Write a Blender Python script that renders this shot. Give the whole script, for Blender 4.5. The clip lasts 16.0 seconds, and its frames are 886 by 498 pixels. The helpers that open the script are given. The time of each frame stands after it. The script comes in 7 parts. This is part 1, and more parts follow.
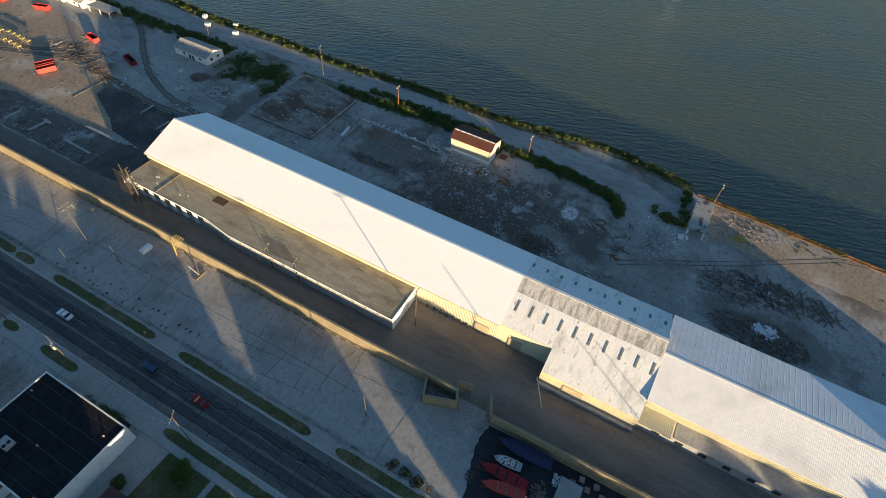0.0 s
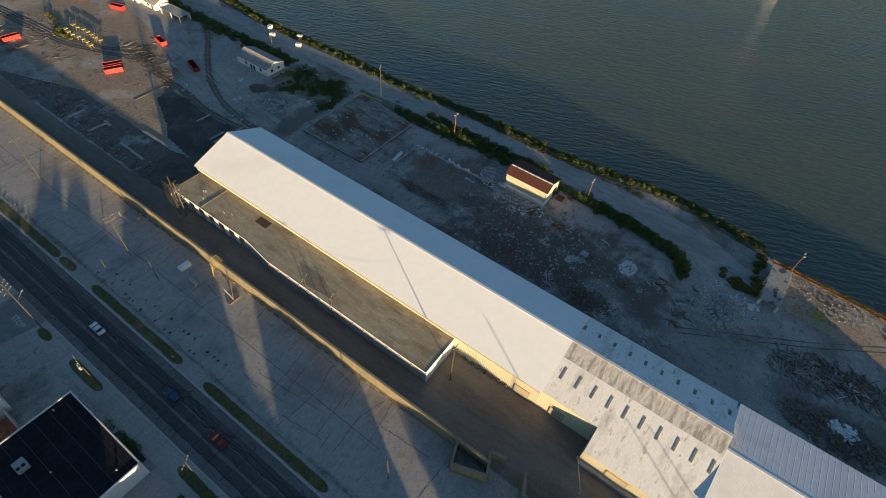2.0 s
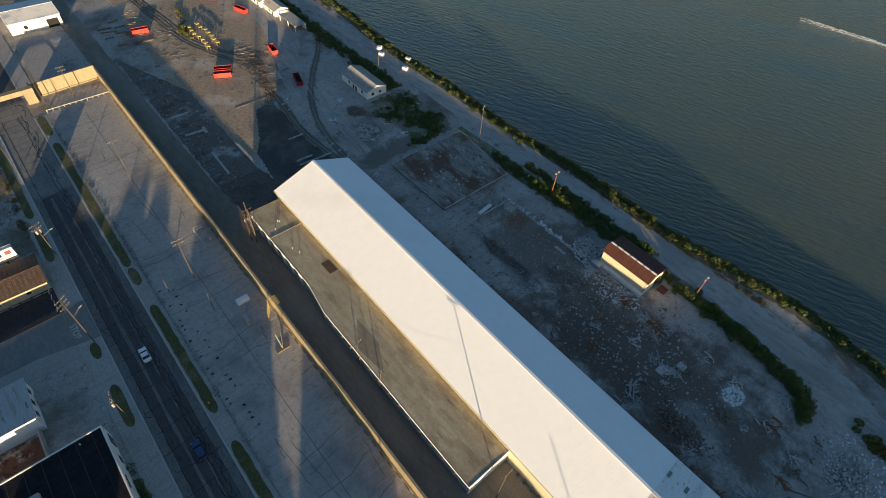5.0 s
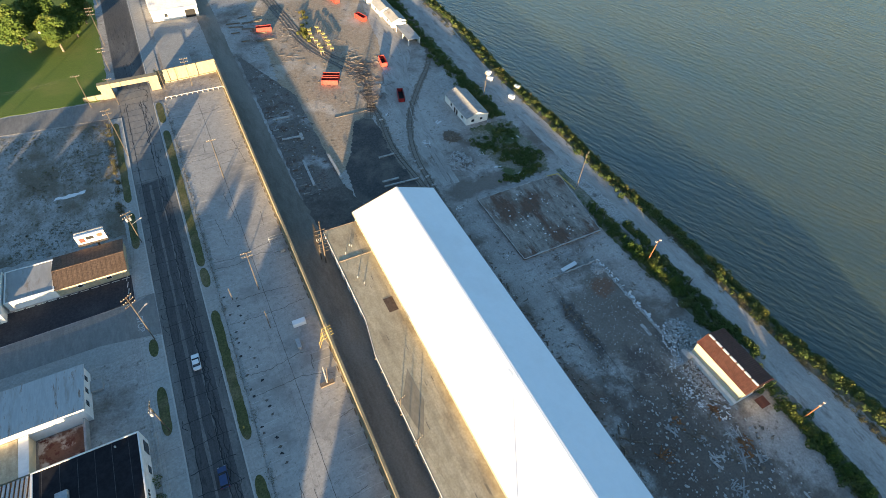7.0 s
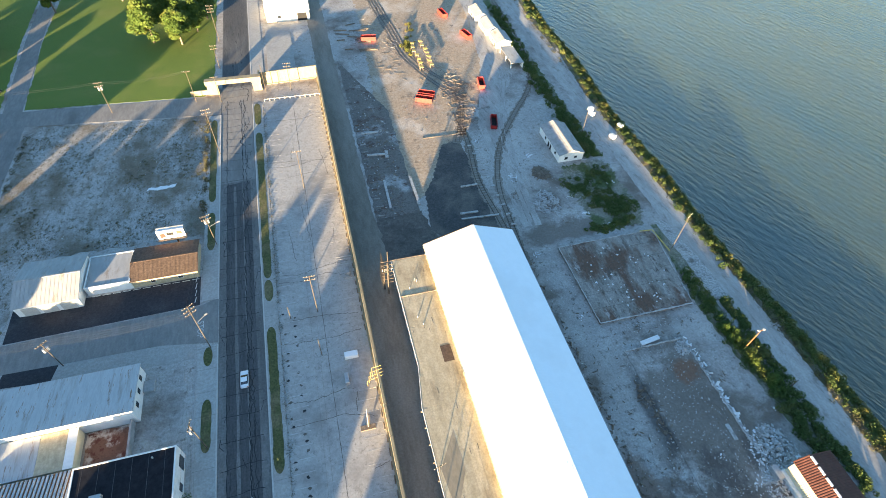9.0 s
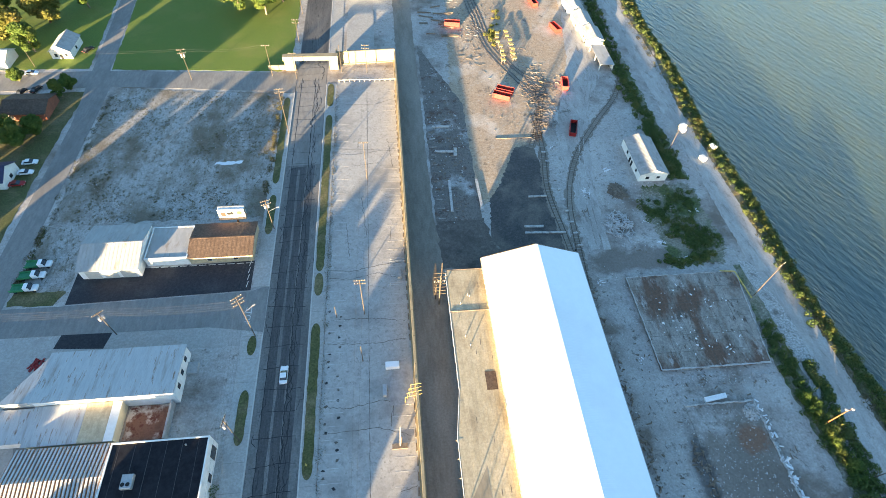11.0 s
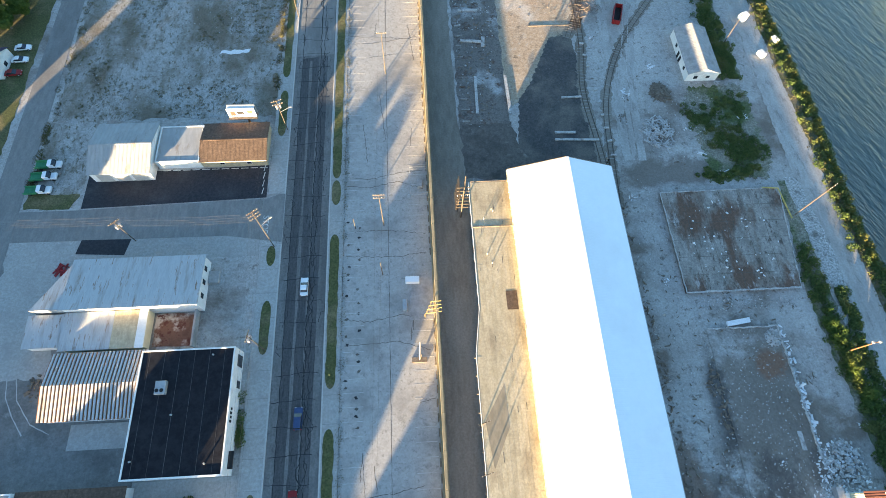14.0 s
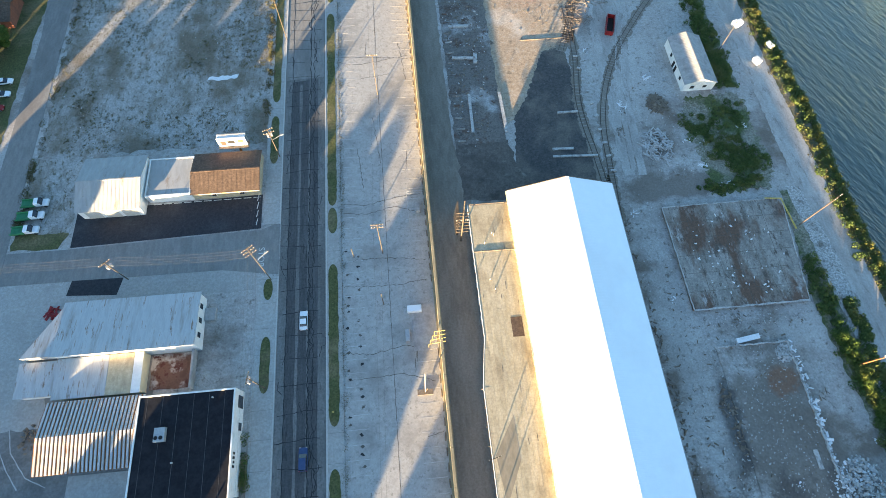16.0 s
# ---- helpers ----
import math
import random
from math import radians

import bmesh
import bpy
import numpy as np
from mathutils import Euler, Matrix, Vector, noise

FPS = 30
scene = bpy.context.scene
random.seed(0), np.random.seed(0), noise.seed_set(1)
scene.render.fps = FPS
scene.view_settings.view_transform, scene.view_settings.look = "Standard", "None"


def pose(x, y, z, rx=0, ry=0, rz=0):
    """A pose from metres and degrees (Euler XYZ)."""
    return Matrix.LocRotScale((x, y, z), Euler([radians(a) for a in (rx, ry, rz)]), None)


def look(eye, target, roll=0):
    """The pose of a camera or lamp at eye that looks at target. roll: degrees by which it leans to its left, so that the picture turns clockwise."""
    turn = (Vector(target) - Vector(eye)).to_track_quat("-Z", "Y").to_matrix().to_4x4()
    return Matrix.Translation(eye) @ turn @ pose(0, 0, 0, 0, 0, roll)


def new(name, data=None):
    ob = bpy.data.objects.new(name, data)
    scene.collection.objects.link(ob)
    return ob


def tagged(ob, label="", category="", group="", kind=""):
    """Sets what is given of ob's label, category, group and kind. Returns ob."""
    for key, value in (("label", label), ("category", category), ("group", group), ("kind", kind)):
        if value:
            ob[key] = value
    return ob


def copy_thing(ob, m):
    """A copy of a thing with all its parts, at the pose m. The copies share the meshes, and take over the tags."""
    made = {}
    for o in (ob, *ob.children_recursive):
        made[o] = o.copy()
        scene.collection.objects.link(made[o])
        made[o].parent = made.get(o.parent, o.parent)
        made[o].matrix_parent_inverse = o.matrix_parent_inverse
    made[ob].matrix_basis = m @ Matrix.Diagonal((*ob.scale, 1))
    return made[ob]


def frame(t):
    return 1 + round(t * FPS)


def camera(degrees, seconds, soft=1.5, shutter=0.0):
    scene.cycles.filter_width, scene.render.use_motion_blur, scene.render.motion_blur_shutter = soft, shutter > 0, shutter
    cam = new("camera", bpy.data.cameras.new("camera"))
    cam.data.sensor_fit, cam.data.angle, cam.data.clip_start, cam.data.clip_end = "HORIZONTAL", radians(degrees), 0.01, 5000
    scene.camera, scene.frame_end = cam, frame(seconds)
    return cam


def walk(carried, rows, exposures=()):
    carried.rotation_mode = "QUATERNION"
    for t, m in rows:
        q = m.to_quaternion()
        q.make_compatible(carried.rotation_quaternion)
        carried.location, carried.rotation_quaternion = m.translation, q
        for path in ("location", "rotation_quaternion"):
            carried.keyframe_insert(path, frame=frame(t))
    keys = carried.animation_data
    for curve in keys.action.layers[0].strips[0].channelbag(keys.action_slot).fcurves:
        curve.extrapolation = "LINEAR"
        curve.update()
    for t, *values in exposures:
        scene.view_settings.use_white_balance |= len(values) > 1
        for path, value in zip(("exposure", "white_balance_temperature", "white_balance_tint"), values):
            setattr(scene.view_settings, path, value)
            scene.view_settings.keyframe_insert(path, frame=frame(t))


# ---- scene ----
cam = camera(81.1, 16.0, soft=0.8)
PATH = [
    (0, (0.96, 0.62, 119.097), (2.155, 1.172, 117.591), 5.3),
    (0.5, (3.607, 2.708, 119.081), (4.813, 3.25, 117.581), 5.4),
    (1, (6.356, 4.848, 119.056), (7.546, 5.43, 117.558), 5.4),
    (1.5, (9.238, 7.017, 119.033), (10.387, 7.675, 117.534), 5.6),
    (2, (12.26, 9.179, 119.017), (13.387, 9.876, 117.519), 5.7),
    (2.5, (15.373, 11.463, 118.99), (16.499, 12.167, 117.495), 5.7),
    (3, (18.533, 13.932, 118.965), (19.644, 14.661, 117.47), 5.7),
    (3.5, (21.798, 16.547, 118.934), (22.864, 17.335, 117.437), 5.6),
    (4, (25.093, 19.257, 118.894), (26.123, 20.09, 117.395), 5.6),
    (4.5, (28.292, 22.016, 118.865), (29.277, 22.897, 117.364), 5.6),
    (7, (43.57, 36.252, 118.765), (44.236, 37.382, 117.256), 4.7),
    (7.5, (46.105, 39.382, 118.743), (46.704, 40.55, 117.234), 4.3),
    (8, (48.034, 42.633, 118.722), (48.547, 43.839, 117.212), 3.9),
    (8.5, (49.257, 45.826, 118.738), (49.712, 47.058, 117.23), 3.6),
    (11, (51.864, 61.052, 119.137), (52.041, 62.272, 117.562), 3.6),
    (11.5, (52.121, 63.597, 119.176), (52.266, 64.682, 117.502), 3.7),
    (12, (52.192, 65.765, 119.193), (52.314, 66.701, 117.429), 4.0),
    (12.5, (52.137, 67.662, 119.195), (52.239, 68.482, 117.374), 4.2),
    (13, (51.98, 69.347, 119.199), (52.072, 70.165, 117.377), 3.8),
    (13.5, (51.743, 70.88, 119.207), (51.826, 71.697, 117.383), 3.5),
    (14, (51.452, 72.377, 119.222), (51.541, 73.193, 117.398), 3.3),
    (14.5, (51.184, 73.953, 119.22), (51.302, 74.766, 117.397), 3.0),
    (15, (50.906, 75.615, 119.213), (51.023, 76.428, 117.389), 2.8),
    (15.5, (50.693, 77.401, 119.164), (50.807, 78.215, 117.341), 2.6),
    (16, (50.52, 79.266, 119.118), (50.629, 80.084, 117.296), 2.3),
]
walk(cam, [(t, look(eye, target, roll)) for t, eye, target, roll in PATH],
     exposures=[(0.0, 1.55, 6550, 8), (0.5, 1.33, 6570, 8), (0.9, 1.24, 6600, 8), (1.6, 1.14, 6700, 9), (2.5, 1.24, 6700, 9), (3.5, 1.17, 6700, 9), (4.5, 1.2, 6700, 9), (7.0, 2.44, 6800, 9), (8.5, 2.95, 6750, 8.5), (11.0, 3.25, 6900, 8), (16.0, 3.23, 6950, 8.5)])

# ---- light: a low evening sun and the sky ----
SUN_ELEVATION, SUN_HEADING = 4.6, 62.0          # degrees; the heading in which the shadows fall, from +x
world = bpy.data.worlds.new("sky")
scene.world = world
world.use_nodes = True
wn = world.node_tree
sky = wn.nodes.new("ShaderNodeTexSky")
sky.sky_type, sky.sun_disc = "NISHITA", False
sky.air_density, sky.dust_density, sky.ozone_density = 1.0, 0.6, 3.0
sky.sun_elevation = radians(SUN_ELEVATION)
sky.sun_rotation = radians(90 - (SUN_HEADING + 180))
wn.links.new(sky.outputs["Color"], wn.nodes["Background"].inputs["Color"])
wn.nodes["Background"].inputs["Strength"].default_value = 0.105
sun = new("sun", bpy.data.lights.new("sun", "SUN"))
sun.data.energy, sun.data.angle, sun.data.color = 5.0, radians(0.5), (1.0, 0.76, 0.47)
h = radians(SUN_HEADING)
fall = Vector((math.cos(h), math.sin(h), -math.tan(radians(SUN_ELEVATION))))
sun.matrix_world = look((0, 0, 200), Vector((0, 0, 200)) + fall)

rng = random.Random(7)


# ---- materials ----
def node(tree, kind, **values):
    n = tree.nodes.new(kind)
    for k, v in values.items():
        n.inputs[k].default_value = v
    return n


def ramp(tree, src, lo, hi):
    r = tree.nodes.new("ShaderNodeMapRange")
    r.inputs["From Min"].default_value, r.inputs["From Max"].default_value = lo, hi
    tree.links.new(src, r.inputs["Value"])
    return r.outputs["Result"]


def mixed(tree, fac, a, b):
    m = tree.nodes.new("ShaderNodeMix")
    m.data_type = "RGBA"
    for v, k in ((fac, 0), (a, 6), (b, 7)):
        if isinstance(v, tuple):
            m.inputs[k].default_value = (*v, 1)
        elif isinstance(v, float):
            m.inputs[k].default_value = v
        else:
            tree.links.new(v, m.inputs[k])
    return m.outputs[2]


def surface(name, a, b, scale=1.5, stain=None, stain_scale=0.08, stain_at=(0.5, 0.65), rough=0.9, metal=0.0, bump=0.15,
            stretch=(1, 1, 1), vary=0.0, stain2=None, stain2_scale=0.5, stain2_at=(0.58, 0.68), spec=0.3, speck=None, speck_scale=1.6, speck_at=(0.60, 0.66), grain=0.0, blots=()):
    """Two colours broken by grain, with up to two sorts of stains, in world metres."""
    m = bpy.data.materials.new(name)
    m.use_nodes = True
    t = m.node_tree
    bsdf = t.nodes["Principled BSDF"]
    geo = t.nodes.new("ShaderNodeNewGeometry")
    mp = t.nodes.new("ShaderNodeMapping")
    mp.inputs["Scale"].default_value = stretch
    t.links.new(geo.outputs["Position"], mp.inputs["Vector"])

    def noise_at(s, detail=6.0, rough_=0.6, vec=None):
        n = node(t, "ShaderNodeTexNoise", Scale=s, Detail=detail, Roughness=rough_)
        t.links.new(vec or mp.outputs["Vector"], n.inputs["Vector"])
        return n.outputs["Fac"]
    fine = noise_at(scale, 8.0, 0.7)
    col = mixed(t, ramp(t, fine, 0.40, 0.60), a, b)
    if stain:
        col = mixed(t, ramp(t, noise_at(stain_scale, 7.0, 0.62), *stain_at), col, stain)
    if stain2:
        col = mixed(t, ramp(t, noise_at(stain2_scale, 9.0, 0.7), *stain2_at), col, stain2)
    if blots:
        warp = node(t, "ShaderNodeTexNoise", Scale=0.11, Detail=8.0, Roughness=0.68)
        t.links.new(geo.outputs["Position"], warp.inputs["Vector"])
        for cx, cy, rx, ry, colour, strength in blots:
            place = t.nodes.new("ShaderNodeMapping")
            place.vector_type = "TEXTURE"
            place.inputs["Location"].default_value = (cx, cy, 0)
            place.inputs["Scale"].default_value = (rx, ry, 1000)
            t.links.new(geo.outputs["Position"], place.inputs["Vector"])
            far = t.nodes.new("ShaderNodeVectorMath")
            far.operation = "LENGTH"
            t.links.new(place.outputs["Vector"], far.inputs[0])
            add = t.nodes.new("ShaderNodeMath")
            add.operation = "MULTIPLY_ADD"
            add.inputs[1].default_value = 3.2
            t.links.new(warp.outputs["Fac"], add.inputs[0])
            t.links.new(far.outputs["Value"], add.inputs[2])
            fade = t.nodes.new("ShaderNodeMapRange")
            fade.inputs["From Min"].default_value, fade.inputs["From Max"].default_value = 2.35, 2.85
            fade.inputs["To Min"].default_value, fade.inputs["To Max"].default_value = strength, 0.0
            t.links.new(add.outputs["Value"], fade.inputs["Value"])
            col = mixed(t, fade.outputs["Result"], col, colour)
    if speck:
        col = mixed(t, ramp(t, noise_at(speck_scale, 10.0, 0.75), *speck_at), col, speck)
    if grain:
        gr = t.nodes.new("ShaderNodeMapRange")
        gr.inputs["From Min"].default_value, gr.inputs["From Max"].default_value = 0.36, 0.64
        gr.inputs["To Min"].default_value, gr.inputs["To Max"].default_value = 1 - grain, 1 + grain
        t.links.new(noise_at(1.9, 3.0, 0.75, geo.outputs["Position"]), gr.inputs["Value"])
        gh = t.nodes.new("ShaderNodeHueSaturation")
        t.links.new(gr.outputs["Result"], gh.inputs["Value"])
        t.links.new(col, gh.inputs["Color"])
        col = gh.outputs["Color"]
    if vary:
        info = t.nodes.new("ShaderNodeObjectInfo")
        isl = ramp(t, info.outputs["Random"], 0.0, 1.0)
        hsv = t.nodes.new("ShaderNodeHueSaturation")
        val = t.nodes.new("ShaderNodeMapRange")
        val.inputs["To Min"].default_value, val.inputs["To Max"].default_value = 1 - vary, 1 + vary
        t.links.new(isl, val.inputs["Value"])
        t.links.new(val.outputs["Result"], hsv.inputs["Value"])
        t.links.new(col, hsv.inputs["Color"])
        col = hsv.outputs["Color"]
    t.links.new(col, bsdf.inputs["Base Color"])
    bsdf.inputs["Roughness"].default_value = rough
    bsdf.inputs["Metallic"].default_value = metal
    bsdf.inputs["Specular IOR Level"].default_value = spec
    if bump:
        bp = node(t, "ShaderNodeBump", Strength=bump, Distance=0.1)
        t.links.new(noise_at(scale * 3, 6.0, 0.7), bp.inputs["Height"])
        t.links.new(bp.outputs["Normal"], bsdf.inputs["Normal"])
    return m


def leaf_material(name, a, b, c):
    """Leaves, varied clump by clump."""
    m = bpy.data.materials.new(name)
    m.use_nodes = True
    t = m.node_tree
    bsdf = t.nodes["Principled BSDF"]
    geo = t.nodes.new("ShaderNodeNewGeometry")
    n = node(t, "ShaderNodeTexNoise", Scale=0.16, Detail=3.0)
    t.links.new(geo.outputs["Position"], n.inputs["Vector"])
    col = mixed(t, geo.outputs["Random Per Island"], a, b)
    col = mixed(t, ramp(t, n.outputs["Fac"], 0.5, 0.68), col, c)
    t.links.new(col, bsdf.inputs["Base Color"])
    bsdf.inputs["Roughness"].default_value = 0.7
    bsdf.inputs["Specular IOR Level"].default_value = 0.2
    tr = t.nodes.new("ShaderNodeBsdfTranslucent")
    t.links.new(col, tr.inputs["Color"])
    mx = node(t, "ShaderNodeMixShader", Fac=0.3)
    t.links.new(bsdf.outputs[0], mx.inputs[1])
    t.links.new(tr.outputs[0], mx.inputs[2])
    t.links.new(mx.outputs[0], t.nodes["Material Output"].inputs["Surface"])
    return m


# stains of the river yard: burnt and oily soil, rust, crushed pale stone (centre, half sizes, colour, strength)
YARD_BLOTS = [(122, 34, 17, 36, (0.135, 0.108, 0.088), 0.95), (128, 80, 11, 24, (0.165, 0.137, 0.113), 0.85), (114, 48, 6, 22, (0.12, 0.09, 0.072), 0.8),
              (117.6, 86, 2.4, 10, (0.075, 0.066, 0.06), 0.75), (132, 93, 3.6, 3.2, (0.20, 0.105, 0.065), 0.85), (107, 66, 3.2, 13, (0.17, 0.11, 0.078), 0.75), (126, 68, 5, 5, (0.08, 0.066, 0.058), 0.7),
              (136, 70, 2.5, 5, (0.075, 0.064, 0.056), 0.6), (112, 104, 5, 26, (0.43, 0.405, 0.37), 0.5), (126, 146, 18, 4.5, (0.15, 0.122, 0.10), 0.8), (124, 172, 5, 5, (0.17, 0.13, 0.10), 0.6),
              (118, 190, 9, 24, (0.44, 0.415, 0.38), 0.5), (131, 16, 3.5, 3, (0.45, 0.43, 0.40), 0.7), (142, 106, 6, 9, (0.44, 0.42, 0.39), 0.5), (116, -14, 10, 12, (0.30, 0.275, 0.245), 0.6),
              (116, -50, 7, 20, (0.13, 0.11, 0.094), 0.6), (118, 18, 4, 6, (0.34, 0.32, 0.29), 0.5), (105, 20, 3, 30, (0.11, 0.088, 0.072), 0.7)]
M_GROUND = surface("yard gravel", (0.31, 0.285, 0.26), (0.39, 0.365, 0.335), 0.9, (0.17, 0.135, 0.108), 0.034, (0.48, 0.62), stain2=(0.46, 0.435, 0.40), stain2_scale=0.09, stain2_at=(0.50, 0.74), bump=0.6, speck=(0.17, 0.148, 0.125), speck_scale=0.5, speck_at=(0.55, 0.64), grain=0.15, blots=YARD_BLOTS)
M_DIRT = surface("brown dirt", (0.29, 0.215, 0.148), (0.40, 0.31, 0.222), 0.8, (0.46, 0.39, 0.32), 0.06, (0.52, 0.66), stain2=(0.11, 0.088, 0.07), stain2_scale=0.25, bump=0.6, speck=(0.34, 0.31, 0.27), speck_scale=0.8, speck_at=(0.56, 0.63), grain=0.2)
M_LANE = surface("oiled dirt lane", (0.16, 0.135, 0.108), (0.21, 0.18, 0.145), 0.7, (0.26, 0.225, 0.185), 0.09, (0.46, 0.66), stretch=(1, 0.25, 1), bump=0.3, grain=0.12)
M_GRIME = surface("grimy oil soaked ground", (0.095, 0.08, 0.068), (0.135, 0.115, 0.098), 0.7, (0.065, 0.056, 0.05), 0.12, (0.48, 0.62), stain2=(0.20, 0.18, 0.155), stain2_scale=0.25, stain2_at=(0.58, 0.68), grain=0.15, bump=0.3)
M_ROAD = surface("worn asphalt", (0.062, 0.060, 0.060), (0.090, 0.087, 0.085), 1.2, (0.125, 0.12, 0.115), 0.14, (0.50, 0.68), stretch=(1, 0.12, 1), bump=0.2, speck=(0.048, 0.047, 0.047), speck_scale=1.2, speck_at=(0.54, 0.60), grain=0.16)
M_ROAD_EDGE = surface("old road concrete", (0.19, 0.18, 0.165), (0.235, 0.222, 0.205), 1.0, (0.15, 0.14, 0.13), 0.12, (0.5, 0.7), stretch=(1, 0.3, 1), grain=0.07)
M_STREET = surface("old street concrete", (0.14, 0.133, 0.123), (0.18, 0.171, 0.159), 1.0, (0.11, 0.104, 0.097), 0.12, (0.48, 0.66), stretch=(1, 0.3, 1), speck=(0.10, 0.095, 0.09), speck_scale=0.9, speck_at=(0.56, 0.64), grain=0.16)
M_TAR = surface("black tar", (0.015, 0.015, 0.016), (0.028, 0.027, 0.027), 3.0, rough=0.6)
M_CONC = surface("parking concrete", (0.33, 0.315, 0.29), (0.39, 0.37, 0.345), 0.7, (0.25, 0.235, 0.215), 0.07, (0.5, 0.66), stain2=(0.22, 0.21, 0.19), stain2_scale=0.3, stain2_at=(0.58, 0.70), bump=0.15, speck=(0.245, 0.23, 0.21), speck_scale=0.9, speck_at=(0.55, 0.62), grain=0.07)
M_PAVE = surface("pavement concrete", (0.31, 0.293, 0.268), (0.38, 0.362, 0.332), 1.4, (0.30, 0.28, 0.255), 0.2, (0.52, 0.68), vary=0.06, grain=0.07)
M_YARD = surface("oil stained yard concrete", (0.17, 0.162, 0.15), (0.215, 0.205, 0.19), 0.8, (0.12, 0.112, 0.102), 0.07, (0.50, 0.66), stain2=(0.25, 0.24, 0.222), stain2_scale=0.25, stain2_at=(0.56, 0.68), grain=0.12)
M_KERB = surface("kerb concrete", (0.40, 0.38, 0.35), (0.48, 0.46, 0.42), 2.0)
M_SLAB = surface("foundation concrete", (0.22, 0.20, 0.175), (0.31, 0.28, 0.245), 0.6, (0.135, 0.08, 0.055), 0.11, (0.47, 0.58), stretch=(1, 0.4, 1), stain2=(0.38, 0.36, 0.335), stain2_scale=0.3, stain2_at=(0.55, 0.66), speck=(0.10, 0.08, 0.065), speck_scale=0.7, speck_at=(0.54, 0.62), grain=0.2)
M_OLDSLAB = surface("grimy old floor", (0.13, 0.112, 0.098), (0.19, 0.168, 0.148), 0.6, (0.36, 0.345, 0.325), 0.07, (0.55, 0.66), stain2=(0.10, 0.062, 0.045), stain2_scale=0.2, stain2_at=(0.53, 0.63), speck=(0.07, 0.06, 0.053), speck_scale=0.6, speck_at=(0.54, 0.64), grain=0.2)
M_DIRTSLAB = surface("dirt covered floor", (0.115, 0.093, 0.076), (0.17, 0.14, 0.115), 0.6, (0.30, 0.275, 0.245), 0.1, (0.5, 0.64), stain2=(0.11, 0.075, 0.055), stain2_scale=0.3, stain2_at=(0.55, 0.65), speck=(0.36, 0.335, 0.30), speck_scale=0.8, speck_at=(0.58, 0.64), bump=0.4, grain=0.24)
M_ASPH = surface("fresh asphalt", (0.024, 0.025, 0.029), (0.036, 0.037, 0.042), 1.2, (0.055, 0.055, 0.058), 0.12, (0.52, 0.70), speck=(0.10, 0.09, 0.08), speck_scale=0.8, speck_at=(0.62, 0.72), grain=0.2)
M_FADED = surface("nearly worn off line paint", (0.40, 0.385, 0.36), (0.50, 0.485, 0.46), 2.0, (0.35, 0.335, 0.31), 0.35, (0.46, 0.58))
M_PAINT = surface("worn white paint", (0.50, 0.49, 0.46), (0.62, 0.61, 0.58), 4.0, (0.34, 0.325, 0.30), 0.9, (0.5, 0.62))
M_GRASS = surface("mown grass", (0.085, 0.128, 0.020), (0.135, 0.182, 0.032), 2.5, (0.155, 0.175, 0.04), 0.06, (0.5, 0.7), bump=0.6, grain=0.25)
# dry grass of the verges; its dark tone also paints shade on two lawns
M_VERGE_SHADE = surface("dry verge and shaded lawn grass", (0.060, 0.068, 0.024), (0.095, 0.098, 0.036), 2.0, (0.15, 0.125, 0.065), 0.12, (0.48, 0.64), bump=0.6, grain=0.3)
M_WALL = surface("floodwall concrete", (0.262, 0.214, 0.135), (0.315, 0.26, 0.166), 0.9, (0.20, 0.165, 0.108), 0.15, (0.52, 0.7), stretch=(1, 1, 0.4), stain2=(0.26, 0.23, 0.18), stain2_scale=0.5, stain2_at=(0.63, 0.75))
M_ROOF_WHITE = surface("white coated roof", (0.84, 0.855, 0.86), (0.865, 0.88, 0.885), 0.5, (0.79, 0.79, 0.785), 0.06, (0.52, 0.75), bump=0.03, rough=0.55)
M_ROOF_WORN = surface("worn white roof", (0.74, 0.735, 0.72), (0.81, 0.805, 0.79), 0.8, (0.56, 0.55, 0.53), 0.25, (0.52, 0.68), stretch=(0.25, 1, 1), stain2=(0.36, 0.33, 0.29), stain2_scale=0.8, stain2_at=(0.57, 0.68), rough=0.7, grain=0.06)
M_PALEROOF = surface("dull pale roofing", (0.30, 0.295, 0.28), (0.36, 0.352, 0.335), 0.7, (0.31, 0.305, 0.295), 0.2, (0.5, 0.68), stain2=(0.21, 0.15, 0.105), stain2_scale=0.45, stain2_at=(0.57, 0.72), stretch=(1, 0.3, 1), rough=0.75)
M_ROOF_GREY = surface("grimy roof upper sheets", (0.44, 0.425, 0.40), (0.62, 0.60, 0.57), 1.2, (0.30, 0.285, 0.265), 0.5, (0.50, 0.60), stretch=(0.3, 1.6, 1), rough=0.8)
M_ROOF_METAL = surface("galvanised sheet", (0.76, 0.76, 0.76), (0.82, 0.82, 0.815), 0.8, (0.62, 0.62, 0.615), 0.1, (0.5, 0.7), rough=0.6, metal=0.0, bump=0.03)
M_CREAM = surface("cream metal siding", (0.58, 0.525, 0.37), (0.64, 0.585, 0.42), 0.6, (0.52, 0.45, 0.30), 0.3, (0.55, 0.75), rough=0.6, bump=0.04)
M_TAN = surface("tan roll roofing", (0.39, 0.325, 0.215), (0.46, 0.385, 0.265), 0.9, (0.28, 0.225, 0.15), 0.25, (0.5, 0.68), vary=0.10, stretch=(1, 0.4, 1), grain=0.12)
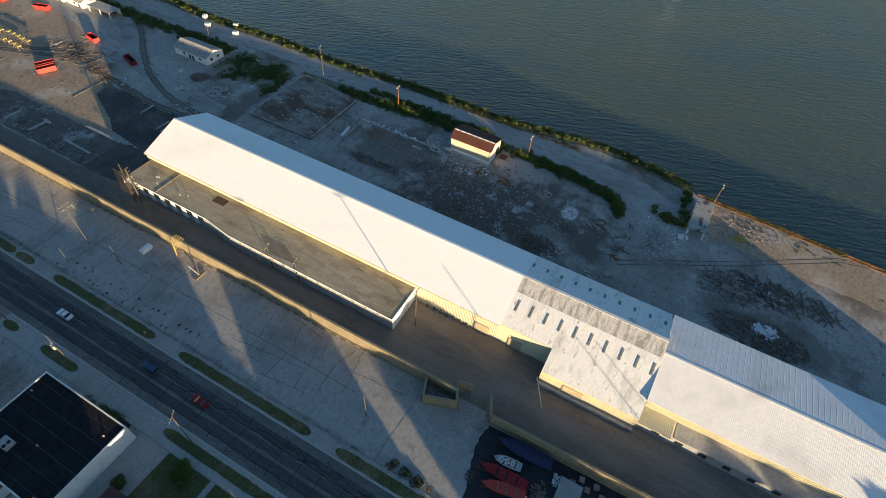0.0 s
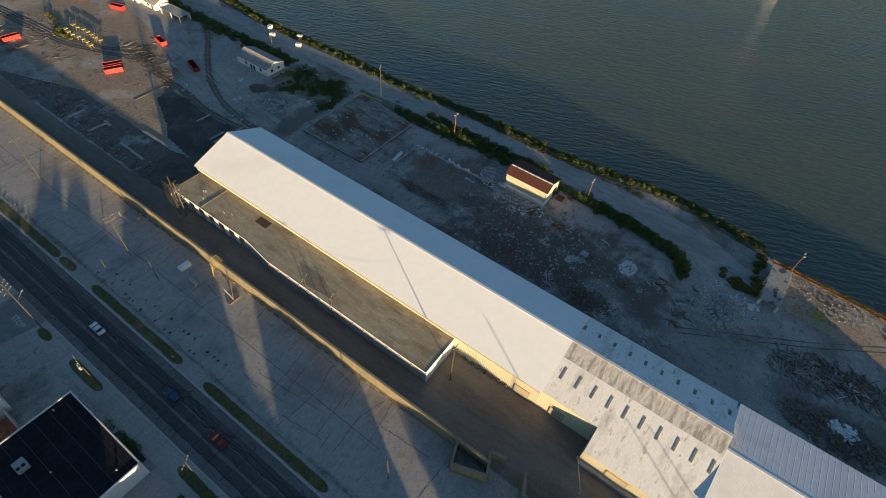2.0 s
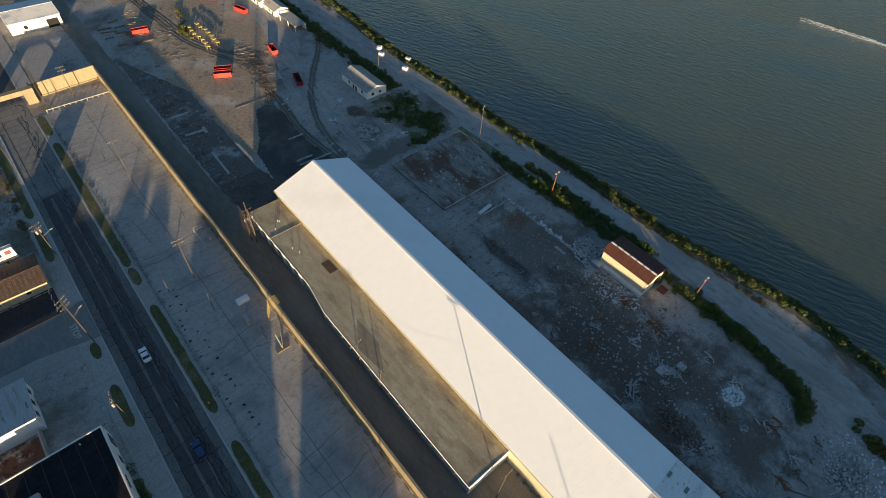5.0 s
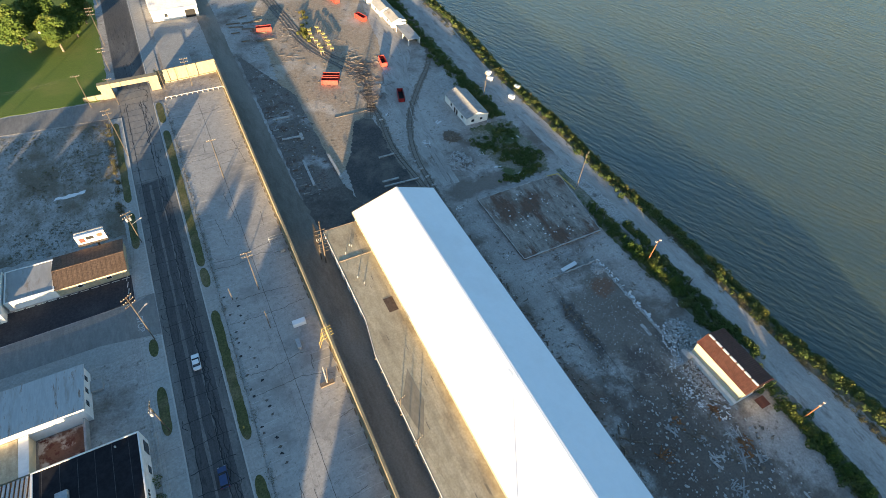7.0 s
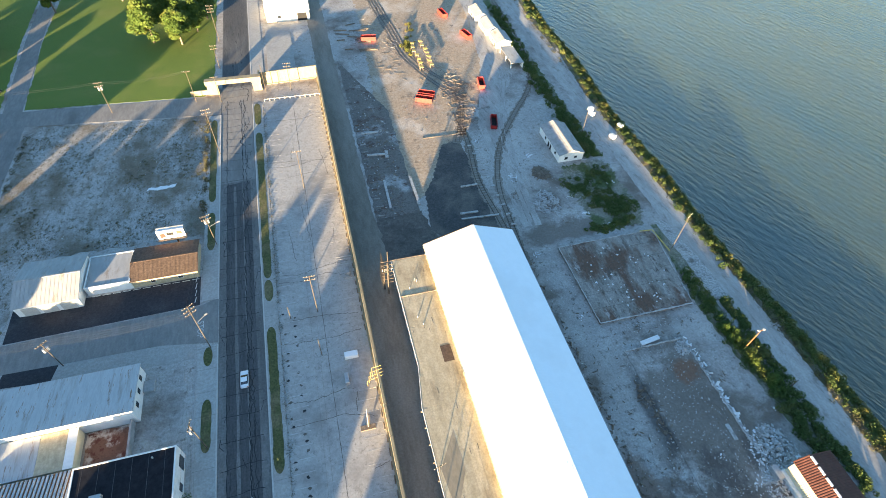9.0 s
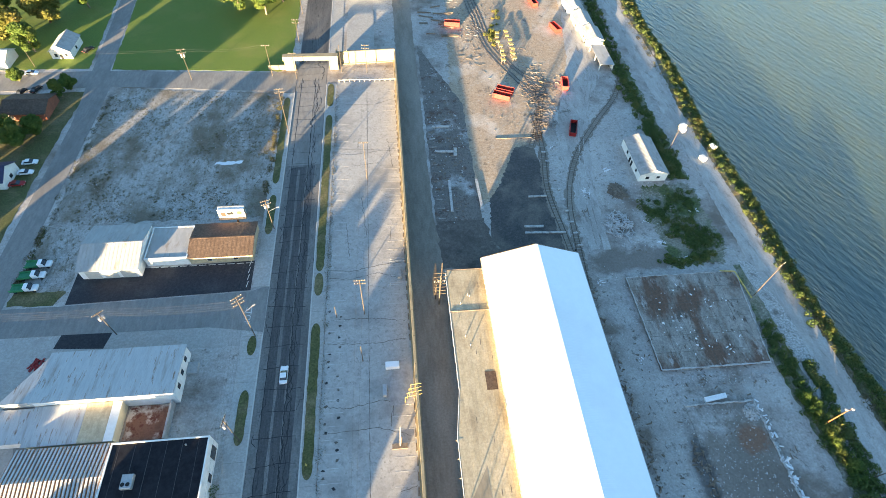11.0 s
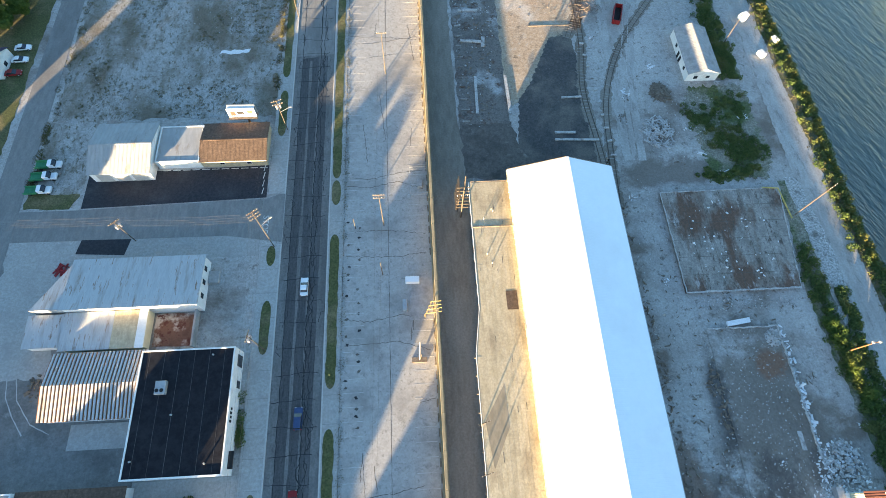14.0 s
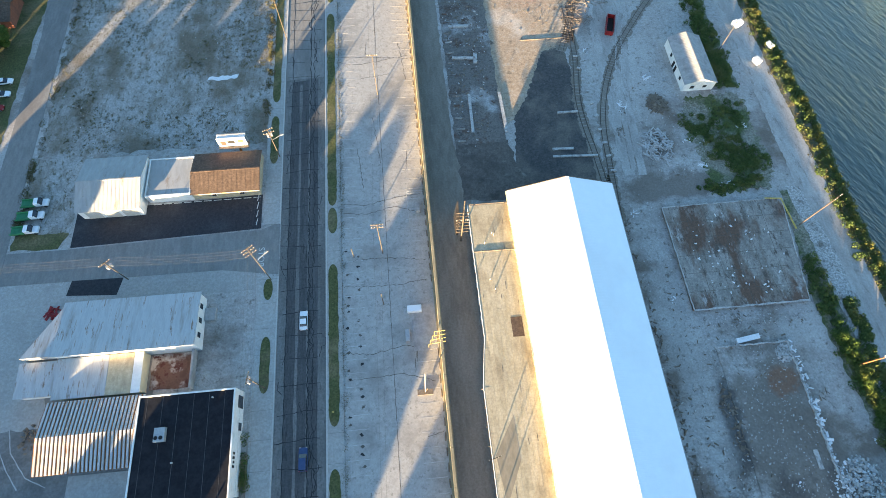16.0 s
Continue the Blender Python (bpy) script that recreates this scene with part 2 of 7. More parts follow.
# darker tan for the cast shadow painted on the lean-to deck
M_TANSHADOW = surface("shadowed roll roofing", (0.225, 0.19, 0.135), (0.28, 0.235, 0.17), 0.9, (0.18, 0.15, 0.11), 0.25, (0.5, 0.68), stretch=(1, 0.4, 1))
M_SLEEPER = surface("half buried sleeper wood", (0.17, 0.145, 0.12), (0.26, 0.23, 0.195), 1.2, (0.31, 0.285, 0.255), 0.4, (0.46, 0.58))
M_ROOFSTAIN = surface("blotched pale concrete roof", (0.30, 0.285, 0.27), (0.39, 0.372, 0.35), 1.0, (0.11, 0.085, 0.075), 0.32, (0.54, 0.60))
M_SEAM = surface("dark seam", (0.09, 0.08, 0.065), (0.13, 0.11, 0.09), 2.0)
M_WHITEWALL = surface("white painted wall", (0.66, 0.65, 0.62), (0.74, 0.73, 0.70), 0.9, (0.52, 0.50, 0.46), 0.3, (0.55, 0.72), rough=0.7, bump=0.05)
M_GREYWALL = surface("grey block wall", (0.30, 0.29, 0.28), (0.37, 0.36, 0.345), 1.0, (0.22, 0.21, 0.20), 0.3, (0.52, 0.7))
M_BLACKROOF = surface("black membrane roof", (0.014, 0.014, 0.017), (0.022, 0.022, 0.026), 0.8, (0.032, 0.031, 0.034), 0.15, (0.55, 0.75), rough=0.9, bump=0.04, spec=0.1)
M_BROWN = surface("brown shingle roof", (0.085, 0.056, 0.040), (0.125, 0.084, 0.060), 1.5, (0.085, 0.055, 0.038), 0.3, (0.5, 0.7), grain=0.2)
M_REDSHINGLE = surface("dark red shingles", (0.105, 0.047, 0.038), (0.15, 0.068, 0.055), 1.5, (0.085, 0.04, 0.033), 0.3, (0.5, 0.7), grain=0.15)
M_RUST = surface("rusty roof sheet", (0.085, 0.034, 0.025), (0.125, 0.048, 0.034), 0.8, (0.09, 0.03, 0.02), 0.3, (0.5, 0.7), rough=0.7)
M_RUSTFLOOR = surface("rust stained floor", (0.125, 0.062, 0.043), (0.20, 0.11, 0.078), 0.5, (0.42, 0.37, 0.33), 0.22, (0.50, 0.60), stain2=(0.10, 0.035, 0.025), stain2_scale=0.5, stain2_at=(0.5, 0.6))
M_WIRE = surface("dark wire", (0.06, 0.06, 0.06), (0.09, 0.09, 0.09), 2.0, rough=0.6, bump=0.0)
M_RUSTMETAL = surface("rust", (0.20, 0.085, 0.035), (0.30, 0.13, 0.055), 2.0, (0.10, 0.055, 0.03), 0.6, (0.5, 0.66))
M_RED = surface("red paint", (0.40, 0.042, 0.034), (0.47, 0.055, 0.042), 1.0, (0.36, 0.05, 0.03), 0.7, (0.55, 0.72), rough=0.5, bump=0.04)
M_DARKRED = surface("dark red enamel", (0.20, 0.016, 0.016), (0.25, 0.02, 0.02), 1.0, rough=0.3, bump=0.0)
M_DARK = surface("dark opening", (0.012, 0.012, 0.013), (0.02, 0.02, 0.021), 2.0, rough=0.8)
M_GLASS = surface("dark window glass", (0.02, 0.024, 0.03), (0.03, 0.034, 0.04), 1.0, rough=0.12, bump=0.0, spec=0.6)
M_SKYLIGHT = surface("weathered skylight sheet", (0.17, 0.18, 0.165), (0.23, 0.24, 0.22), 2.5, (0.12, 0.125, 0.11), 0.8, rough=0.4)
M_WOODPOLE = surface("weathered pole wood", (0.075, 0.058, 0.043), (0.11, 0.086, 0.064), 2.0, (0.075, 0.058, 0.042), 0.8, stretch=(1, 1, 0.2))
M_TIMBER = surface("old timber", (0.13, 0.10, 0.075), (0.21, 0.165, 0.125), 1.5, (0.26, 0.22, 0.18), 0.5, (0.55, 0.7))
M_RAIL = surface("dark rusted rail", (0.055, 0.042, 0.034), (0.09, 0.068, 0.052), 2.0, rough=0.7)
M_STEEL = surface("grey steel", (0.35, 0.35, 0.35), (0.42, 0.42, 0.42), 2.0, rough=0.5, metal=0.4, bump=0.03)
M_PORCELAIN = surface("pale fittings", (0.34, 0.325, 0.30), (0.41, 0.395, 0.37), 3.0, rough=0.5)
M_YELLOW = surface("yellow paint", (0.46, 0.34, 0.08), (0.54, 0.42, 0.13), 1.5, (0.3, 0.22, 0.08), 0.8, rough=0.5)
M_GREEN = surface("green paint", (0.02, 0.16, 0.07), (0.03, 0.20, 0.09), 1.5, rough=0.5)
M_WHITE = surface("white enamel", (0.72, 0.72, 0.72), (0.76, 0.76, 0.76), 1.0, rough=0.3, bump=0.0)
M_BLUE = surface("blue enamel", (0.035, 0.06, 0.13), (0.045, 0.075, 0.15), 1.0, rough=0.3, bump=0.0)
M_BLACK = surface("black rubber", (0.015, 0.015, 0.015), (0.022, 0.022, 0.022), 3.0, rough=0.8)
M_BRICK = surface("red brick", (0.20, 0.075, 0.05), (0.26, 0.10, 0.065), 2.0, (0.16, 0.07, 0.05), 0.4)
M_OLDASPH = surface("old grey asphalt", (0.055, 0.052, 0.051), (0.085, 0.079, 0.075), 1.0, (0.14, 0.12, 0.10), 0.10, (0.46, 0.62), speck=(0.15, 0.135, 0.12), speck_scale=0.7, speck_at=(0.58, 0.66), bump=0.3, grain=0.18)
M_RUBBLE = surface("broken concrete", (0.36, 0.345, 0.325), (0.50, 0.48, 0.455), 2.0, (0.24, 0.22, 0.20), 0.8)
M_TRASH = surface("torn white sheet", (0.62, 0.62, 0.62), (0.72, 0.72, 0.72), 2.0)
M_TARP = surface("navy tarpaulin", (0.02, 0.025, 0.06), (0.03, 0.035, 0.085), 1.0, rough=0.5)
M_GRAVEL_LOT = surface("pale lot gravel", (0.30, 0.286, 0.266), (0.365, 0.35, 0.328), 1.3, (0.155, 0.125, 0.092), 0.055, (0.47, 0.60), stain2=(0.19, 0.168, 0.135), stain2_scale=0.3, stain2_at=(0.48, 0.66), stretch=(1, 0.6, 1), bump=0.6, speck=(0.13, 0.115, 0.08), speck_scale=0.9, speck_at=(0.53, 0.60), grain=0.18)
M_STONES = surface("loose pale stones", (0.26, 0.25, 0.235), (0.46, 0.44, 0.41), 2.2, (0.16, 0.145, 0.125), 0.3, (0.54, 0.66), bump=0.8, grain=0.35)
M_PATH = surface("pale dust track", (0.34, 0.318, 0.29), (0.41, 0.385, 0.355), 0.6, (0.28, 0.255, 0.23), 0.12, (0.48, 0.66), stretch=(1, 0.3, 1), bump=0.3, speck=(0.24, 0.215, 0.19), speck_scale=0.5, speck_at=(0.54, 0.62), grain=0.12)
M_BANK = surface("bank soil", (0.12, 0.10, 0.07), (0.17, 0.145, 0.10), 0.8, (0.07, 0.075, 0.03), 0.2, (0.45, 0.6), bump=0.6, grain=0.4)
M_WEEDY = surface("weedy soil", (0.17, 0.155, 0.115), (0.26, 0.24, 0.19), 0.8, (0.075, 0.095, 0.035), 0.13, (0.44, 0.56), bump=0.7, speck=(0.22, 0.20, 0.17), speck_scale=0.9, speck_at=(0.60, 0.7), grain=0.4)
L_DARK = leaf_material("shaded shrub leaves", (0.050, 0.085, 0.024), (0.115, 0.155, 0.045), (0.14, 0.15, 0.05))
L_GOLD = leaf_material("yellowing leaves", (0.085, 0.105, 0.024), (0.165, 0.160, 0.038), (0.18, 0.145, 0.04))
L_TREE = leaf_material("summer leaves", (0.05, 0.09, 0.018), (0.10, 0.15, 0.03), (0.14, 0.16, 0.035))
L_WEED = leaf_material("dry weeds", (0.10, 0.095, 0.04), (0.15, 0.13, 0.06), (0.085, 0.075, 0.045))


def water_material():
    """Turbid river water: an olive body under wind ripples and a longer swell."""
    m = bpy.data.materials.new("river water")
    m.use_nodes = True
    t = m.node_tree
    bsdf = t.nodes["Principled BSDF"]
    geo = t.nodes.new("ShaderNodeNewGeometry")
    turn = t.nodes.new("ShaderNodeMapping")
    turn.inputs["Rotation"].default_value = (0, 0, radians(-22))
    t.links.new(geo.outputs["Position"], turn.inputs["Vector"])
    flat = t.nodes.new("ShaderNodeMapping")
    flat.inputs["Scale"].default_value = (1, 0.34, 1)
    t.links.new(turn.outputs["Vector"], flat.inputs["Vector"])
    big = node(t, "ShaderNodeTexNoise", Scale=0.014, Detail=5.0, Roughness=0.6)
    t.links.new(flat.outputs["Vector"], big.inputs["Vector"])
    t.links.new(mixed(t, ramp(t, big.outputs["Fac"], 0.38, 0.62), (0.034, 0.062, 0.056), (0.054, 0.070, 0.050)), bsdf.inputs["Base Color"])
    bsdf.inputs["Roughness"].default_value = 0.10
    bsdf.inputs["IOR"].default_value = 1.6
    swell = node(t, "ShaderNodeTexWave", Scale=0.085, Distortion=16.0, Detail=4.0)
    swell.inputs["Detail Scale"].default_value = 0.9
    ripple = node(t, "ShaderNodeTexNoise", Scale=0.75, Detail=5.0, Roughness=0.58)
    gust = node(t, "ShaderNodeTexNoise", Scale=0.05, Detail=4.0)
    for w in (swell, ripple, gust):
        t.links.new(flat.outputs["Vector"], w.inputs["Vector"])
    b2 = node(t, "ShaderNodeBump", Strength=1.0, Distance=0.055)
    t.links.new(swell.outputs["Fac"], b2.inputs["Height"])
    b1 = node(t, "ShaderNodeBump", Distance=0.62)
    t.links.new(ramp(t, gust.outputs["Fac"], -0.25, 0.6), b1.inputs["Strength"])
    t.links.new(ripple.outputs["Fac"], b1.inputs["Height"])
    t.links.new(b2.outputs["Normal"], b1.inputs["Normal"])
    t.links.new(b1.outputs["Normal"], bsdf.inputs["Normal"])
    return m


M_WATER = water_material()


# ---- mesh helpers ----
def mesh_of(name, verts, faces, material, smooth=False):
    me = bpy.data.meshes.new(name)
    me.from_pydata([tuple(v) for v in verts], [], faces)
    me.materials.append(material)
    me.update()
    if smooth:
        me.polygons.foreach_set("use_smooth", [True] * len(me.polygons))
    return me


def part(name, bm, material=None, parent=None, label="", at=None):
    """Links a bmesh (or a ready mesh) as one object, under parent if there is one."""
    if isinstance(bm, bmesh.types.BMesh):
        bmesh.ops.recalc_face_normals(bm, faces=bm.faces)
        me = bpy.data.meshes.new(name)
        bm.to_mesh(me)
        bm.free()
        me.materials.append(material)
    else:
        me = bm
    ob = new(name, me)
    if parent:
        ob.parent = parent
    if at:
        ob.matrix_basis = at
    if label:
        ob["label"] = label
    return ob


def thing(name, label, category, at=None, group="", kind=""):
    e = new(name)
    e.empty_display_size = 0.2
    if at:
        e.matrix_basis = at
    return tagged(e, label, category, group, kind)


def box(bm, x0, y0, z0, x1, y1, z1, bevel=0.0, m=None):
    r = bmesh.ops.create_cube(bm, size=1.0)
    vs = r["verts"]
    for v in vs:
        v.co = Vector((x0 + (v.co.x + 0.5) * (x1 - x0), y0 + (v.co.y + 0.5) * (y1 - y0), z0 + (v.co.z + 0.5) * (z1 - z0)))
    if bevel:
        es = list({e for v in vs for e in v.link_edges})
        r2 = bmesh.ops.bevel(bm, geom=es, offset=bevel, segments=1, affect="EDGES")
        vs = list({v for f in r2["faces"] for v in f.verts} | {v for v in vs if v.is_valid})
    if m is not None:
        bmesh.ops.transform(bm, matrix=m, verts=[v for v in vs if v.is_valid])
    return bm


def one_box(*a, **k):
    return box(bmesh.new(), *a, **k)


def rod(bm, a, b, r0, r1=None, seg=8):
    """A tapered rod from a to b."""
    a, b = Vector(a), Vector(b)
    d = b - a
    m = Matrix.Translation((a + b) / 2) @ d.to_track_quat("Z", "Y").to_matrix().to_4x4()
    bmesh.ops.create_cone(bm, cap_ends=True, segments=seg, radius1=r0, radius2=r0 if r1 is None else r1, depth=d.length, matrix=m)
    return bm


def outline(points, step, jag, seed=0, closed=True):
    """A plan outline with its edges broken up every step metres."""
    r = random.Random(seed)
    out = []
    n = len(points)
    for i in range(n if closed else n - 1):
        a, b = Vector(points[i]), Vector(points[(i + 1) % n])
        k = max(1, int((b - a).length / step)) if jag else 1
        side = Vector((-(b - a).y, (b - a).x)).normalized() if (b - a).length else Vector((0, 0))
        for j in range(k):
            p = a.lerp(b, j / k)
            out.append(p + side * (r.uniform(-jag, jag) if j else 0))
    return out


def patch(name, points, top, material, label, category="ground", bottom=None, step=1.5, jag=0.0, seed=0, kind="structure", parent=None):
    """A flat area of ground with an outline and an edge of its own."""
    ps = outline(points, step, jag, seed)
    bottom = -0.1 if bottom is None else bottom
    n = len(ps)
    verts = [(p.x, p.y, top) for p in ps] + [(p.x, p.y, bottom) for p in ps]
    faces = [tuple(range(n))] + [(i, i + n, (i + 1) % n + n, (i + 1) % n) for i in range(n)]
    bm = bmesh.new()
    vs = [bm.verts.new(v) for v in verts]
    for f in faces:
        bm.faces.new([vs[i] for i in f])
    ob = part(name, bm, material, parent)
    if parent is None:
        tagged(ob, label, category, kind=kind)
    elif label:
        ob["label"] = label
    return ob


def strip(points, width, z, thick=0.02, wobble=0.0, seed=0, step=0.8):
    """A narrow band along a line on the ground, with some thickness."""
    r = random.Random(seed)
    ps = outline(points, step, wobble, seed, closed=False) + [Vector(points[-1])]
    verts, faces = [], []
    for i, p in enumerate(ps):
        d = (ps[min(i + 1, len(ps) - 1)] - ps[max(i - 1, 0)]).normalized()
        s = Vector((-d.y, d.x)) * width / 2 * (r.uniform(0.6, 1.3) if wobble else 1)
        for q in (p + s, p - s):
            verts += [(q.x, q.y, z + thick), (q.x, q.y, z)]
    for i in range(len(ps) - 1):
        a = 4 * i
        faces += [(a, a + 2, a + 6, a + 4), (a, a + 4, a + 5, a + 1), (a + 2, a + 3, a + 7, a + 6)]
    return verts, faces


def joined(pieces):
    vs, fs = [], []
    for v, f in pieces:
        o = len(vs)
        vs += v
        fs += [tuple(i + o for i in q) for q in f]
    return vs, fs


def ribbed(origin, along, down, pitch, height, thick=0.12, fill=0.5):
    """A sheet with ribs that run along `down`, spaced along `along`; closed, with a flat underside."""
    o, u, v = Vector(origin), Vector(along), Vector(down)
    nrm = u.cross(v).normalized()
    if nrm.z < 0 or (abs(nrm.z) < 1e-6 and nrm.x > 0):
        nrm = -nrm
    n = max(1, round(u.length / pitch))
    prof = []
    for i in range(n):
        for a, hh in ((0.0, 0.0), (1 - fill - 0.06, 0.0), (1 - fill, height), (0.94, height)):
            prof.append(((i + a) / n, hh))
    prof.append((1.0, 0.0))
    verts, faces = [], []
    for s, hh in prof:
        p = o + u * s
        verts += [p + nrm * hh, p + v + nrm * hh, p - nrm * thick, p + v - nrm * thick]
    for i in range(len(prof) - 1):
        a = 4 * i
        faces += [(a, a + 1, a + 5, a + 4), (a + 2, a + 6, a + 7, a + 3), (a, a + 4, a + 6, a + 2), (a + 1, a + 3, a + 7, a + 5)]
    e = 4 * (len(prof) - 1)
    faces += [(0, 2, 3, 1), (e, e + 1, e + 3, e + 2)]
    return verts, faces


def leaves(blobs, count, size, seed=0, flat=0.5):
    """Leaf clumps scattered through ellipsoids (x, y, z, rx, ry, rz)."""
    g = np.random.default_rng(seed)
    b = np.array(blobs, dtype=float)
    w = b[:, 3] * b[:, 4]
    which = g.choice(len(b), count, p=w / w.sum())
    d = g.normal(size=(count, 3))
    d /= np.linalg.norm(d, axis=1)[:, None]
    rad = g.uniform(0.45, 1.12, count) ** 0.6
    c = b[which, :3] + d * b[which, 3:6] * rad[:, None]
    nrm = d + g.normal(scale=0.6, size=(count, 3)) + np.array([0, 0, flat])
    nrm /= np.linalg.norm(nrm, axis=1)[:, None]
    ref = np.where(np.abs(nrm[:, 2:3]) < 0.9, np.array([[0, 0, 1.0]]), np.array([[1.0, 0, 0]]))
    u = np.cross(nrm, ref)
    u /= np.linalg.norm(u, axis=1)[:, None]
    v = np.cross(nrm, u)
    s = size * g.uniform(0.5, 1.4, count)[:, None]
    k = s * g.uniform(0.5, 1.0, count)[:, None]
    bend = nrm * s * 0.25
    verts = np.stack([c - u * s, c - v * k + bend, c + u * s * 0.9, c + v * k + bend], axis=1).reshape(-1, 3)
    f = np.arange(count * 4).reshape(-1, 4)
    faces = np.concatenate([f[:, [0, 1, 2]], f[:, [0, 2, 3]]])
    return verts.tolist(), faces.tolist()


# ---- ground, river, roads ----
def shore_x(y):
    return 176.5 + 1.6 * math.sin(y * 0.021 + 1.0) + 0.9 * math.sin(y * 0.083) + (3.5 * math.exp(-((y - 15) / 28) ** 2))


def quay_x(y):
    return 164.9 + 0.067 * (y + 20)


def bank_z(x, y):
    """Height of the land: flat, then a bank that falls to the river bed; a quay with a sheer side in the south."""
    d = x - shore_x(y)
    if y < -20:
        return 0.0 if x < quay_x(y) else -10.0
    if d < -11.5:
        return 0.0
    if d < 0:
        k = (d + 11.5) / 11.5
        return -8.0 * (0.35 * k + 0.65 * k * k)
    return max(-8.0 - d * 0.5, -10.0)


xs = [-1500, -600, -250, -100, 0, 60, 110, 140, 150] + [155 + 1.5 * i for i in range(6)] + [164, 165.5, 167, 168.1, 168.3, 170, 171.5, 173, 174.5, 176, 177.5, 179, 181, 184, 188, 200, 400, 1600]
ys = [-1500, -500, -200, -120, -80, -50, -21, -19.9] + [-15 + 5 * i for i in range(74)] + [400, 500, 800, 1700]

def land(x, y):
    if y < -20 and 150 < x < 400:
        x += quay_x(max(y, -200)) - 168.2
    rough_ = 0.12 * math.sin(x * 1.7 + y * 0.9) if shore_x(y) - 12 <= x < 176 and y > -20 else 0.0
    return x, y, bank_z(x, max(y, -200) if y < -20 else y) + rough_


gv = [land(x, y) for y in ys for x in xs]
nx = len(xs)
gf = [(j * nx + i, j * nx + i + 1, (j + 1) * nx + i + 1, (j + 1) * nx + i) for j in range(len(ys) - 1) for i in range(nx - 1)]
tagged(part("ground", mesh_of("ground", gv, gf, M_GROUND), None), "grey gravel yard ground falling to a river bank", "ground", kind="structure")
gm = bpy.data.objects["ground"].data
gm.materials.append(M_BANK)
for poly in gm.polygons:
    if poly.center.y > -20 and poly.center.x > shore_x(poly.center.y) - 12.5:
        poly.material_index = 1
patch("water", [(150, -1500), (2600, -1500), (2600, 2200), (150, 2200)], -7.2, M_WATER, "dark green rippled river water", "water", bottom=-7.25)
patch("bank", [(shore_x(y) - 13.2, y) for y in range(-18, 361, 9)] + [(shore_x(y) - 11.0, y) for y in range(360, -19, -9)], 0.03, M_BANK, "weedy brown soil along the top of the bank", "ground", jag=0.45, step=0.9)

# street
ROAD_W, ROAD_E = 16.9, 28.2
patch("road", [(ROAD_W, -400), (ROAD_E, -400), (ROAD_E, 700), (ROAD_W, 700)], 0.02, M_STREET, "worn street with pale concrete edges and tarred joints", "road")
road = bpy.data.objects["road"]
patch("asphalt_lane", [(18.9, -400), (23.7, -400), (23.7, 190.6), (18.9, 190)], 0.035, M_ROAD, "dark worn asphalt lane", parent=road, jag=0.05)
patch("asphalt_lane", [(24.1, -400), (26.3, -400), (26.3, 191), (24.1, 190.8)], 0.035, M_ROAD, "dark worn asphalt lane", parent=road, jag=0.05)
patch("asphalt_lane", [(17.2, 250), (27.8, 250), (27.8, 700), (17.2, 700)], 0.035, M_ROAD, "dark worn asphalt lane", parent=road)
patch("concrete_lane", [(17.1, 190.8), (28.0, 191.6), (28.0, 249), (17.1, 249)], 0.032, M_ROAD_EDGE, "paler old concrete carriageway", parent=road, jag=0.05)
part("wheel_track", mesh_of("wheel_track", *joined([strip([(21.4, -200), (21.4, 189)], 0.7, 0.036, 0.003, 0.06, 3, 4)]), M_STREET), None, road)
y = -80.0
while y < 248:
    jit = rng.uniform(-0.6, 0.6)
    v, f = strip([(17.0 + rng.random(), y + jit), (20.5, y + jit * 0.5), (24.0, y - jit * 0.5), (27.6 - rng.random() * 1.2, y)], 0.15 if y < 190 else 0.10, 0.036, 0.012, 0.10, int(y * 7), 0.7)
    part("tar_seam", mesh_of("tar_seam", v, f, M_TAR), None, road)
    if rng.random() < 0.75:
        x = rng.choice((24.2, 24.4, 25.2, 26.2))
        v, f = strip([(x, y), (x + rng.uniform(-1, 1), y + 2.4), (x + rng.uniform(-0.5, 0.5), y + 5.4)], 0.2, 0.036, 0.014, 0.3, int(y * 5) + 3, 0.6)
        part("tar_seam", mesh_of("tar_seam", v, f, M_TAR), None, road)
    if rng.random() < 0.3:
        x = rng.choice((18.0, 26.8))
        v, f = strip([(x, y), (x + 0.4, y + 2.4), (x + 1.4, y + 2.6), (x + 1.4, y + 4.4)], 0.14, 0.036, 0.014, 0.12, int(y * 5) + 9, 0.6)
        part("tar_seam", mesh_of("tar_seam", v, f, M_TAR), None, road)
    y += rng.uniform(5.2, 6.0) if y < 200 else rng.uniform(3.6, 4.6)
r = random.Random(77)
for k in range(46):
    y0 = -40 + 5.6 * k + r.uniform(-2, 2)
    x = r.choice((18.4, 23.2, 24.8, 25.6, 26.6))
    pts = [(x, y0)]
    for q in range(4):
        pts.append((min(27.6, max(17.4, pts[-1][0] + r.uniform(-0.9, 0.9))), pts[-1][1] + r.uniform(0.3, 1.3)))
    part("tar_seam", mesh_of("tar_seam", *strip(pts, 0.13, 0.036, 0.015, 0.12, k, 0.5), M_TAR), None, road)
for x, w, wob in ((18.9, 0.17, 0.10), (24.1, 0.2, 0.22), (25.2, 0.14, 0.35)):
    for y0 in range(-80, 240, 32):
        v, f = strip([(x, y0), (x, y0 + 32)], w, 0.036, 0.013, wob, int(x * 10) + y0, 1.1)
        part("tar_seam", mesh_of("tar_seam", v, f, M_TAR), None, road)

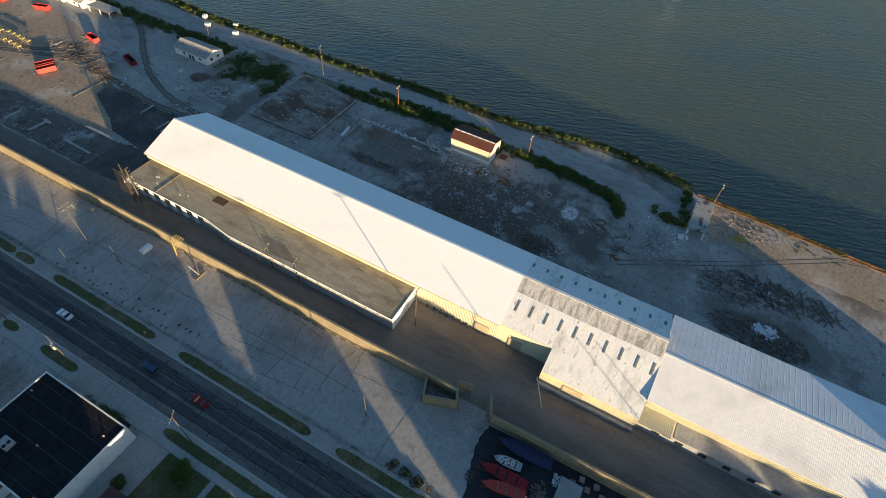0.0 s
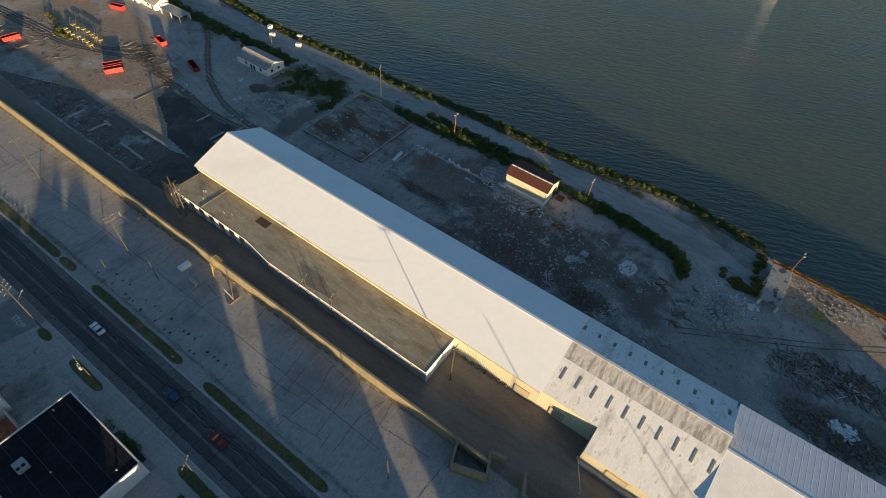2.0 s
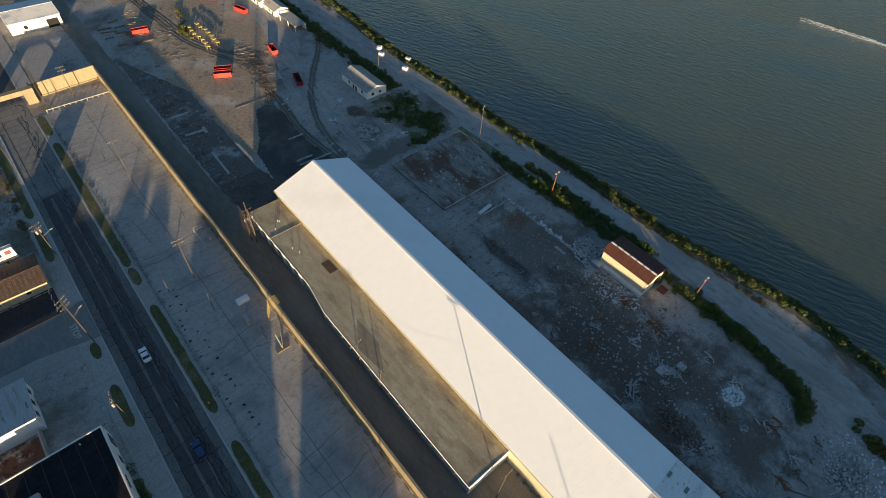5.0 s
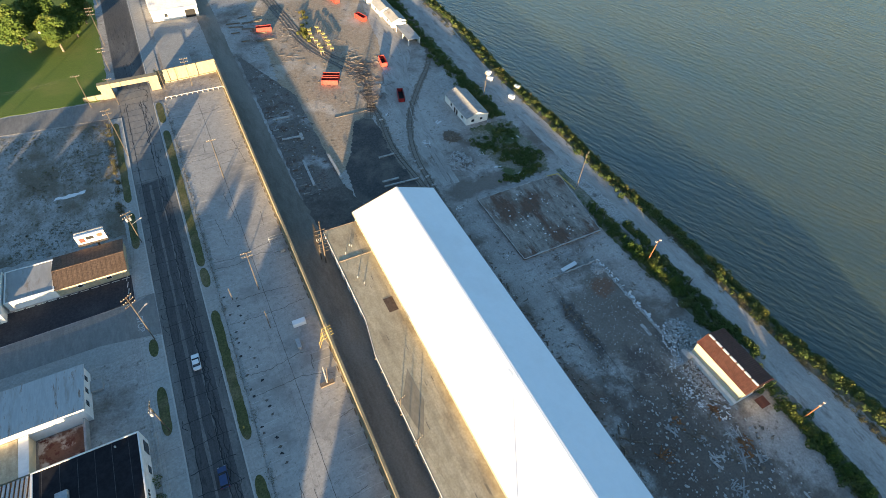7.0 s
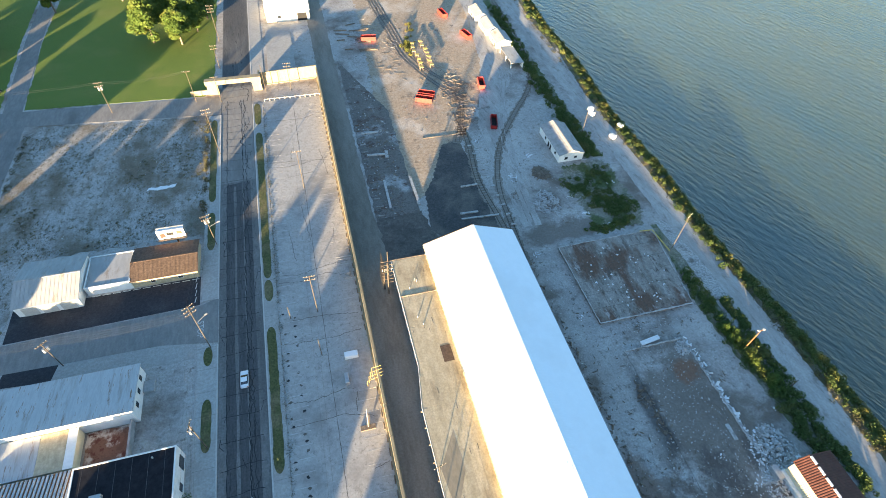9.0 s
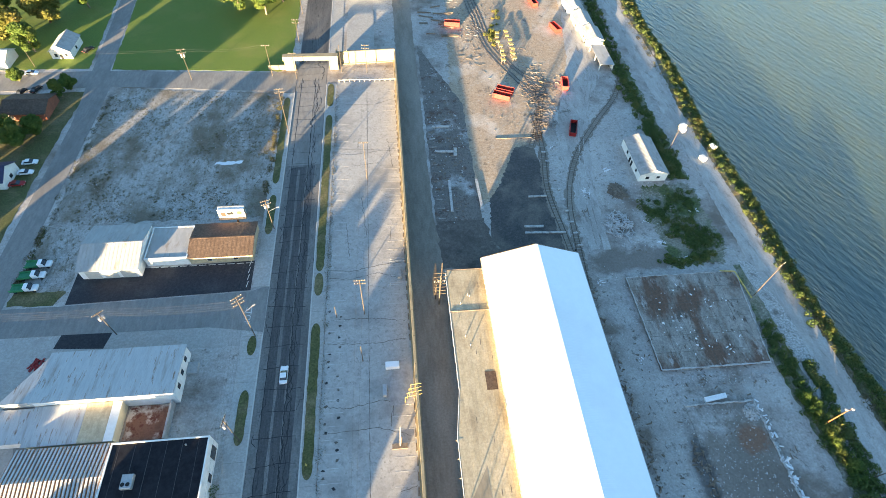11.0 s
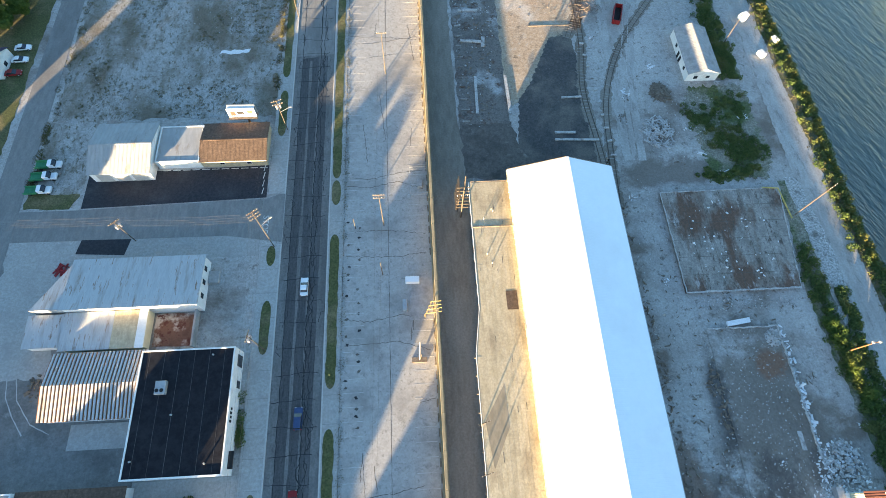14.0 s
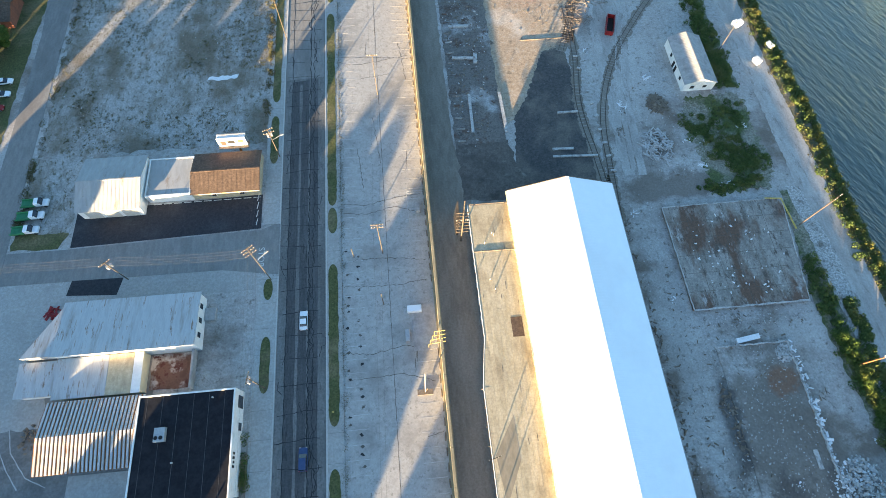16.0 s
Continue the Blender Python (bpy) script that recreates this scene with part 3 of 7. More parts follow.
# pavements with kerbs
for name, x0, x1, y0, y1 in (("pavement_east", 28.4, 32.2, -200, 236), ("pavement_west_south", 11.6, 16.7, -200, 129), ("pavement_west_mid", 12.4, 16.7, 143.5, 231), ("pavement_north", 28.4, 33.5, 252, 420)):
    pv = patch(name, [(x0, y0), (x1, y0), (x1, y1), (x0, y1)], 0.10, M_PAVE, "pale concrete pavement beside the street", "pavement")
    kx = x0 if x0 > 20 else x1
    bm = bmesh.new()
    box(bm, kx - 0.16, y0, -0.05, kx + 0.16, y1, 0.15, 0.03)
    part("kerb", bm, M_KERB, pv)
    yy = max(y0, -70)
    while yy < min(y1, 240):
        bm = one_box(x0 + 0.2, yy - 0.03, 0.1, x1 - 0.2, yy + 0.03, 0.112)
        part("joint", bm, M_ROAD_EDGE, pv)
        yy += 6.2


def island(name, x0, x1, y0, y1, parent_label):
    """A grass verge with rounded ends."""
    pts = []
    w = x1 - x0
    for k in range(9):
        a = math.pi * k / 8
        pts.append((x0 + w / 2 + w / 2 * math.cos(a), y1 - 2.6 + 2.6 * math.sin(a)))
    for k in range(9):
        a = math.pi + math.pi * k / 8
        pts.append((x0 + w / 2 + w / 2 * math.cos(a), y0 + 2.6 + 2.6 * math.sin(a)))
    return patch(name, pts, 0.16, M_VERGE_SHADE, parent_label, "grass", jag=0.12, step=1.0, seed=int(y0) % 97)


for y0, y1 in ((-140, -60), (-55, 36), (43, 84), (92.5, 131), (139.5, 147), (147.6, 217), (222, 236)):
    island("verge", 28.9, 31.2, y0, y1, "narrow strip of dry green verge grass with a kerb")
for y0, y1 in ((38, 72), (101, 114), (123, 128.5), (162, 178), (183, 228)):
    island("verge", 13.3, 15.5, y0, y1, "small kerbed island of dark grass by the pavement")

# parking lot
patch("parking_lot", [(32.3, -12), (46, -12), (51, 17), (54.6, 30), (54.6, 237), (32.3, 237)], 0.06, M_CONC, "large empty concrete parking lot with faded stall lines", "pavement")
lot = bpy.data.objects["parking_lot"]
line_l = mesh_of("paint_line", *strip([(0, 0), (4.8, 0)], 0.13, 0.0, 0.012), M_FADED)
for k in range(64):
    y = 39.0 + 3.08 * k
    if y < 232:
        part("paint_line", line_l, None, lot, at=pose(32.7, y, 0.061))
        if not 112 < y < 132:
            part("paint_line", line_l, None, lot, at=pose(48.9, y + 1.2, 0.061))
r = random.Random(31)
for k in range(34):
    x, y = r.uniform(35, 52), r.uniform(25, 232)
    if k % 3 == 0:
        pts = [(33, y), (39, y + r.uniform(-1, 1)), (46, y + r.uniform(-1.5, 1.5)), (53, y + r.uniform(-2, 2))]
    else:
        d = r.choice(((0.1, 1), (-0.1, 1), (1, 0.15)))
        n = r.uniform(4, 16)
        pts = [(x, y), (min(53.5, x + d[0] * n * 0.5), y + d[1] * n * 0.5 + r.uniform(-0.3, 0.3)), (min(53.8, x + d[0] * n), y + d[1] * n)]
    part("tar_crack", mesh_of("tar_crack", *strip(pts, 0.12, 0.06, 0.012, 0.2, k, 0.7), M_SEAM), None, lot)
for k in range(5):
    y0 = 40 + 38 * k
    part("tar_crack", mesh_of("tar_crack", *strip([(43.6, y0), (43.6, y0 + 38)], 0.12, 0.06, 0.012, 0.05, k, 1.0), M_SEAM), None, lot)
r = random.Random(5)
for k in range(26):
    x, y = r.choice((33.6, 36.2, 36.4)) + r.uniform(-0.3, 0.3), 84 + 2.0 * k + r.uniform(-0.5, 0.5)
    pts = [(x + 0.46 * r.uniform(0.4, 1.3) * math.cos(a), y + 0.36 * r.uniform(0.4, 1.3) * math.sin(a)) for a in [i * 0.7 for i in range(9)]]
    patch("oil_stain", pts, 0.066, M_TAR if k % 2 else M_SEAM, "", parent=lot, bottom=0.05)

# yard surfaces
patch("lane", [(55.4, -120), (64.6, -120), (73.6, -86), (73.6, -22), (74.9, 2), (74.9, 41.8), (64.4, 42.4), (64.4, 100), (66.5, 146), (63.5, 165), (63.2, 420), (55.4, 420)], 0.03, M_LANE, "brown dirt lane beside the floodwall", "road", jag=0.25)
patch("dirt_field", [(72, 205), (80, 170), (90, 176), (104, 204), (113, 222), (121, 232), (133, 250), (138, 300), (140, 420), (82, 420), (80, 300), (76, 240)], 0.035, M_DIRT, "brown dirt storage yard with scattered debris", "ground", jag=0.7, step=0.9)
patch("asphalt_apron", [(80, 156), (84, 150), (96, 148), (102, 152), (103, 166), (101, 198), (94, 196), (86, 178), (82, 172)], 0.04, M_OLDASPH, "patch of dark asphalt at the north gable", "road", jag=0.3, step=0.7)
patch("old_slab", [(64.2, 164), (78.5, 164), (79, 222), (64.5, 262)], 0.05, M_OLDSLAB, "stained concrete slab of a removed building", "ground", jag=0.3)
patch("grimy_apron", [(64.4, 146), (74, 145.6), (101, 146), (102, 152), (84, 151), (80, 157), (79, 164.5), (64.3, 164.5)], 0.034, M_GRIME, "grimy dark ground before the gable", "ground", jag=0.6)
patch("weedy_ground", [(131, 142), (148, 143), (150.5, 150), (149.5, 176), (144, 176), (133, 175), (130, 166), (132, 152)], 0.04, M_WEEDY, "weedy soil beside the white cottage", "ground", jag=0.9, step=0.6)
patch("weedy_ground", [(143, 178), (150.5, 178), (150, 240), (151, 330), (146, 330), (144.5, 260), (144.5, 220)], 0.042, M_WEEDY, "weedy soil along the old rails", "ground", jag=0.8)
patch("weedy_ground", [(147.5, 20), (153.5, 20), (153.8, 60), (153, 100), (152, 142), (149.5, 142), (146.5, 110), (149.4, 70), (149.8, 66), (149.8, 48)], 0.044, M_WEEDY, "weedy soil under the hedge", "ground", jag=0.5)
patch("track", [(109, 150), (115, 150), (117, 175), (122, 200), (128, 222), (137, 238), (140, 262), (146, 300), (150, 420), (138, 420), (133, 290), (126, 250), (119, 228), (111, 205), (109, 180)], 0.045, M_PATH, "pale dusty vehicle track", "road", jag=0.4)
patch("riverside_track", [(154, 420), (154.5, 290), (154, 215), (154.6, 180), (154.8, 140), (155.2, 100), (155.4, 60), (153, 20), (146, 2), (138, -18), (150, -24), (160, -4), (165, 24), (164.6, 60), (164.4, 100), (163.4, 140), (162.2, 180), (161.6, 215), (161.6, 290), (163, 420)], 0.05, M_PATH, "pale gravel track along the river bank", "road", jag=0.3, step=0.9)
patch("south_yard", [(112, -8), (140, -14), (164, -24), (152, -200), (112, -200)], 0.03, M_GROUND, "dirt yard with piles of scrap and tyre tracks", "ground", jag=1.0, step=4)
patch("quay_strip", [(146, -24), (quay_x(-20) - 0.4, -20.5), (quay_x(-200) - 0.4, -200), (134, -200)], 0.05, M_DIRT, "sunlit dirt along the quay edge", "ground", jag=0.6, step=3)

patch("gravel_strip", [(151.6, 143), (153.0, 118), (153.2, 100), (153.6, 60), (155.8, 60), (156.6, 100), (157.6, 122), (155.4, 143)], 0.056, M_STONES, "strip of loose pale gravel beside the track", "ground", jag=0.25, step=0.6)
# ruts worn by wheels
def ruts(name, label, line, mat, seed):
    ps = [Vector(p) for p in line]
    out = []
    for s in (-0.85, 0.85):
        side = []
        for i, p in enumerate(ps):
            d = (ps[min(i + 1, len(ps) - 1)] - ps[max(i - 1, 0)]).normalized()
            side.append(tuple(p + Vector((-d.y, d.x)) * s))
        out.append(strip(side, 0.34, 0.056, 0.012, 0.08, seed, 2.0))
    return tagged(part(name, mesh_of(name, *joined(out), mat)), label, "tyre track", kind="structure")


for k, (line, m) in enumerate((([(119, -4), (125, -14), (131.5, -25), (138, -36), (146, -48), (158, -66), (165, -90)], M_DIRTSLAB),
                               ([(112, 152), (114, 178), (120, 204), (131, 232), (139, 262)], M_GROUND))):
    ruts("tyre_track", "worn wheel ruts in the dirt", line, m, k)

patch("side_street", [(-300, 132), (-52, 132.2), (3, 131.8), (16.7, 129.5), (16.7, 144), (12, 142.2), (-36, 140.8), (-300, 141)], 0.035, M_ROAD_EDGE, "grey side street", "road")
cu = bpy.data.curves.new("stop_lettering", "FONT")
cu.body, cu.size, cu.extrude, cu.align_x = "STOP", 2.2, 0.006, "CENTER"
cu.materials.append(M_PAINT)
stop_text = new("road_lettering", cu)
stop_text.parent = bpy.data.objects["side_street"]
stop_text.matrix_basis = pose(11.6, 134.6, 0.046, 0, 0, -90)
patch("stained_yard", [(-34, 126), (11.5, 126), (11.5, 132), (-34, 132.4)], 0.03, M_PAVE, "pale concrete yard", "pavement", jag=0.3)
patch("side_yard", [(-49.8, 98), (-33, 98), (-33.4, 126), (-33.6, 131.6), (-49.8, 131.9)], 0.026, M_PAVE, "pale concrete side yard", "pavement", jag=0.6)
patch("sealed_patch", [(-33.5, 128.4), (-21.6, 127.6), (-20.6, 132.0), (-32.8, 132.2)], 0.044, M_ASPH, "small patch of black asphalt behind the annex", "road")
patch("back_yard", [(-90, 60), (-10, 60), (-10, 104), (-10, 126), (-90, 126)], 0.02, M_YARD, "dark stained concrete back yard", "pavement")
for k, line in enumerate(([(-41.5, 98.5), (-40.6, 94.2), (-38.1, 90.0), (-35.1, 86.1)], [(-39.4, 98.4), (-38.1, 93.6), (-33.9, 88.3), (-29.4, 86.1)])):
    tagged(part("tyre_arc", mesh_of("tyre_arc", *strip(line, 0.22, 0.021, 0.008, 0.05, k, 0.8), M_FADED)), "pale curved tyre mark on the yard concrete", "tyre track", kind="structure")
patch("customer_lot", [(-35, 141.2), (11.9, 142.6), (11.9, 152.6), (-35, 151.5)], 0.05, M_ASPH, "freshly sealed black asphalt lot", "road")
clot = bpy.data.objects["customer_lot"]
dash = mesh_of("paint_line", *strip([(0, 0), (2.0, 0)], 0.2, 0, 0.012), M_PAINT)
for k in range(11):
    part("paint_line", dash, None, clot, at=pose(-16 + 2.55 * k, 151.9, 0.051))
for k in range(4):
    part("paint_line", dash, None, clot, at=pose(10.6, 143.6 + 2.4 * k, 0.051, 0, 0, 80))
patch("vacant_lot", [(-49, 169), (12.3, 169), (12.3, 226), (6, 231.5), (-46, 236), (-49, 230)], 0.04, M_GRAVEL_LOT, "vacant lot of pale gravel with patchy weeds", "ground", jag=0.7)
patch("white_spill", [(-6, 192.8), (-1, 192.6), (2.6, 193.2), (3.0, 194.6), (-1, 194.2), (-5.6, 194.0)], 0.07, M_TRASH, "white powdery spill on the gravel", "ground", jag=0.5, step=0.8)
patch("back_street", [(-58, 60), (-50, 60), (-50.5, 215), (-51, 240), (-54, 248), (-58.5, 303), (-64, 420), (-71, 420), (-65, 303), (-60.5, 248), (-57.5, 215)], 0.058, M_ROAD_EDGE, "narrow grey back street", "road")
patch("cross_street", [(-300, 243), (-59, 247.8), (6.6, 244.5), (16.7, 243), (16.7, 231.5), (-50, 237.5), (-93, 235.5), (-300, 233)], 0.045, M_ROAD_EDGE, "grey cross street", "road")
patch("lawn", [(-53.5, 248.5), (10.5, 245.2), (14, 252), (14, 420), (-60, 420), (-58, 303)], 0.05, M_GRASS, "mown green lawn with darker stripes", "grass", jag=0.3)
patch("lawn_west", [(-400, 250), (-62, 249.5), (-66.5, 303), (-72, 420), (-400, 420)], 0.05, M_GRASS, "green lawns round the houses", "grass", jag=0.3)
# lawn in the darker verge grass, so its shade is in the colour
patch("lawn_south", [(-400, 144), (-60, 144), (-59.5, 215), (-58, 234.5), (-93, 234), (-400, 231)], 0.05, M_VERGE_SHADE, "green garden grass coloured darker for shade", "grass", jag=0.3)
patch("verge_corner", [(-49.4, 141.5), (-38, 141.2), (-36, 145), (-49.2, 169)], 0.055, M_VERGE_SHADE, "ragged grass corner", "grass", jag=0.4)
patch("truck_yard", [(-48.8, 146), (-36, 145.5), (-34, 169), (-49, 169)], 0.06, M_GRAVEL_LOT, "gravel yard for parked trucks", "ground", jag=0.4)
# here too the darker grass colour stands for shade
patch("garden_south", [(-10, 40), (11.4, 40), (11.4, 67.6), (-10, 68.4)], 0.05, M_VERGE_SHADE, "lawn beside the brown roofed house, coloured darker for shade", "grass")
patch("garden_path", [(2.0, 53.6), (11.5, 53.6), (11.5, 55.0), (2.0, 55.0)], 0.07, M_PAVE, "narrow concrete path across the lawn", "pavement")
patch("shop_walk", [(-10, 67.8), (11.5, 67.0), (11.5, 75.7), (-10, 75.7)], 0.08, M_PAVE, "concrete walk along the shop", "pavement")
patch("gate_pad", [(35.2, 259), (46.8, 259), (46.6, 301), (35.6, 301)], 0.25, M_PAVE, "pale flat slab beyond the floodgate", "pavement")


# ---- floodwall and gate ----
def wall_run(name, pts, h, t, label):
    """A concrete wall along a line, panel by panel, with a coping and joints."""
    w = thing(name, label, "wall", kind="structure")
    for (ax, ay), (bx, by) in zip(pts, pts[1:]):
        a, b = Vector((ax, ay)), Vector((bx, by))
        n = max(1, round((b - a).length / 7.5))
        ang = math.degrees(math.atan2((b - a).y, (b - a).x))
        ln = (b - a).length / n
        for i in range(n):
            p = a.lerp(b, i / n)
            bm = bmesh.new()
            box(bm, 0.03, -t / 2, -0.3, ln - 0.03, t / 2, h, 0.02)
            part("panel", bm, M_WALL, w, at=pose(p.x, p.y, 0, 0, 0, ang))
            bm = bmesh.new()
            box(bm, 0.03, -t / 2 - 0.06, h + 0.002, ln - 0.03, t / 2 + 0.06, h + 0.22, 0.03)
            part("coping", bm, M_WALL, w, at=pose(p.x, p.y, 0, 0, 0, ang))
        bm = bmesh.new()
        box(bm, 0, -t / 2 - 0.45, -0.3, (b - a).length, t / 2 + 0.45, 0.35, 0.05)
        part("footing", bm, M_WALL, w, at=pose(ax, ay, 0, 0, 0, ang))
    return w


WALL_H = 4.25
wall_run("wall_flood_main", [(54.9, 18), (54.9, 251)], WALL_H, 0.5, "long tan concrete floodwall, sunlit on its street side")
wall_run("wall_flood_north", [(54.9, 251), (32.5, 249.5)], WALL_H + 0.9, 0.5, "tan concrete floodwall with joints closing the lot")
wall_run("wall_flood_pen", [(54.6, 26.5), (49.8, 24.8), (52.4, 17.2), (57.4, 19.4), (58.2, 15.6)], WALL_H - 0.6, 0.45, "short concrete walls of a square pen at the gate gap")
wall_run("wall_flood_south", [(58.6, 11), (53.4, 8.6), (54.2, -30), (54.6, -120)], WALL_H - 0.3, 0.5, "tan concrete floodwall running south")
gate = thing("wall_flood_gate", "tan concrete floodgate frame spanning the street", "gate", kind="structure")
for x0, x1 in ((12.2, 16.2), (29.2, 32.6)):
    part("pillar", one_box(x0, 245.5, -0.2, x1, 247.3, 4.2, 0.05), M_WALL, gate)
part("lintel", one_box(11.8, 245.3, 4.2, 32.8, 247.6, 6.0, 0.05), M_WALL, gate)
part("wing_wall", one_box(5.5, 246.0, -0.2, 12.2, 246.6, 2.0, 0.05), M_WALL, gate)
part("return_wall", one_box(31.9, 247.6, -0.2, 32.5, 251, 5.8, 0.04), M_WALL, gate)
# stops along the foot of the wall
stop = None
for k in range(62):
    y = 42 + 3.08 * k
    if 112 < y < 124:
        continue
    if stop is None:
        stop = tagged(part("wheel_stop", one_box(-0.14, -0.9, 0, 0.14, 0.9, 0.28, 0.05), M_TIMBER), "dark timber wheel stop at the foot of the floodwall", "wheel stop", "wheel stops along the floodwall")
        stop.matrix_basis = pose(54.0, y, 0.06)
    else:
        copy_thing(stop, pose(54.0 + rng.uniform(-0.1, 0.1), y, 0.06, 0, 0, rng.uniform(-4, 4)))

# quay piling
qw = thing("quay_wall", "rusty steel sheet piling along the quay", "quay", kind="structure")
q0, q1 = (quay_x(-20), -20), (quay_x(-200), -200)
part("piling", mesh_of("piling", *ribbed((q0[0] + 0.05, q0[1], -10), (q1[0] - q0[0], -180, 0), (0, 0, 10.4), 1.2, 0.35, 0.2), M_RUSTMETAL), None, qw)
part("cap_beam", mesh_of("cap_beam", *strip([(q0[0] - 0.1, q0[1]), (q1[0] - 0.1, q1[1])], 0.5, 0.05, 0.45), M_RUSTMETAL), None, qw)
part("cap_beam", mesh_of("cap_beam", *strip([(q0[0] - 1.3, q0[1] - 1), (q1[0] - 1.3, q1[1])], 0.3, 0.05, 0.2), M_RUSTMETAL), None, qw)


# ---- the long warehouse ----
def hall(name, label):
    return thing(name, label, "warehouse", group="halls of the warehouse")


def wall_box(parent, x0, y0, x1, y1, z0, z1, mat, name="wall", label=""):
    return part(name, one_box(x0, y0, z0, x1, y1, z1), mat, parent, label)


def gable_face(bm, x0, x1, y, t, eave0, eave1, ridge_x, ridge_z):
    """An end wall with a pointed top, t thick along y."""
    ring = [(x0, -0.2), (x1, -0.2), (x1, eave1), (ridge_x, ridge_z), (x0, eave0)]
    a = [bm.verts.new((x, y, z)) for x, z in ring]
    b = [bm.verts.new((x, y + t, z)) for x, z in ring]
    bm.faces.new(a)
    bm.faces.new(b[::-1])
    for i in range(5):
        bm.faces.new((a[i], b[i], b[(i + 1) % 5], a[(i + 1) % 5]))
    return bm


RX, RZ, EZ, EW, EE = 88.8, 12.4, 7.6, 75.0, 101.0
north = hall("warehouse", "long white roofed warehouse hall with cream metal walls")
Y0, Y1 = 16.8, 143.8
for y0, y1 in ((16.8, 60), (60, 102), (102, 143.8)):
    part("roof_sheet", mesh_of("roof_sheet", *ribbed((RX, y0, RZ), (0, y1 - y0, 0), (EW - 0.5 - RX, 0, EZ - RZ - 0.1), 0.75, 0.008, 0.15, 0.12), M_ROOF_WHITE), None, north, "bright white sheet roof slope")
    part("roof_sheet", mesh_of("roof_sheet", *ribbed((RX, y0, RZ), (0, y1 - y0, 0), (EE + 0.5 - RX, 0, EZ - RZ - 0.1), 0.75, 0.008, 0.15, 0.12), M_ROOF_WHITE), None, north, "white sheet roof slope facing the river")
part("ridge_cap", one_box(RX - 0.35, Y0, RZ - 0.02, RX + 0.35, Y1, RZ + 0.07), M_ROOF_WHITE, north)
part("side_wall", mesh_of("side_wall", *ribbed((EW, Y0, 0.0), (0, Y1 - Y0, 0), (0, 0, EZ - 0.2), 0.45, 0.07, 0.2), M_CREAM), None, north, "cream ribbed metal wall")
part("side_wall", one_box(EE - 0.3, Y0, -0.2, EE, Y1, EZ - 0.2), M_GREYWALL, north, "grey river side wall")
part("gable_wall", gable_face(bmesh.new(), EW, EE, Y1 - 0.4, 0.3, EZ - 0.2, EZ - 0.2, RX, RZ - 0.2), M_GREYWALL, north, "weathered gable end wall")
for x0, x1, z0, z1 in ((EW - 0.6, RX, EZ - 0.15, RZ), (RX, EE + 0.6, RZ, EZ - 0.15)):
    bm = bmesh.new()
    vs = [bm.verts.new(c) for c in ((x0, Y1, z0 - 0.35), (x1, Y1, z1 - 0.35), (x1, Y1, z1 + 0.05), (x0, Y1, z0 + 0.05), (x0, Y1 + 0.2, z0 - 0.35), (x1, Y1 + 0.2, z1 - 0.35), (x1, Y1 + 0.2, z1 + 0.05), (x0, Y1 + 0.2, z0 + 0.05))]
    for q in ((0, 1, 2, 3), (7, 6, 5, 4), (0, 4, 5, 1), (3, 2, 6, 7), (0, 3, 7, 4), (1, 5, 6, 2)):
        bm.faces.new([vs[i] for i in q])
    part("barge_board", bm, M_TIMBER, north)
part("gutter", one_box(EW - 0.75, Y0, EZ - 0.42, EW - 0.5, Y1, EZ - 0.2, 0.03), M_CREAM, north)
part("gutter", one_box(EE + 0.5, Y0, EZ - 0.42, EE + 0.72, Y1, EZ - 0.2, 0.03), M_STEEL, north)
# doors and stains of the exposed west wall
for y0, y1, hgt in ((19.2, 23.4, 3.6),):
    part("door", one_box(EW - 0.28, y0, 0.0, EW - 0.1, y1, hgt), M_TAN, north, "faded tan loading door")
# loading buffers along the wall
for k in range(7):
    part("buffer", one_box(EW - 0.75, 25 + 2.1 * k, 0.0, EW - 0.15, 25.5 + 2.1 * k, 1.0, 0.05), M_TIMBER, north)
# rafter tails over the lean-to
bm = bmesh.new()
box(bm, -0.55, -0.08, -0.25, 0.1, 0.08, 0.0)
me = bpy.data.meshes.new("rafter_tail")
bm.to_mesh(me)
bm.free()
me.materials.append(M_CREAM)
for k in range(62):
    part("rafter_tail", me, None, north, at=pose(EW - 0.25, 43 + 1.6 * k, EZ - 0.45))

# lean-to with roll roofing
lean = thing("lean_to", "long low lean-to with a tan roll roofing deck", "shed")
LZ = 5.3
lx = [(63.0, 42.0), (63.0, 97.5), (64.6, 108.0), (64.6, 141.8)]


def lean_x(y):
    for (a, ya), (b, yb) in zip(lx, lx[1:]):
        if y <= yb:
            return a + (b - a) * (y - ya) / (yb - ya)
    return lx[-1][0]


patch("deck", [*lx, (74.9, 141.8), (74.9, 42.0)], LZ, M_TAN, "tan roofing deck", parent=lean, bottom=LZ - 0.5)
patch("lean_wall", [(x + 0.35, y) for x, y in lx] + [(74.9, 141.4), (74.9, 42.4)], LZ - 0.5, M_GREYWALL, "grey shed wall", parent=lean, bottom=-0.2)
for (a, ya), (b, yb) in zip(lx, lx[1:]):
    part("fascia", mesh_of("fascia", *strip([(a - 0.06, ya), (b - 0.06, yb)], 0.09, LZ - 0.48, 0.54), M_WHITEWALL), None, lean, "white edge board")
part("fascia", one_box(63.0, 41.82, LZ - 0.5, 74.9, 41.98, LZ + 0.1), M_WHITEWALL, lean, "white edge board")
part("fascia", one_box(64.6, 141.82, LZ - 0.5, 74.9, 141.98, LZ + 0.12), M_TIMBER, lean, "rusty edge board")
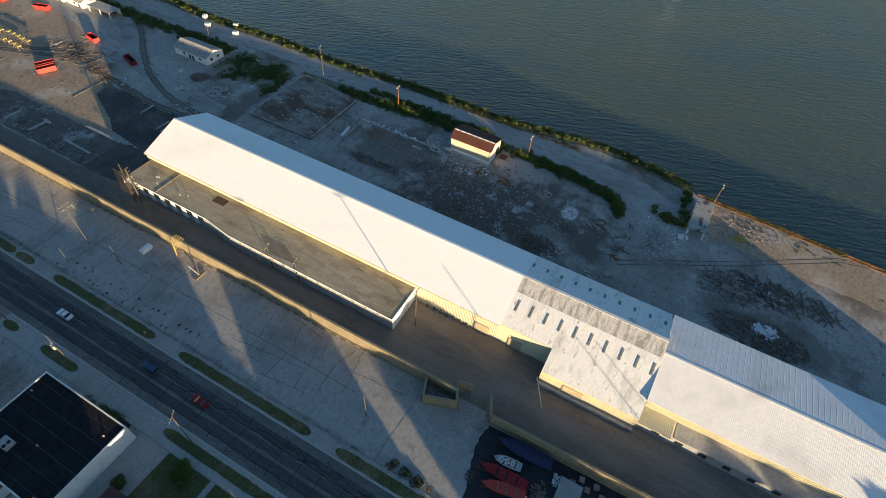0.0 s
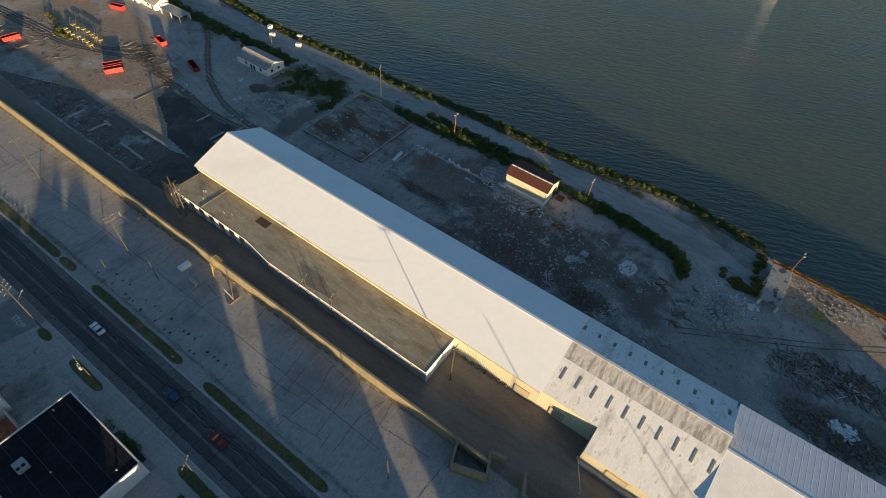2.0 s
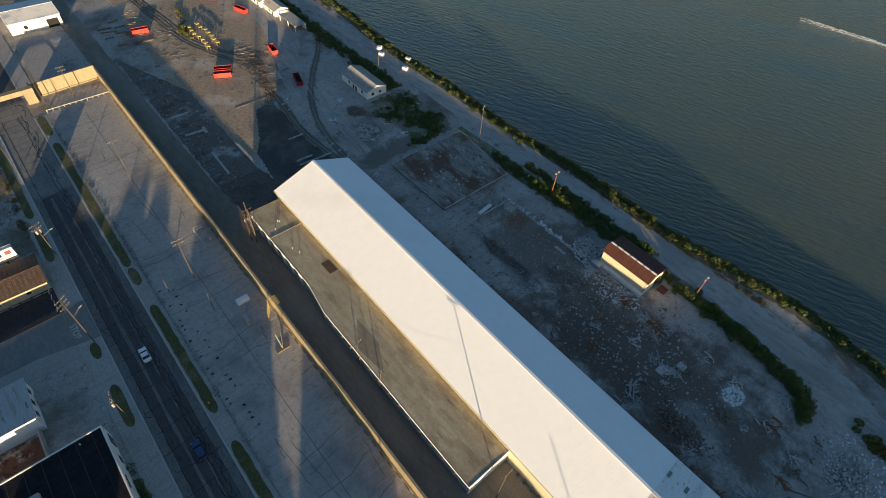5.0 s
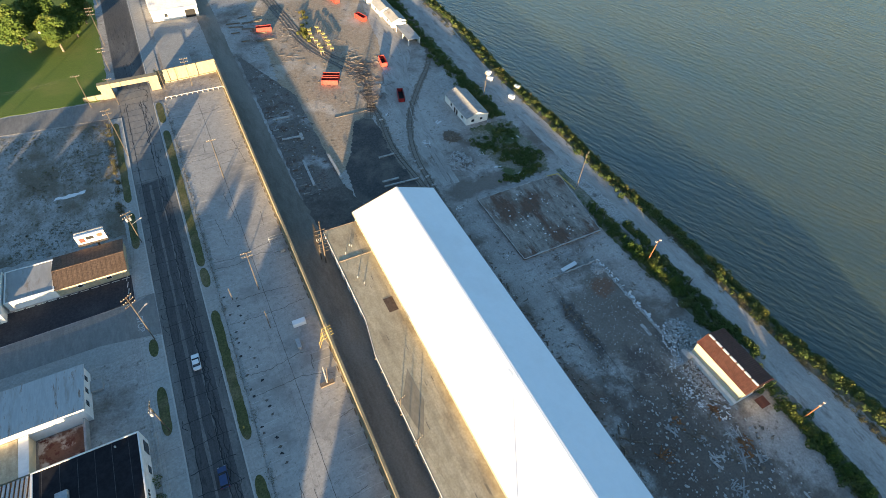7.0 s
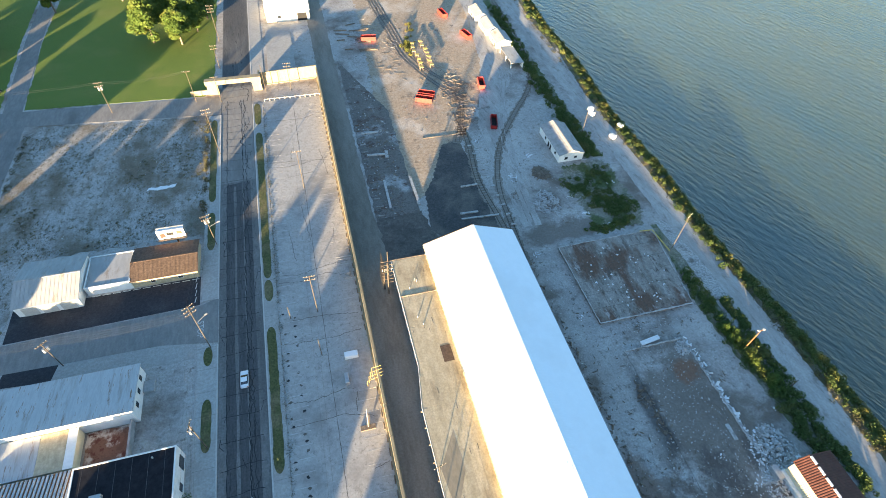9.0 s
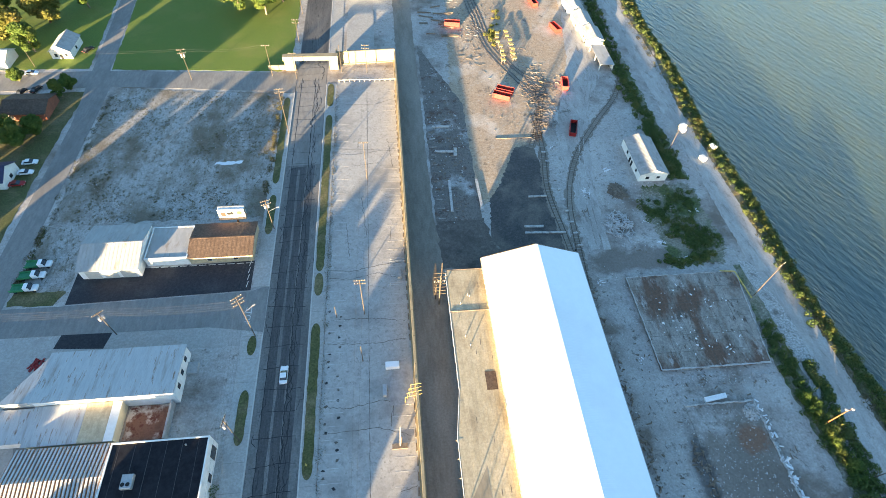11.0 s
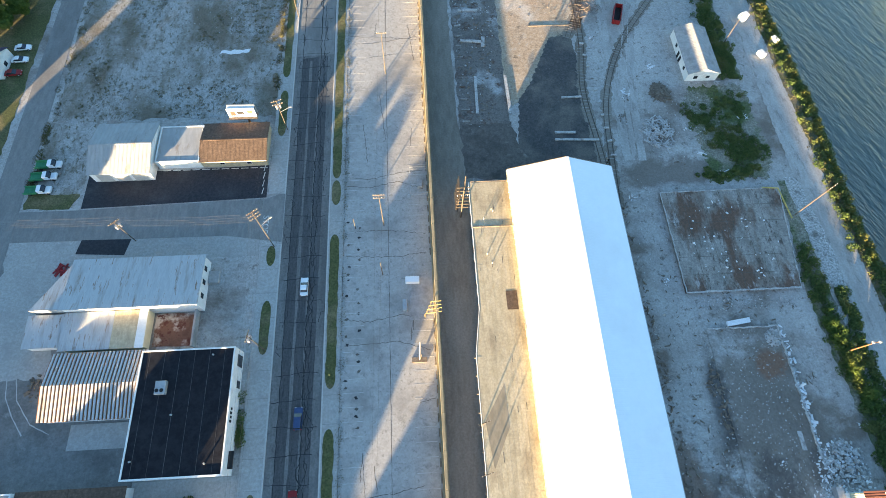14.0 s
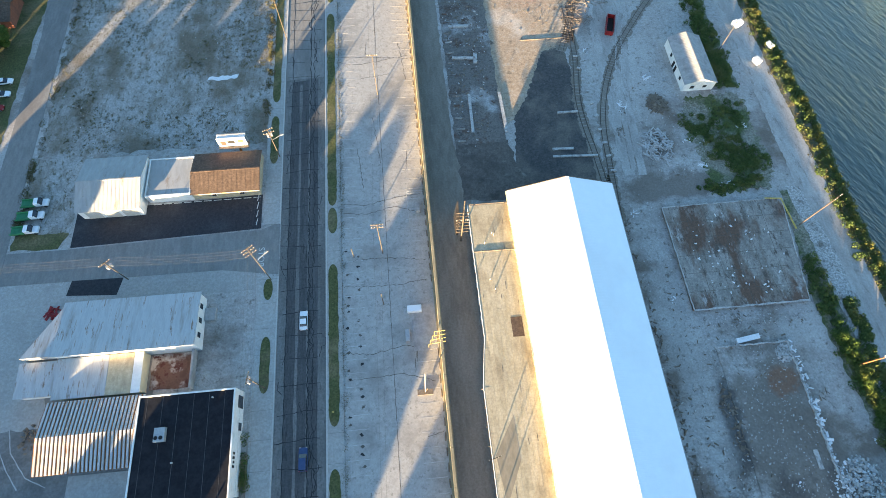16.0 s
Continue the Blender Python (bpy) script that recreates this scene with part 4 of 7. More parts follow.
part("end_panel", one_box(63.3, 41.9, 0.0, 74.9, 42.06, LZ - 0.55), M_WHITEWALL, lean, "white sheet end wall")
r = random.Random(3)
x = 63.1
while x < 74.5:
    y = 42.1 - r.uniform(0, 7)
    while y < 141.6:
        ln = r.uniform(8.5, 10.5)
        a, b = max(y, 42.1), min(y + ln, 141.6)
        if b - a > 0.6 and x + 0.2 > lean_x((a + b) / 2) and x > lean_x(b) - 0.1:
            tilt = r.uniform(0.0, 0.012)
            bm = one_box(x + 0.015, a + 0.02, LZ + 0.002, min(x + 1.02, 74.85), b - 0.02, LZ + 0.022 + tilt)
            part("roofing_strip", bm, M_TAN, lean)
        y += ln
    x += 1.04
part("parapet_bead", one_box(64.7, 128.8, LZ + 0.03, 74.8, 129.0, LZ + 0.2), M_TIMBER, lean)
for k in range(20):
    y = r.uniform(46, 138)
    x = r.uniform(lean_x(y) + 0.5, 74)
    part("roof_patch", one_box(x, y, LZ + 0.036, x + r.uniform(0.08, 0.14), y + r.uniform(0.8, 2.6), LZ + 0.046), M_SEAM, lean)
part("hatch", one_box(71.0, 107.4, LZ + 0.04, 73.6, 112.0, LZ + 0.07), M_BROWN, lean, "dark square roof opening cover")
# shadow of a lattice on the poles, painted as a darker polygon
patch("patched_area", [(68.5, 90.8), (68.7, 81.8), (64.8, 73.8), (63.7, 83.2)], LZ + 0.05, M_TANSHADOW, "shadow of a frame painted on the roofing", parent=lean, bottom=LZ + 0.036)
for x, y in ((67.5, 131), (70, 133), (67.6, 121.5), (68.5, 119), (69.6, 133.5)):
    bm = rod(bmesh.new(), (x, y, LZ), (x, y, LZ + 0.9), 0.12, 0.1)
    part("vent_pipe", bm, M_STEEL, lean)
for k in range(14):
    part("bracket", one_box(62.5, 46 + 3.9 * k, LZ - 0.9, 62.98, 46.15 + 3.9 * k, LZ - 0.3), M_TIMBER, lean)
for k in range(6):
    y = 110 + 4.6 * k
    part("window", one_box(64.82, y, 2.4, 64.93, y + 2.2, 4.0), M_GLASS, lean, "dark window in the low wall")
    part("white_panel", one_box(64.80, y + 2.4, 0.2, 64.92, y + 4.2, 4.2), M_WHITEWALL, lean, "white painted panel")

# middle hall: worn roof with skylights
mid = hall("warehouse", "middle warehouse hall with a worn roof and rows of skylights")
MY0, MY1 = -21.8, 16.8
MR = 12.42
W1, W1Z = 75.0, 7.9
W2, W2Z = 69.4, 5.67


def mid_z(x):
    return MR + (RX - x) * (W2Z - MR) / (RX - W2) if x < RX else MR + (x - RX) * (EZ - MR) / (EE + 0.5 - RX)


G = 84.2
part("roof_sheet", mesh_of("roof_sheet", *ribbed((RX, MY0, MR), (0, MY1 - MY0, 0), (G - RX, 0, mid_z(G) - MR), 0.6, 0.014, 0.12, 0.15), M_ROOF_GREY), None, mid, "grimy grey upper roof sheets")
part("roof_sheet", mesh_of("roof_sheet", *ribbed((G, MY0, mid_z(G)), (0, MY1 - MY0, 0), (W1 - G, 0, mid_z(W1) - mid_z(G)), 0.75, 0.010, 0.12, 0.12), M_ROOF_WORN), None, mid, "streaked white roof sheets")
part("roof_sheet", mesh_of("roof_sheet", *ribbed((W1, MY0, mid_z(W1)), (0, 2.6 - MY0, 0), (W2 - W1 - 0.4, 0, mid_z(W2) - mid_z(W1) - 0.1), 0.75, 0.010, 0.12, 0.12), M_ROOF_WORN), None, mid, "streaked white roof sheets")
part("roof_sheet", mesh_of("roof_sheet", *ribbed((RX, MY0, MR), (0, MY1 - MY0, 0), (EE + 0.5 - RX, 0, EZ - MR), 0.75, 0.010, 0.12, 0.12), M_ROOF_WORN), None, mid, "worn white roof slope facing the river")
part("ridge_cap", one_box(RX - 0.4, MY0, MR - 0.02, RX + 0.4, MY1, MR + 0.08), M_ROOF_WORN, mid)
wall_box(mid, W1, 2.6, W1 + 0.3, MY1, -0.2, mid_z(W1) - 0.2, M_CREAM, "side_wall", "cream metal wall")
part("side_wall", mesh_of("side_wall", *ribbed((W2, MY0, 0.0), (0, 2.6 - MY0, 0), (0, 0, mid_z(W2) - 0.25), 0.45, 0.07, 0.2), M_CREAM), None, mid, "cream ribbed metal wall")
wall_box(mid, EE - 0.3, MY0, EE, MY1, -0.2, EZ - 0.2, M_GREYWALL, "side_wall", "grey river side wall")
bm = bmesh.new()
ring = [(W2, -0.2), (W1, -0.2), (W1, mid_z(W1) - 0.2), (W2, mid_z(W2) - 0.2)]
a = [bm.verts.new((x, 2.3, z)) for x, z in ring]
b = [bm.verts.new((x, 2.6, z)) for x, z in ring]
bm.faces.new(a), bm.faces.new(b)
for i in range(4):
    bm.faces.new((a[i], b[i], b[(i + 1) % 4], a[(i + 1) % 4]))
part("return_wall", bm, M_GREYWALL, mid, "shaded return wall")
part("door", one_box(W2 - 0.25, -8.5, 1.0, W2 - 0.12, -3.5, 4.0), M_TAN, mid, "tan loading door")
part("door", one_box(W1 - 0.2, 9.8, 0.0, W1 - 0.05, 13.6, 3.6), M_TAN, mid, "tan loading door")
part("loading_ledge", one_box(W2 - 1.2, MY0, 0.0, W2 - 0.15, 2.4, 1.0, 0.05), M_GREYWALL, mid)


def on_slope(x, y, du, dv, lift, thick):
    """A thin plate that lies on the middle hall's roof; du across the slope, dv along the ridge."""
    z0, z1 = mid_z(x), mid_z(x + du)
    bm = bmesh.new()
    c = []
    for k in (lift, lift + thick):
        c += [bm.verts.new((x, y, z0 + k)), bm.verts.new((x + du, y, z1 + k)), bm.verts.new((x + du, y + dv, z1 + k)), bm.verts.new((x, y + dv, z0 + k))]
    for q in ((0, 1, 2, 3), (7, 6, 5, 4), (0, 4, 5, 1), (1, 5, 6, 2), (2, 6, 7, 3), (3, 7, 4, 0)):
        bm.faces.new([c[i] for i in q])
    return bm


for k in range(10):
    part("skylight", on_slope(79.4, 14.6 - 3.95 * k, 3.0, 0.5, 0.045, 0.05), M_SKYLIGHT, mid, "weathered dark skylight strip")
for k in range(10):
    part("skylight", on_slope(95.0, 16.0 - 4.08 * k, 1.9, 0.7, 0.03, 0.04), M_SKYLIGHT, mid, "weathered dark skylight strip")

# south hall: galvanised ribbed roof and canopy
south = hall("warehouse", "south warehouse hall with a ribbed metal roof")
SY0, SY1 = -86.0, -21.8
SR, SZ, SEW, SEE, SRX, SEZ = 11.2, 7.7, 73.9, 99.2, 86.0, 10.0
for y0, y1 in ((-54, -21.8), (-86, -54)):
    part("roof_sheet", mesh_of("roof_sheet", *ribbed((SRX, y0, SR), (0, y1 - y0, 0), (SEW - 0.4 - SRX, 0, SZ - SR), 0.42, 0.007, 0.15, 0.3), M_ROOF_METAL), None, south, "ribbed galvanised roof slope")
    part("roof_sheet", mesh_of("roof_sheet", *ribbed((SRX, y0, SR), (0, y1 - y0, 0), (SEE + 0.4 - SRX, 0, SEZ - SR), 1.3, 0.006, 0.15, 0.08), M_ROOF_METAL), None, south, "pale smooth upper roof sheets")
part("ridge_cap", one_box(SRX - 0.3, SY0, SR - 0.02, SRX + 0.3, SY1, SR + 0.03), M_ROOF_METAL, south)
part("side_wall", mesh_of("side_wall", *ribbed((SEW, SY0, 4.2), (0, SY1 - SY0, 0), (0, 0, SZ - 4.4), 0.45, 0.08, 0.2), M_CREAM), None, south, "cream ribbed upper wall")
wall_box(south, SEE - 0.3, SY0, SEE, SY1, -0.2, SEZ - 0.2, M_GREYWALL, "side_wall", "grey river side wall")
part("gable_wall", gable_face(bmesh.new(), SEW, SEE, SY1 - 0.3, 0.3, SZ - 0.1, SEZ - 0.1, SRX, SR - 0.1), M_ROOF_METAL, south, "pale metal gable wall")
part("gable_wall", gable_face(bmesh.new(), SEW, SEE, SY0, 0.3, SZ - 0.1, SEZ - 0.1, SRX, SR - 0.1), M_ROOF_METAL, south, "pale metal gable wall")
part("canopy", mesh_of("canopy", *ribbed((SEW, -30, 4.6), (0, 8.2, 0), (-4.6, 0, -0.9), 0.45, 0.08, 0.12), M_CREAM), None, south, "cream ribbed canopy")
part("canopy", mesh_of("canopy", *ribbed((SEW, -64, 4.5), (0, 33.8, 0), (-4.0, 0, -0.7), 4.4, 0.015, 0.12, 0.06), M_GREYWALL), None, south, "grey canopy roof of the loading side")
wall_box(south, 70.2, -64, 73.9, -22, -0.2, 3.6, M_GREYWALL, "lower_wall", "grey lower wall under the canopy")
wall_box(south, 73.7, -86, 74.0, -64, -0.2, 4.3, M_GREYWALL, "lower_wall", "grey lower wall")
for k in range(7):
    part("window", one_box(70.06, -60 + 5.4 * k, 1.4, 70.19, -58.4 + 5.4 * k, 2.6), M_GLASS, south, "dark window")

# taller hall further south, out of view, added for its shadow on the yard
far_hall = hall("warehouse", "unseen tall southern hall added for its shadow")
part("side_wall", one_box(74, -134, -0.2, 74.3, -86.2, 9.8), M_CREAM, far_hall)
part("side_wall", one_box(100.3, -134, -0.2, 100.6, -86.2, 10.4), M_GREYWALL, far_hall)
for dx, zz in ((-12.6, 10.0), (15.0, 10.6)):
    part("roof_sheet", mesh_of("roof_sheet", *ribbed((86.0, -134, 14.0), (0, 47.8, 0), (dx, 0, zz - 14.0), 1.0, 0.01, 0.15, 0.2), M_ROOF_METAL), None, far_hall)
for y in (-134, -86.5):
    part("gable_wall", gable_face(bmesh.new(), 74, 100.6, y, 0.3, 9.8, 10.4, 86.0, 13.8), M_ROOF_METAL, far_hall)

# pens, slabs and foundations of the river yard
slab = patch("concrete_slab", [(116.2, 111.0), (145.2, 111.0), (148.6, 139.4), (116.0, 139.2)], 0.75, M_SLAB, "raised stained concrete floor slab of a removed building", "slab", kind="thing", jag=0.06)
for a, b in (((116.2, 111.0), (145.2, 111.0)), ((145.2, 111.0), (148.6, 139.4)), ((148.6, 139.4), (116.0, 139.2)), ((116.0, 139.2), (116.2, 111.0))):
    part("edge_kerb", mesh_of("edge_kerb", *strip([a, b], 0.42 if a[1] == b[1] == 111.0 else 0.24, 0.755, 0.1, 0.09, 4), M_RUBBLE), None, slab, "pale broken edge kerb")
part("yellow_rail", mesh_of("yellow_rail", *strip([(144, 139.6), (148.4, 139.2), (149.2, 130)], 0.3, 0.75, 0.25), M_YELLOW), None, slab, "yellow painted edge rail")
for k in range(5):
    part("slab_joint", mesh_of("slab_joint", *strip([(121.5 + 4.9 * k, 111.4), (121.6 + 5.1 * k, 139.0)], 0.09, 0.752, 0.01, 0.03, k, 1.0), M_SEAM), None, slab)
    part("slab_joint", mesh_of("slab_joint", *strip([(116.4, 115.5 + 4.8 * k), (145.6 + 0.5 * k, 115.5 + 4.8 * k)], 0.09, 0.752, 0.01, 0.03, k + 9, 1.0), M_SEAM), None, slab)
found = patch("foundation_slab", [(118.9, 60), (137.0, 60), (136.2, 101.8), (118.9, 101.8)], 0.12, M_GROUND, "low stained foundation slab with a broken rim", "slab", kind="thing", jag=0.15)
for a, b in (((118.9, 101.8), (136.2, 101.8)), ((136.2, 101.8), (136.6, 72))):
    part("rim_wall", mesh_of("rim_wall", *strip([a, b], 0.35, 0.12, 0.34, 0.16, 9), M_RUBBLE), None, found, "pale broken rim wall")



# ---- small buildings ----
def gable_house(name, label, category, x0, x1, y0, y1, eave, ridge, along, wall, roof, over=0.4, pitch=0.5, rib=0.04, doors=(), windows=(), at=None, leaf=None):
    """A house with two roof slopes; along: the axis of the ridge. doors and windows: (side, place, low, wide, high) on n, s, e or w."""
    t = thing(name, label, category, at=at)
    bm = bmesh.new()
    if along == "x":
        mid_, k = (y0 + y1) / 2, over * (ridge - eave) / ((y1 - y0) / 2)
        ring = [(y0, -0.2), (y1, -0.2), (y1, eave), (mid_, ridge - 0.1), (y0, eave)]
        pts = [[(x, y, z) for y, z in ring] for x in (x0, x1)]
        slopes = [((x0 - over, mid_, ridge), (x1 - x0 + 2 * over, 0, 0), (0, y0 - over - mid_, eave - k - ridge)), ((x0 - over, mid_, ridge), (x1 - x0 + 2 * over, 0, 0), (0, y1 + over - mid_, eave - k - ridge))]
        cap = one_box(x0 - over, mid_ - 0.18, ridge - 0.02, x1 + over, mid_ + 0.18, ridge + 0.07)
    else:
        mid_, k = (x0 + x1) / 2, over * (ridge - eave) / ((x1 - x0) / 2)
        ring = [(x0, -0.2), (x1, -0.2), (x1, eave), (mid_, ridge - 0.1), (x0, eave)]
        pts = [[(x, y, z) for x, z in ring] for y in (y0, y1)]
        slopes = [((mid_, y0 - over, ridge), (0, y1 - y0 + 2 * over, 0), (x0 - over - mid_, 0, eave - k - ridge)), ((mid_, y0 - over, ridge), (0, y1 - y0 + 2 * over, 0), (x1 + over - mid_, 0, eave - k - ridge))]
        cap = one_box(mid_ - 0.18, y0 - over, ridge - 0.02, mid_ + 0.18, y1 + over, ridge + 0.07)
    a, b = ([bm.verts.new(p) for p in q] for q in pts)
    bm.faces.new(a), bm.faces.new(b)
    for i in range(5):
        bm.faces.new((a[i], b[i], b[(i + 1) % 5], a[(i + 1) % 5]))
    part("wall", bm, wall, t)
    for s in slopes:
        part("roof", mesh_of("roof", *ribbed(*s, pitch, rib, 0.1), roof), None, t)
    part("ridge_cap", cap, roof, t)
    for kind, items, mat in (("door", doors, leaf or M_DARK), ("window", windows, M_GLASS)):
        for side, p, lo, w, hi in items:
            if side in "ns":
                y = y1 if side == "n" else y0
                s = 1 if side == "n" else -1
                f0 = one_box(p - w / 2 - 0.1, y - 0.02, lo - 0.1, p + w / 2 + 0.1, y + s * 0.06, lo + hi + 0.1)
                g0 = one_box(p - w / 2, y - 0.02, lo, p + w / 2, y + s * 0.09, lo + hi)
            else:
                x = x1 if side == "e" else x0
                s = 1 if side == "e" else -1
                f0 = one_box(x - 0.02, p - w / 2 - 0.1, lo - 0.1, x + s * 0.06, p + w / 2 + 0.1, lo + hi + 0.1)
                g0 = one_box(x - 0.02, p - w / 2, lo, x + s * 0.09, p + w / 2, lo + hi)
            fr = part(kind, f0, M_WHITEWALL, t)
            part("pane" if kind == "window" else "leaf", g0, mat, fr)
    return t


def flat_block(name, label, category, x0, x1, y0, y1, h, wall, roof, parapet=0.4, fall=0.0):
    """A block with a flat roof inside a low parapet."""
    t = thing(name, label, category)
    part("wall", one_box(x0, y0, -0.2, x1, y1, h), wall, t)
    part("roof", one_box(x0 + 0.3, y0 + 0.3, h - 0.05, x1 - 0.3, y1 - 0.3, h + 0.06), roof, t)
    for q in ((x0 - 0.03, y0 - 0.03, x1 + 0.03, y0 + 0.3), (x0 - 0.03, y1 - 0.3, x1 + 0.03, y1 + 0.03), (x0 - 0.03, y0 + 0.302, x0 + 0.3, y1 - 0.302), (x1 - 0.3, y0 + 0.302, x1 + 0.03, y1 - 0.302)):
        if parapet:
            part("parapet", one_box(q[0], q[1], h + 0.003, q[2], q[3], h + parapet, 0.02), M_WHITEWALL, t, "white edge trim")
    return t


# shop with the black roof
shop = flat_block("shop_building", "flat black roofed shop with a white edge", "building", -9.8, 10.2, 75.8, 101.8, 5.6, M_WHITEWALL, M_BLACKROOF, 0.25)
for k in range(6):
    part("roof_seam", one_box(-8 + 3.2 * k, 76.2, 5.662, -7.94 + 3.2 * k, 101.4, 5.675), M_ROAD, shop)
ac = part("rooftop_unit", one_box(-5.4, 92.2, 5.66, -3.2, 95.0, 6.7, 0.06), M_STEEL, shop, "grey rooftop air unit")
for dx in (-4.9, -3.9):
    part("fan", rod(bmesh.new(), (dx, 93.0, 6.7), (dx, 93.0, 6.78), 0.4, 0.4, 14), M_DARK, ac)
for x, y in ((5.6, 100.2), (-8.3, 79.3), (6.5, 78.2), (-1.5, 88)):
    part("vent", rod(bmesh.new(), (x, y, 5.66), (x, y, 6.15), 0.16, 0.2), M_PORCELAIN, shop)
part("window", one_box(10.16, 98.0, 0.8, 10.32, 100.6, 3.6), M_GLASS, shop, "dark shop window")
part("window", one_box(10.16, 93.4, 1.0, 10.32, 95.0, 2.6), M_GLASS, shop, "dark shop window")
for k in range(4):
    part("sign_bar", one_box(10.16, 86.0 + 0.85 * k, 3.9, 10.3, 86.5 + 0.85 * k, 4.9 - 0.25 * (k % 2)), M_DARK, shop, "dark unreadable sign lettering bar")
part("awning", one_box(10.25, 77.0, 3.1, 11.3, 80.5, 3.35, 0.05), M_BLACK, shop)

# old metal roofed works, ragged annexes
works = thing("workshop_building", "old workshop with a weathered streaked metal roof", "building")
M_STREAK = surface("weathered pale sheet", (0.38, 0.38, 0.375), (0.45, 0.45, 0.44), 0.7, (0.31, 0.285, 0.26), 0.3, (0.52, 0.68), stretch=(2.2, 0.3, 1), stain2=(0.22, 0.14, 0.095), stain2_scale=0.7, stain2_at=(0.56, 0.66), rough=0.7)
part("wall", one_box(-29.8, 112.6, -0.2, 0.0, 124.6, 4.35), M_WHITEWALL, works)
part("south_wall", one_box(-29.8, 112.2, -0.2, 0.0, 112.58, 5.55), M_WHITEWALL, works)
part("roof", mesh_of("roof", *ribbed((-30.2, 124.9, 4.5), (30.6, 0, 0), (0, -12.9, 1.25), 1.4, 0.012, 0.15, 0.1), M_STREAK), None, works, "streaked pale sheet roof")
bm = bmesh.new()
vs = [bm.verts.new(c) for c in ((-29.8, 112.3, 5.5), (-29.8, 124.6, 4.4), (-37, 112.3, 5.2), (-29.8, 112.3, -0.2), (-37, 112.3, -0.2), (-29.8, 124.6, -0.2))]
for q in ((0, 1, 2), (0, 2, 4, 3), (2, 1, 5, 4), (0, 3, 5, 1), (3, 4, 5)):
    bm.faces.new([vs[i] for i in q])
part("roof_wing", bm, M_STREAK, works, "skewed pale roof wing")
for k in range(3):
    part("window", one_box(-0.06, 114.5 + 3.4 * k, 2.0, 0.08, 115.7 + 3.4 * k, 3.4), M_GLASS, works, "dark window")
part("loading_step", one_box(0.1, 119, 0.0, 2.6, 122, 0.9, 0.05), M_GREYWALL, works)
annex = thing("annex_building", "low cream annex with patched flat roofs", "building")
part("wall", one_box(-29.5, 103.6, -0.2, -11.5, 112.1, 3.4), M_CREAM, annex)
for x0, x1, m in ((-29.8, -18.6, M_STREAK), (-18.5, -13.2, M_TAN), (-13.1, -11.2, M_WHITEWALL)):
    part("roof", mesh_of("roof", *ribbed((x0, 112.0, 3.75), (x1 - x0, 0, 0), (0, -8.8, -0.35), 1.6, 0.012, 0.12, 0.1), m), None, annex)
part("wall", one_box(-37.5, 104.5, -0.2, -29.6, 111.5, 3.0), M_WHITEWALL, annex)
part("roof", mesh_of("roof", *ribbed((-38, 111.8, 3.5), (8.2, 0, 0), (0, -7.6, -0.4), 1.5, 0.03, 0.12), M_STREAK), None, annex)
patch("rusty_floor", [(-11, 104), (-1.5, 104), (-1.2, 112), (-11, 112)], 0.12, M_RUSTFLOOR, "open yard floor covered with rust stains", "slab", kind="thing", jag=0.2)
part("yard_wall", one_box(-1.4, 103.4, 0, -1.0, 112.1, 2.2), M_GREYWALL, annex)
shed = gable_house("ribbed_shed", "long shed with a striped ribbed metal roof", "shed", -30.0, -10.2, 88.4, 102.4, 3.6, 4.9, "x", M_WHITEWALL, M_RUSTMETAL, 0.3, 0.8, 0.03)
for sgn in (-1, 1):
    for k in range(26):
        x = -30.0 + 0.8 * k
        bm = bmesh.new()
        yo = 95.4 + sgn * 7.25
        c = [bm.verts.new(p) for p in ((x, 95.4, 4.94), (x + 0.42, 95.4, 4.94), (x + 0.42, yo, 3.6), (x, yo, 3.6), (x, 95.4, 5.16), (x + 0.42, 95.4, 5.16), (x + 0.42, yo, 3.82), (x, yo, 3.82))]
        for q in ((0, 1, 2, 3), (4, 5, 6, 7), (0, 1, 5, 4), (1, 2, 6, 5), (2, 3, 7, 6), (3, 0, 4, 7)):
            bm.faces.new([c[i] for i in q])
        part("roof_batten", bm, M_STREAK, shed, "raised pale roof rib")
patch("shed_apron", [(-25, 82.5), (-10.2, 82.5), (-10.2, 87.8), (-25, 87.8)], 0.2, M_PAVE, "concrete apron below the ribbed shed", "slab", kind="thing")
# cream garage, low middle block and brown roofed diner
garage = gable_house("garage_building", "cream gabled garage with roller doors", "building", -32.8, -17.6, 149.2, 164.5, 4.0, 5.8, "x", M_WHITEWALL, M_PALEROOF, 0.4, 1.0, 0.03,
                     doors=[("s", -29.5, 0, 3.6, 3.2), ("s", -25.0, 0, 3.6, 3.2), ("s", -20.5, 0, 3.6, 3.2)], leaf=M_KERB)
flat_block("middle_block", "low block with a pale flat roof between garage and diner", "building", -17.0, -5.6, 152.6, 164.0, 3.0, M_WHITEWALL, M_PALEROOF, 0.2)
gable_house("diner_building", "long low building with a brown roof", "building", -5.4, 11.6, 152.6, 164.4, 3.0, 4.0, "x", M_TAN, M_BROWN, 0.35, 1.2, 0.02, windows=[("s", 0, 1.2, 1.2, 0.9), ("s", 7, 1.2, 1.2, 0.9)])
# stores and a house at the street, south
gable_house("brown_store", "wide store with a brown shingle roof and white walls", "building", -30.2, -9.4, 50, 74.6, 3.9, 5.0, "y", M_WHITEWALL, M_BROWN, 0.4, 1.2, 0.02, windows=[("e", 66, 1.0, 2.2, 1.6)])
flat_block("white_store", "flat white roofed block beside the brown store", "building", -42.0, -30.8, 50, 74.8, 4.4, M_WHITEWALL, M_PALEROOF, 0.3)
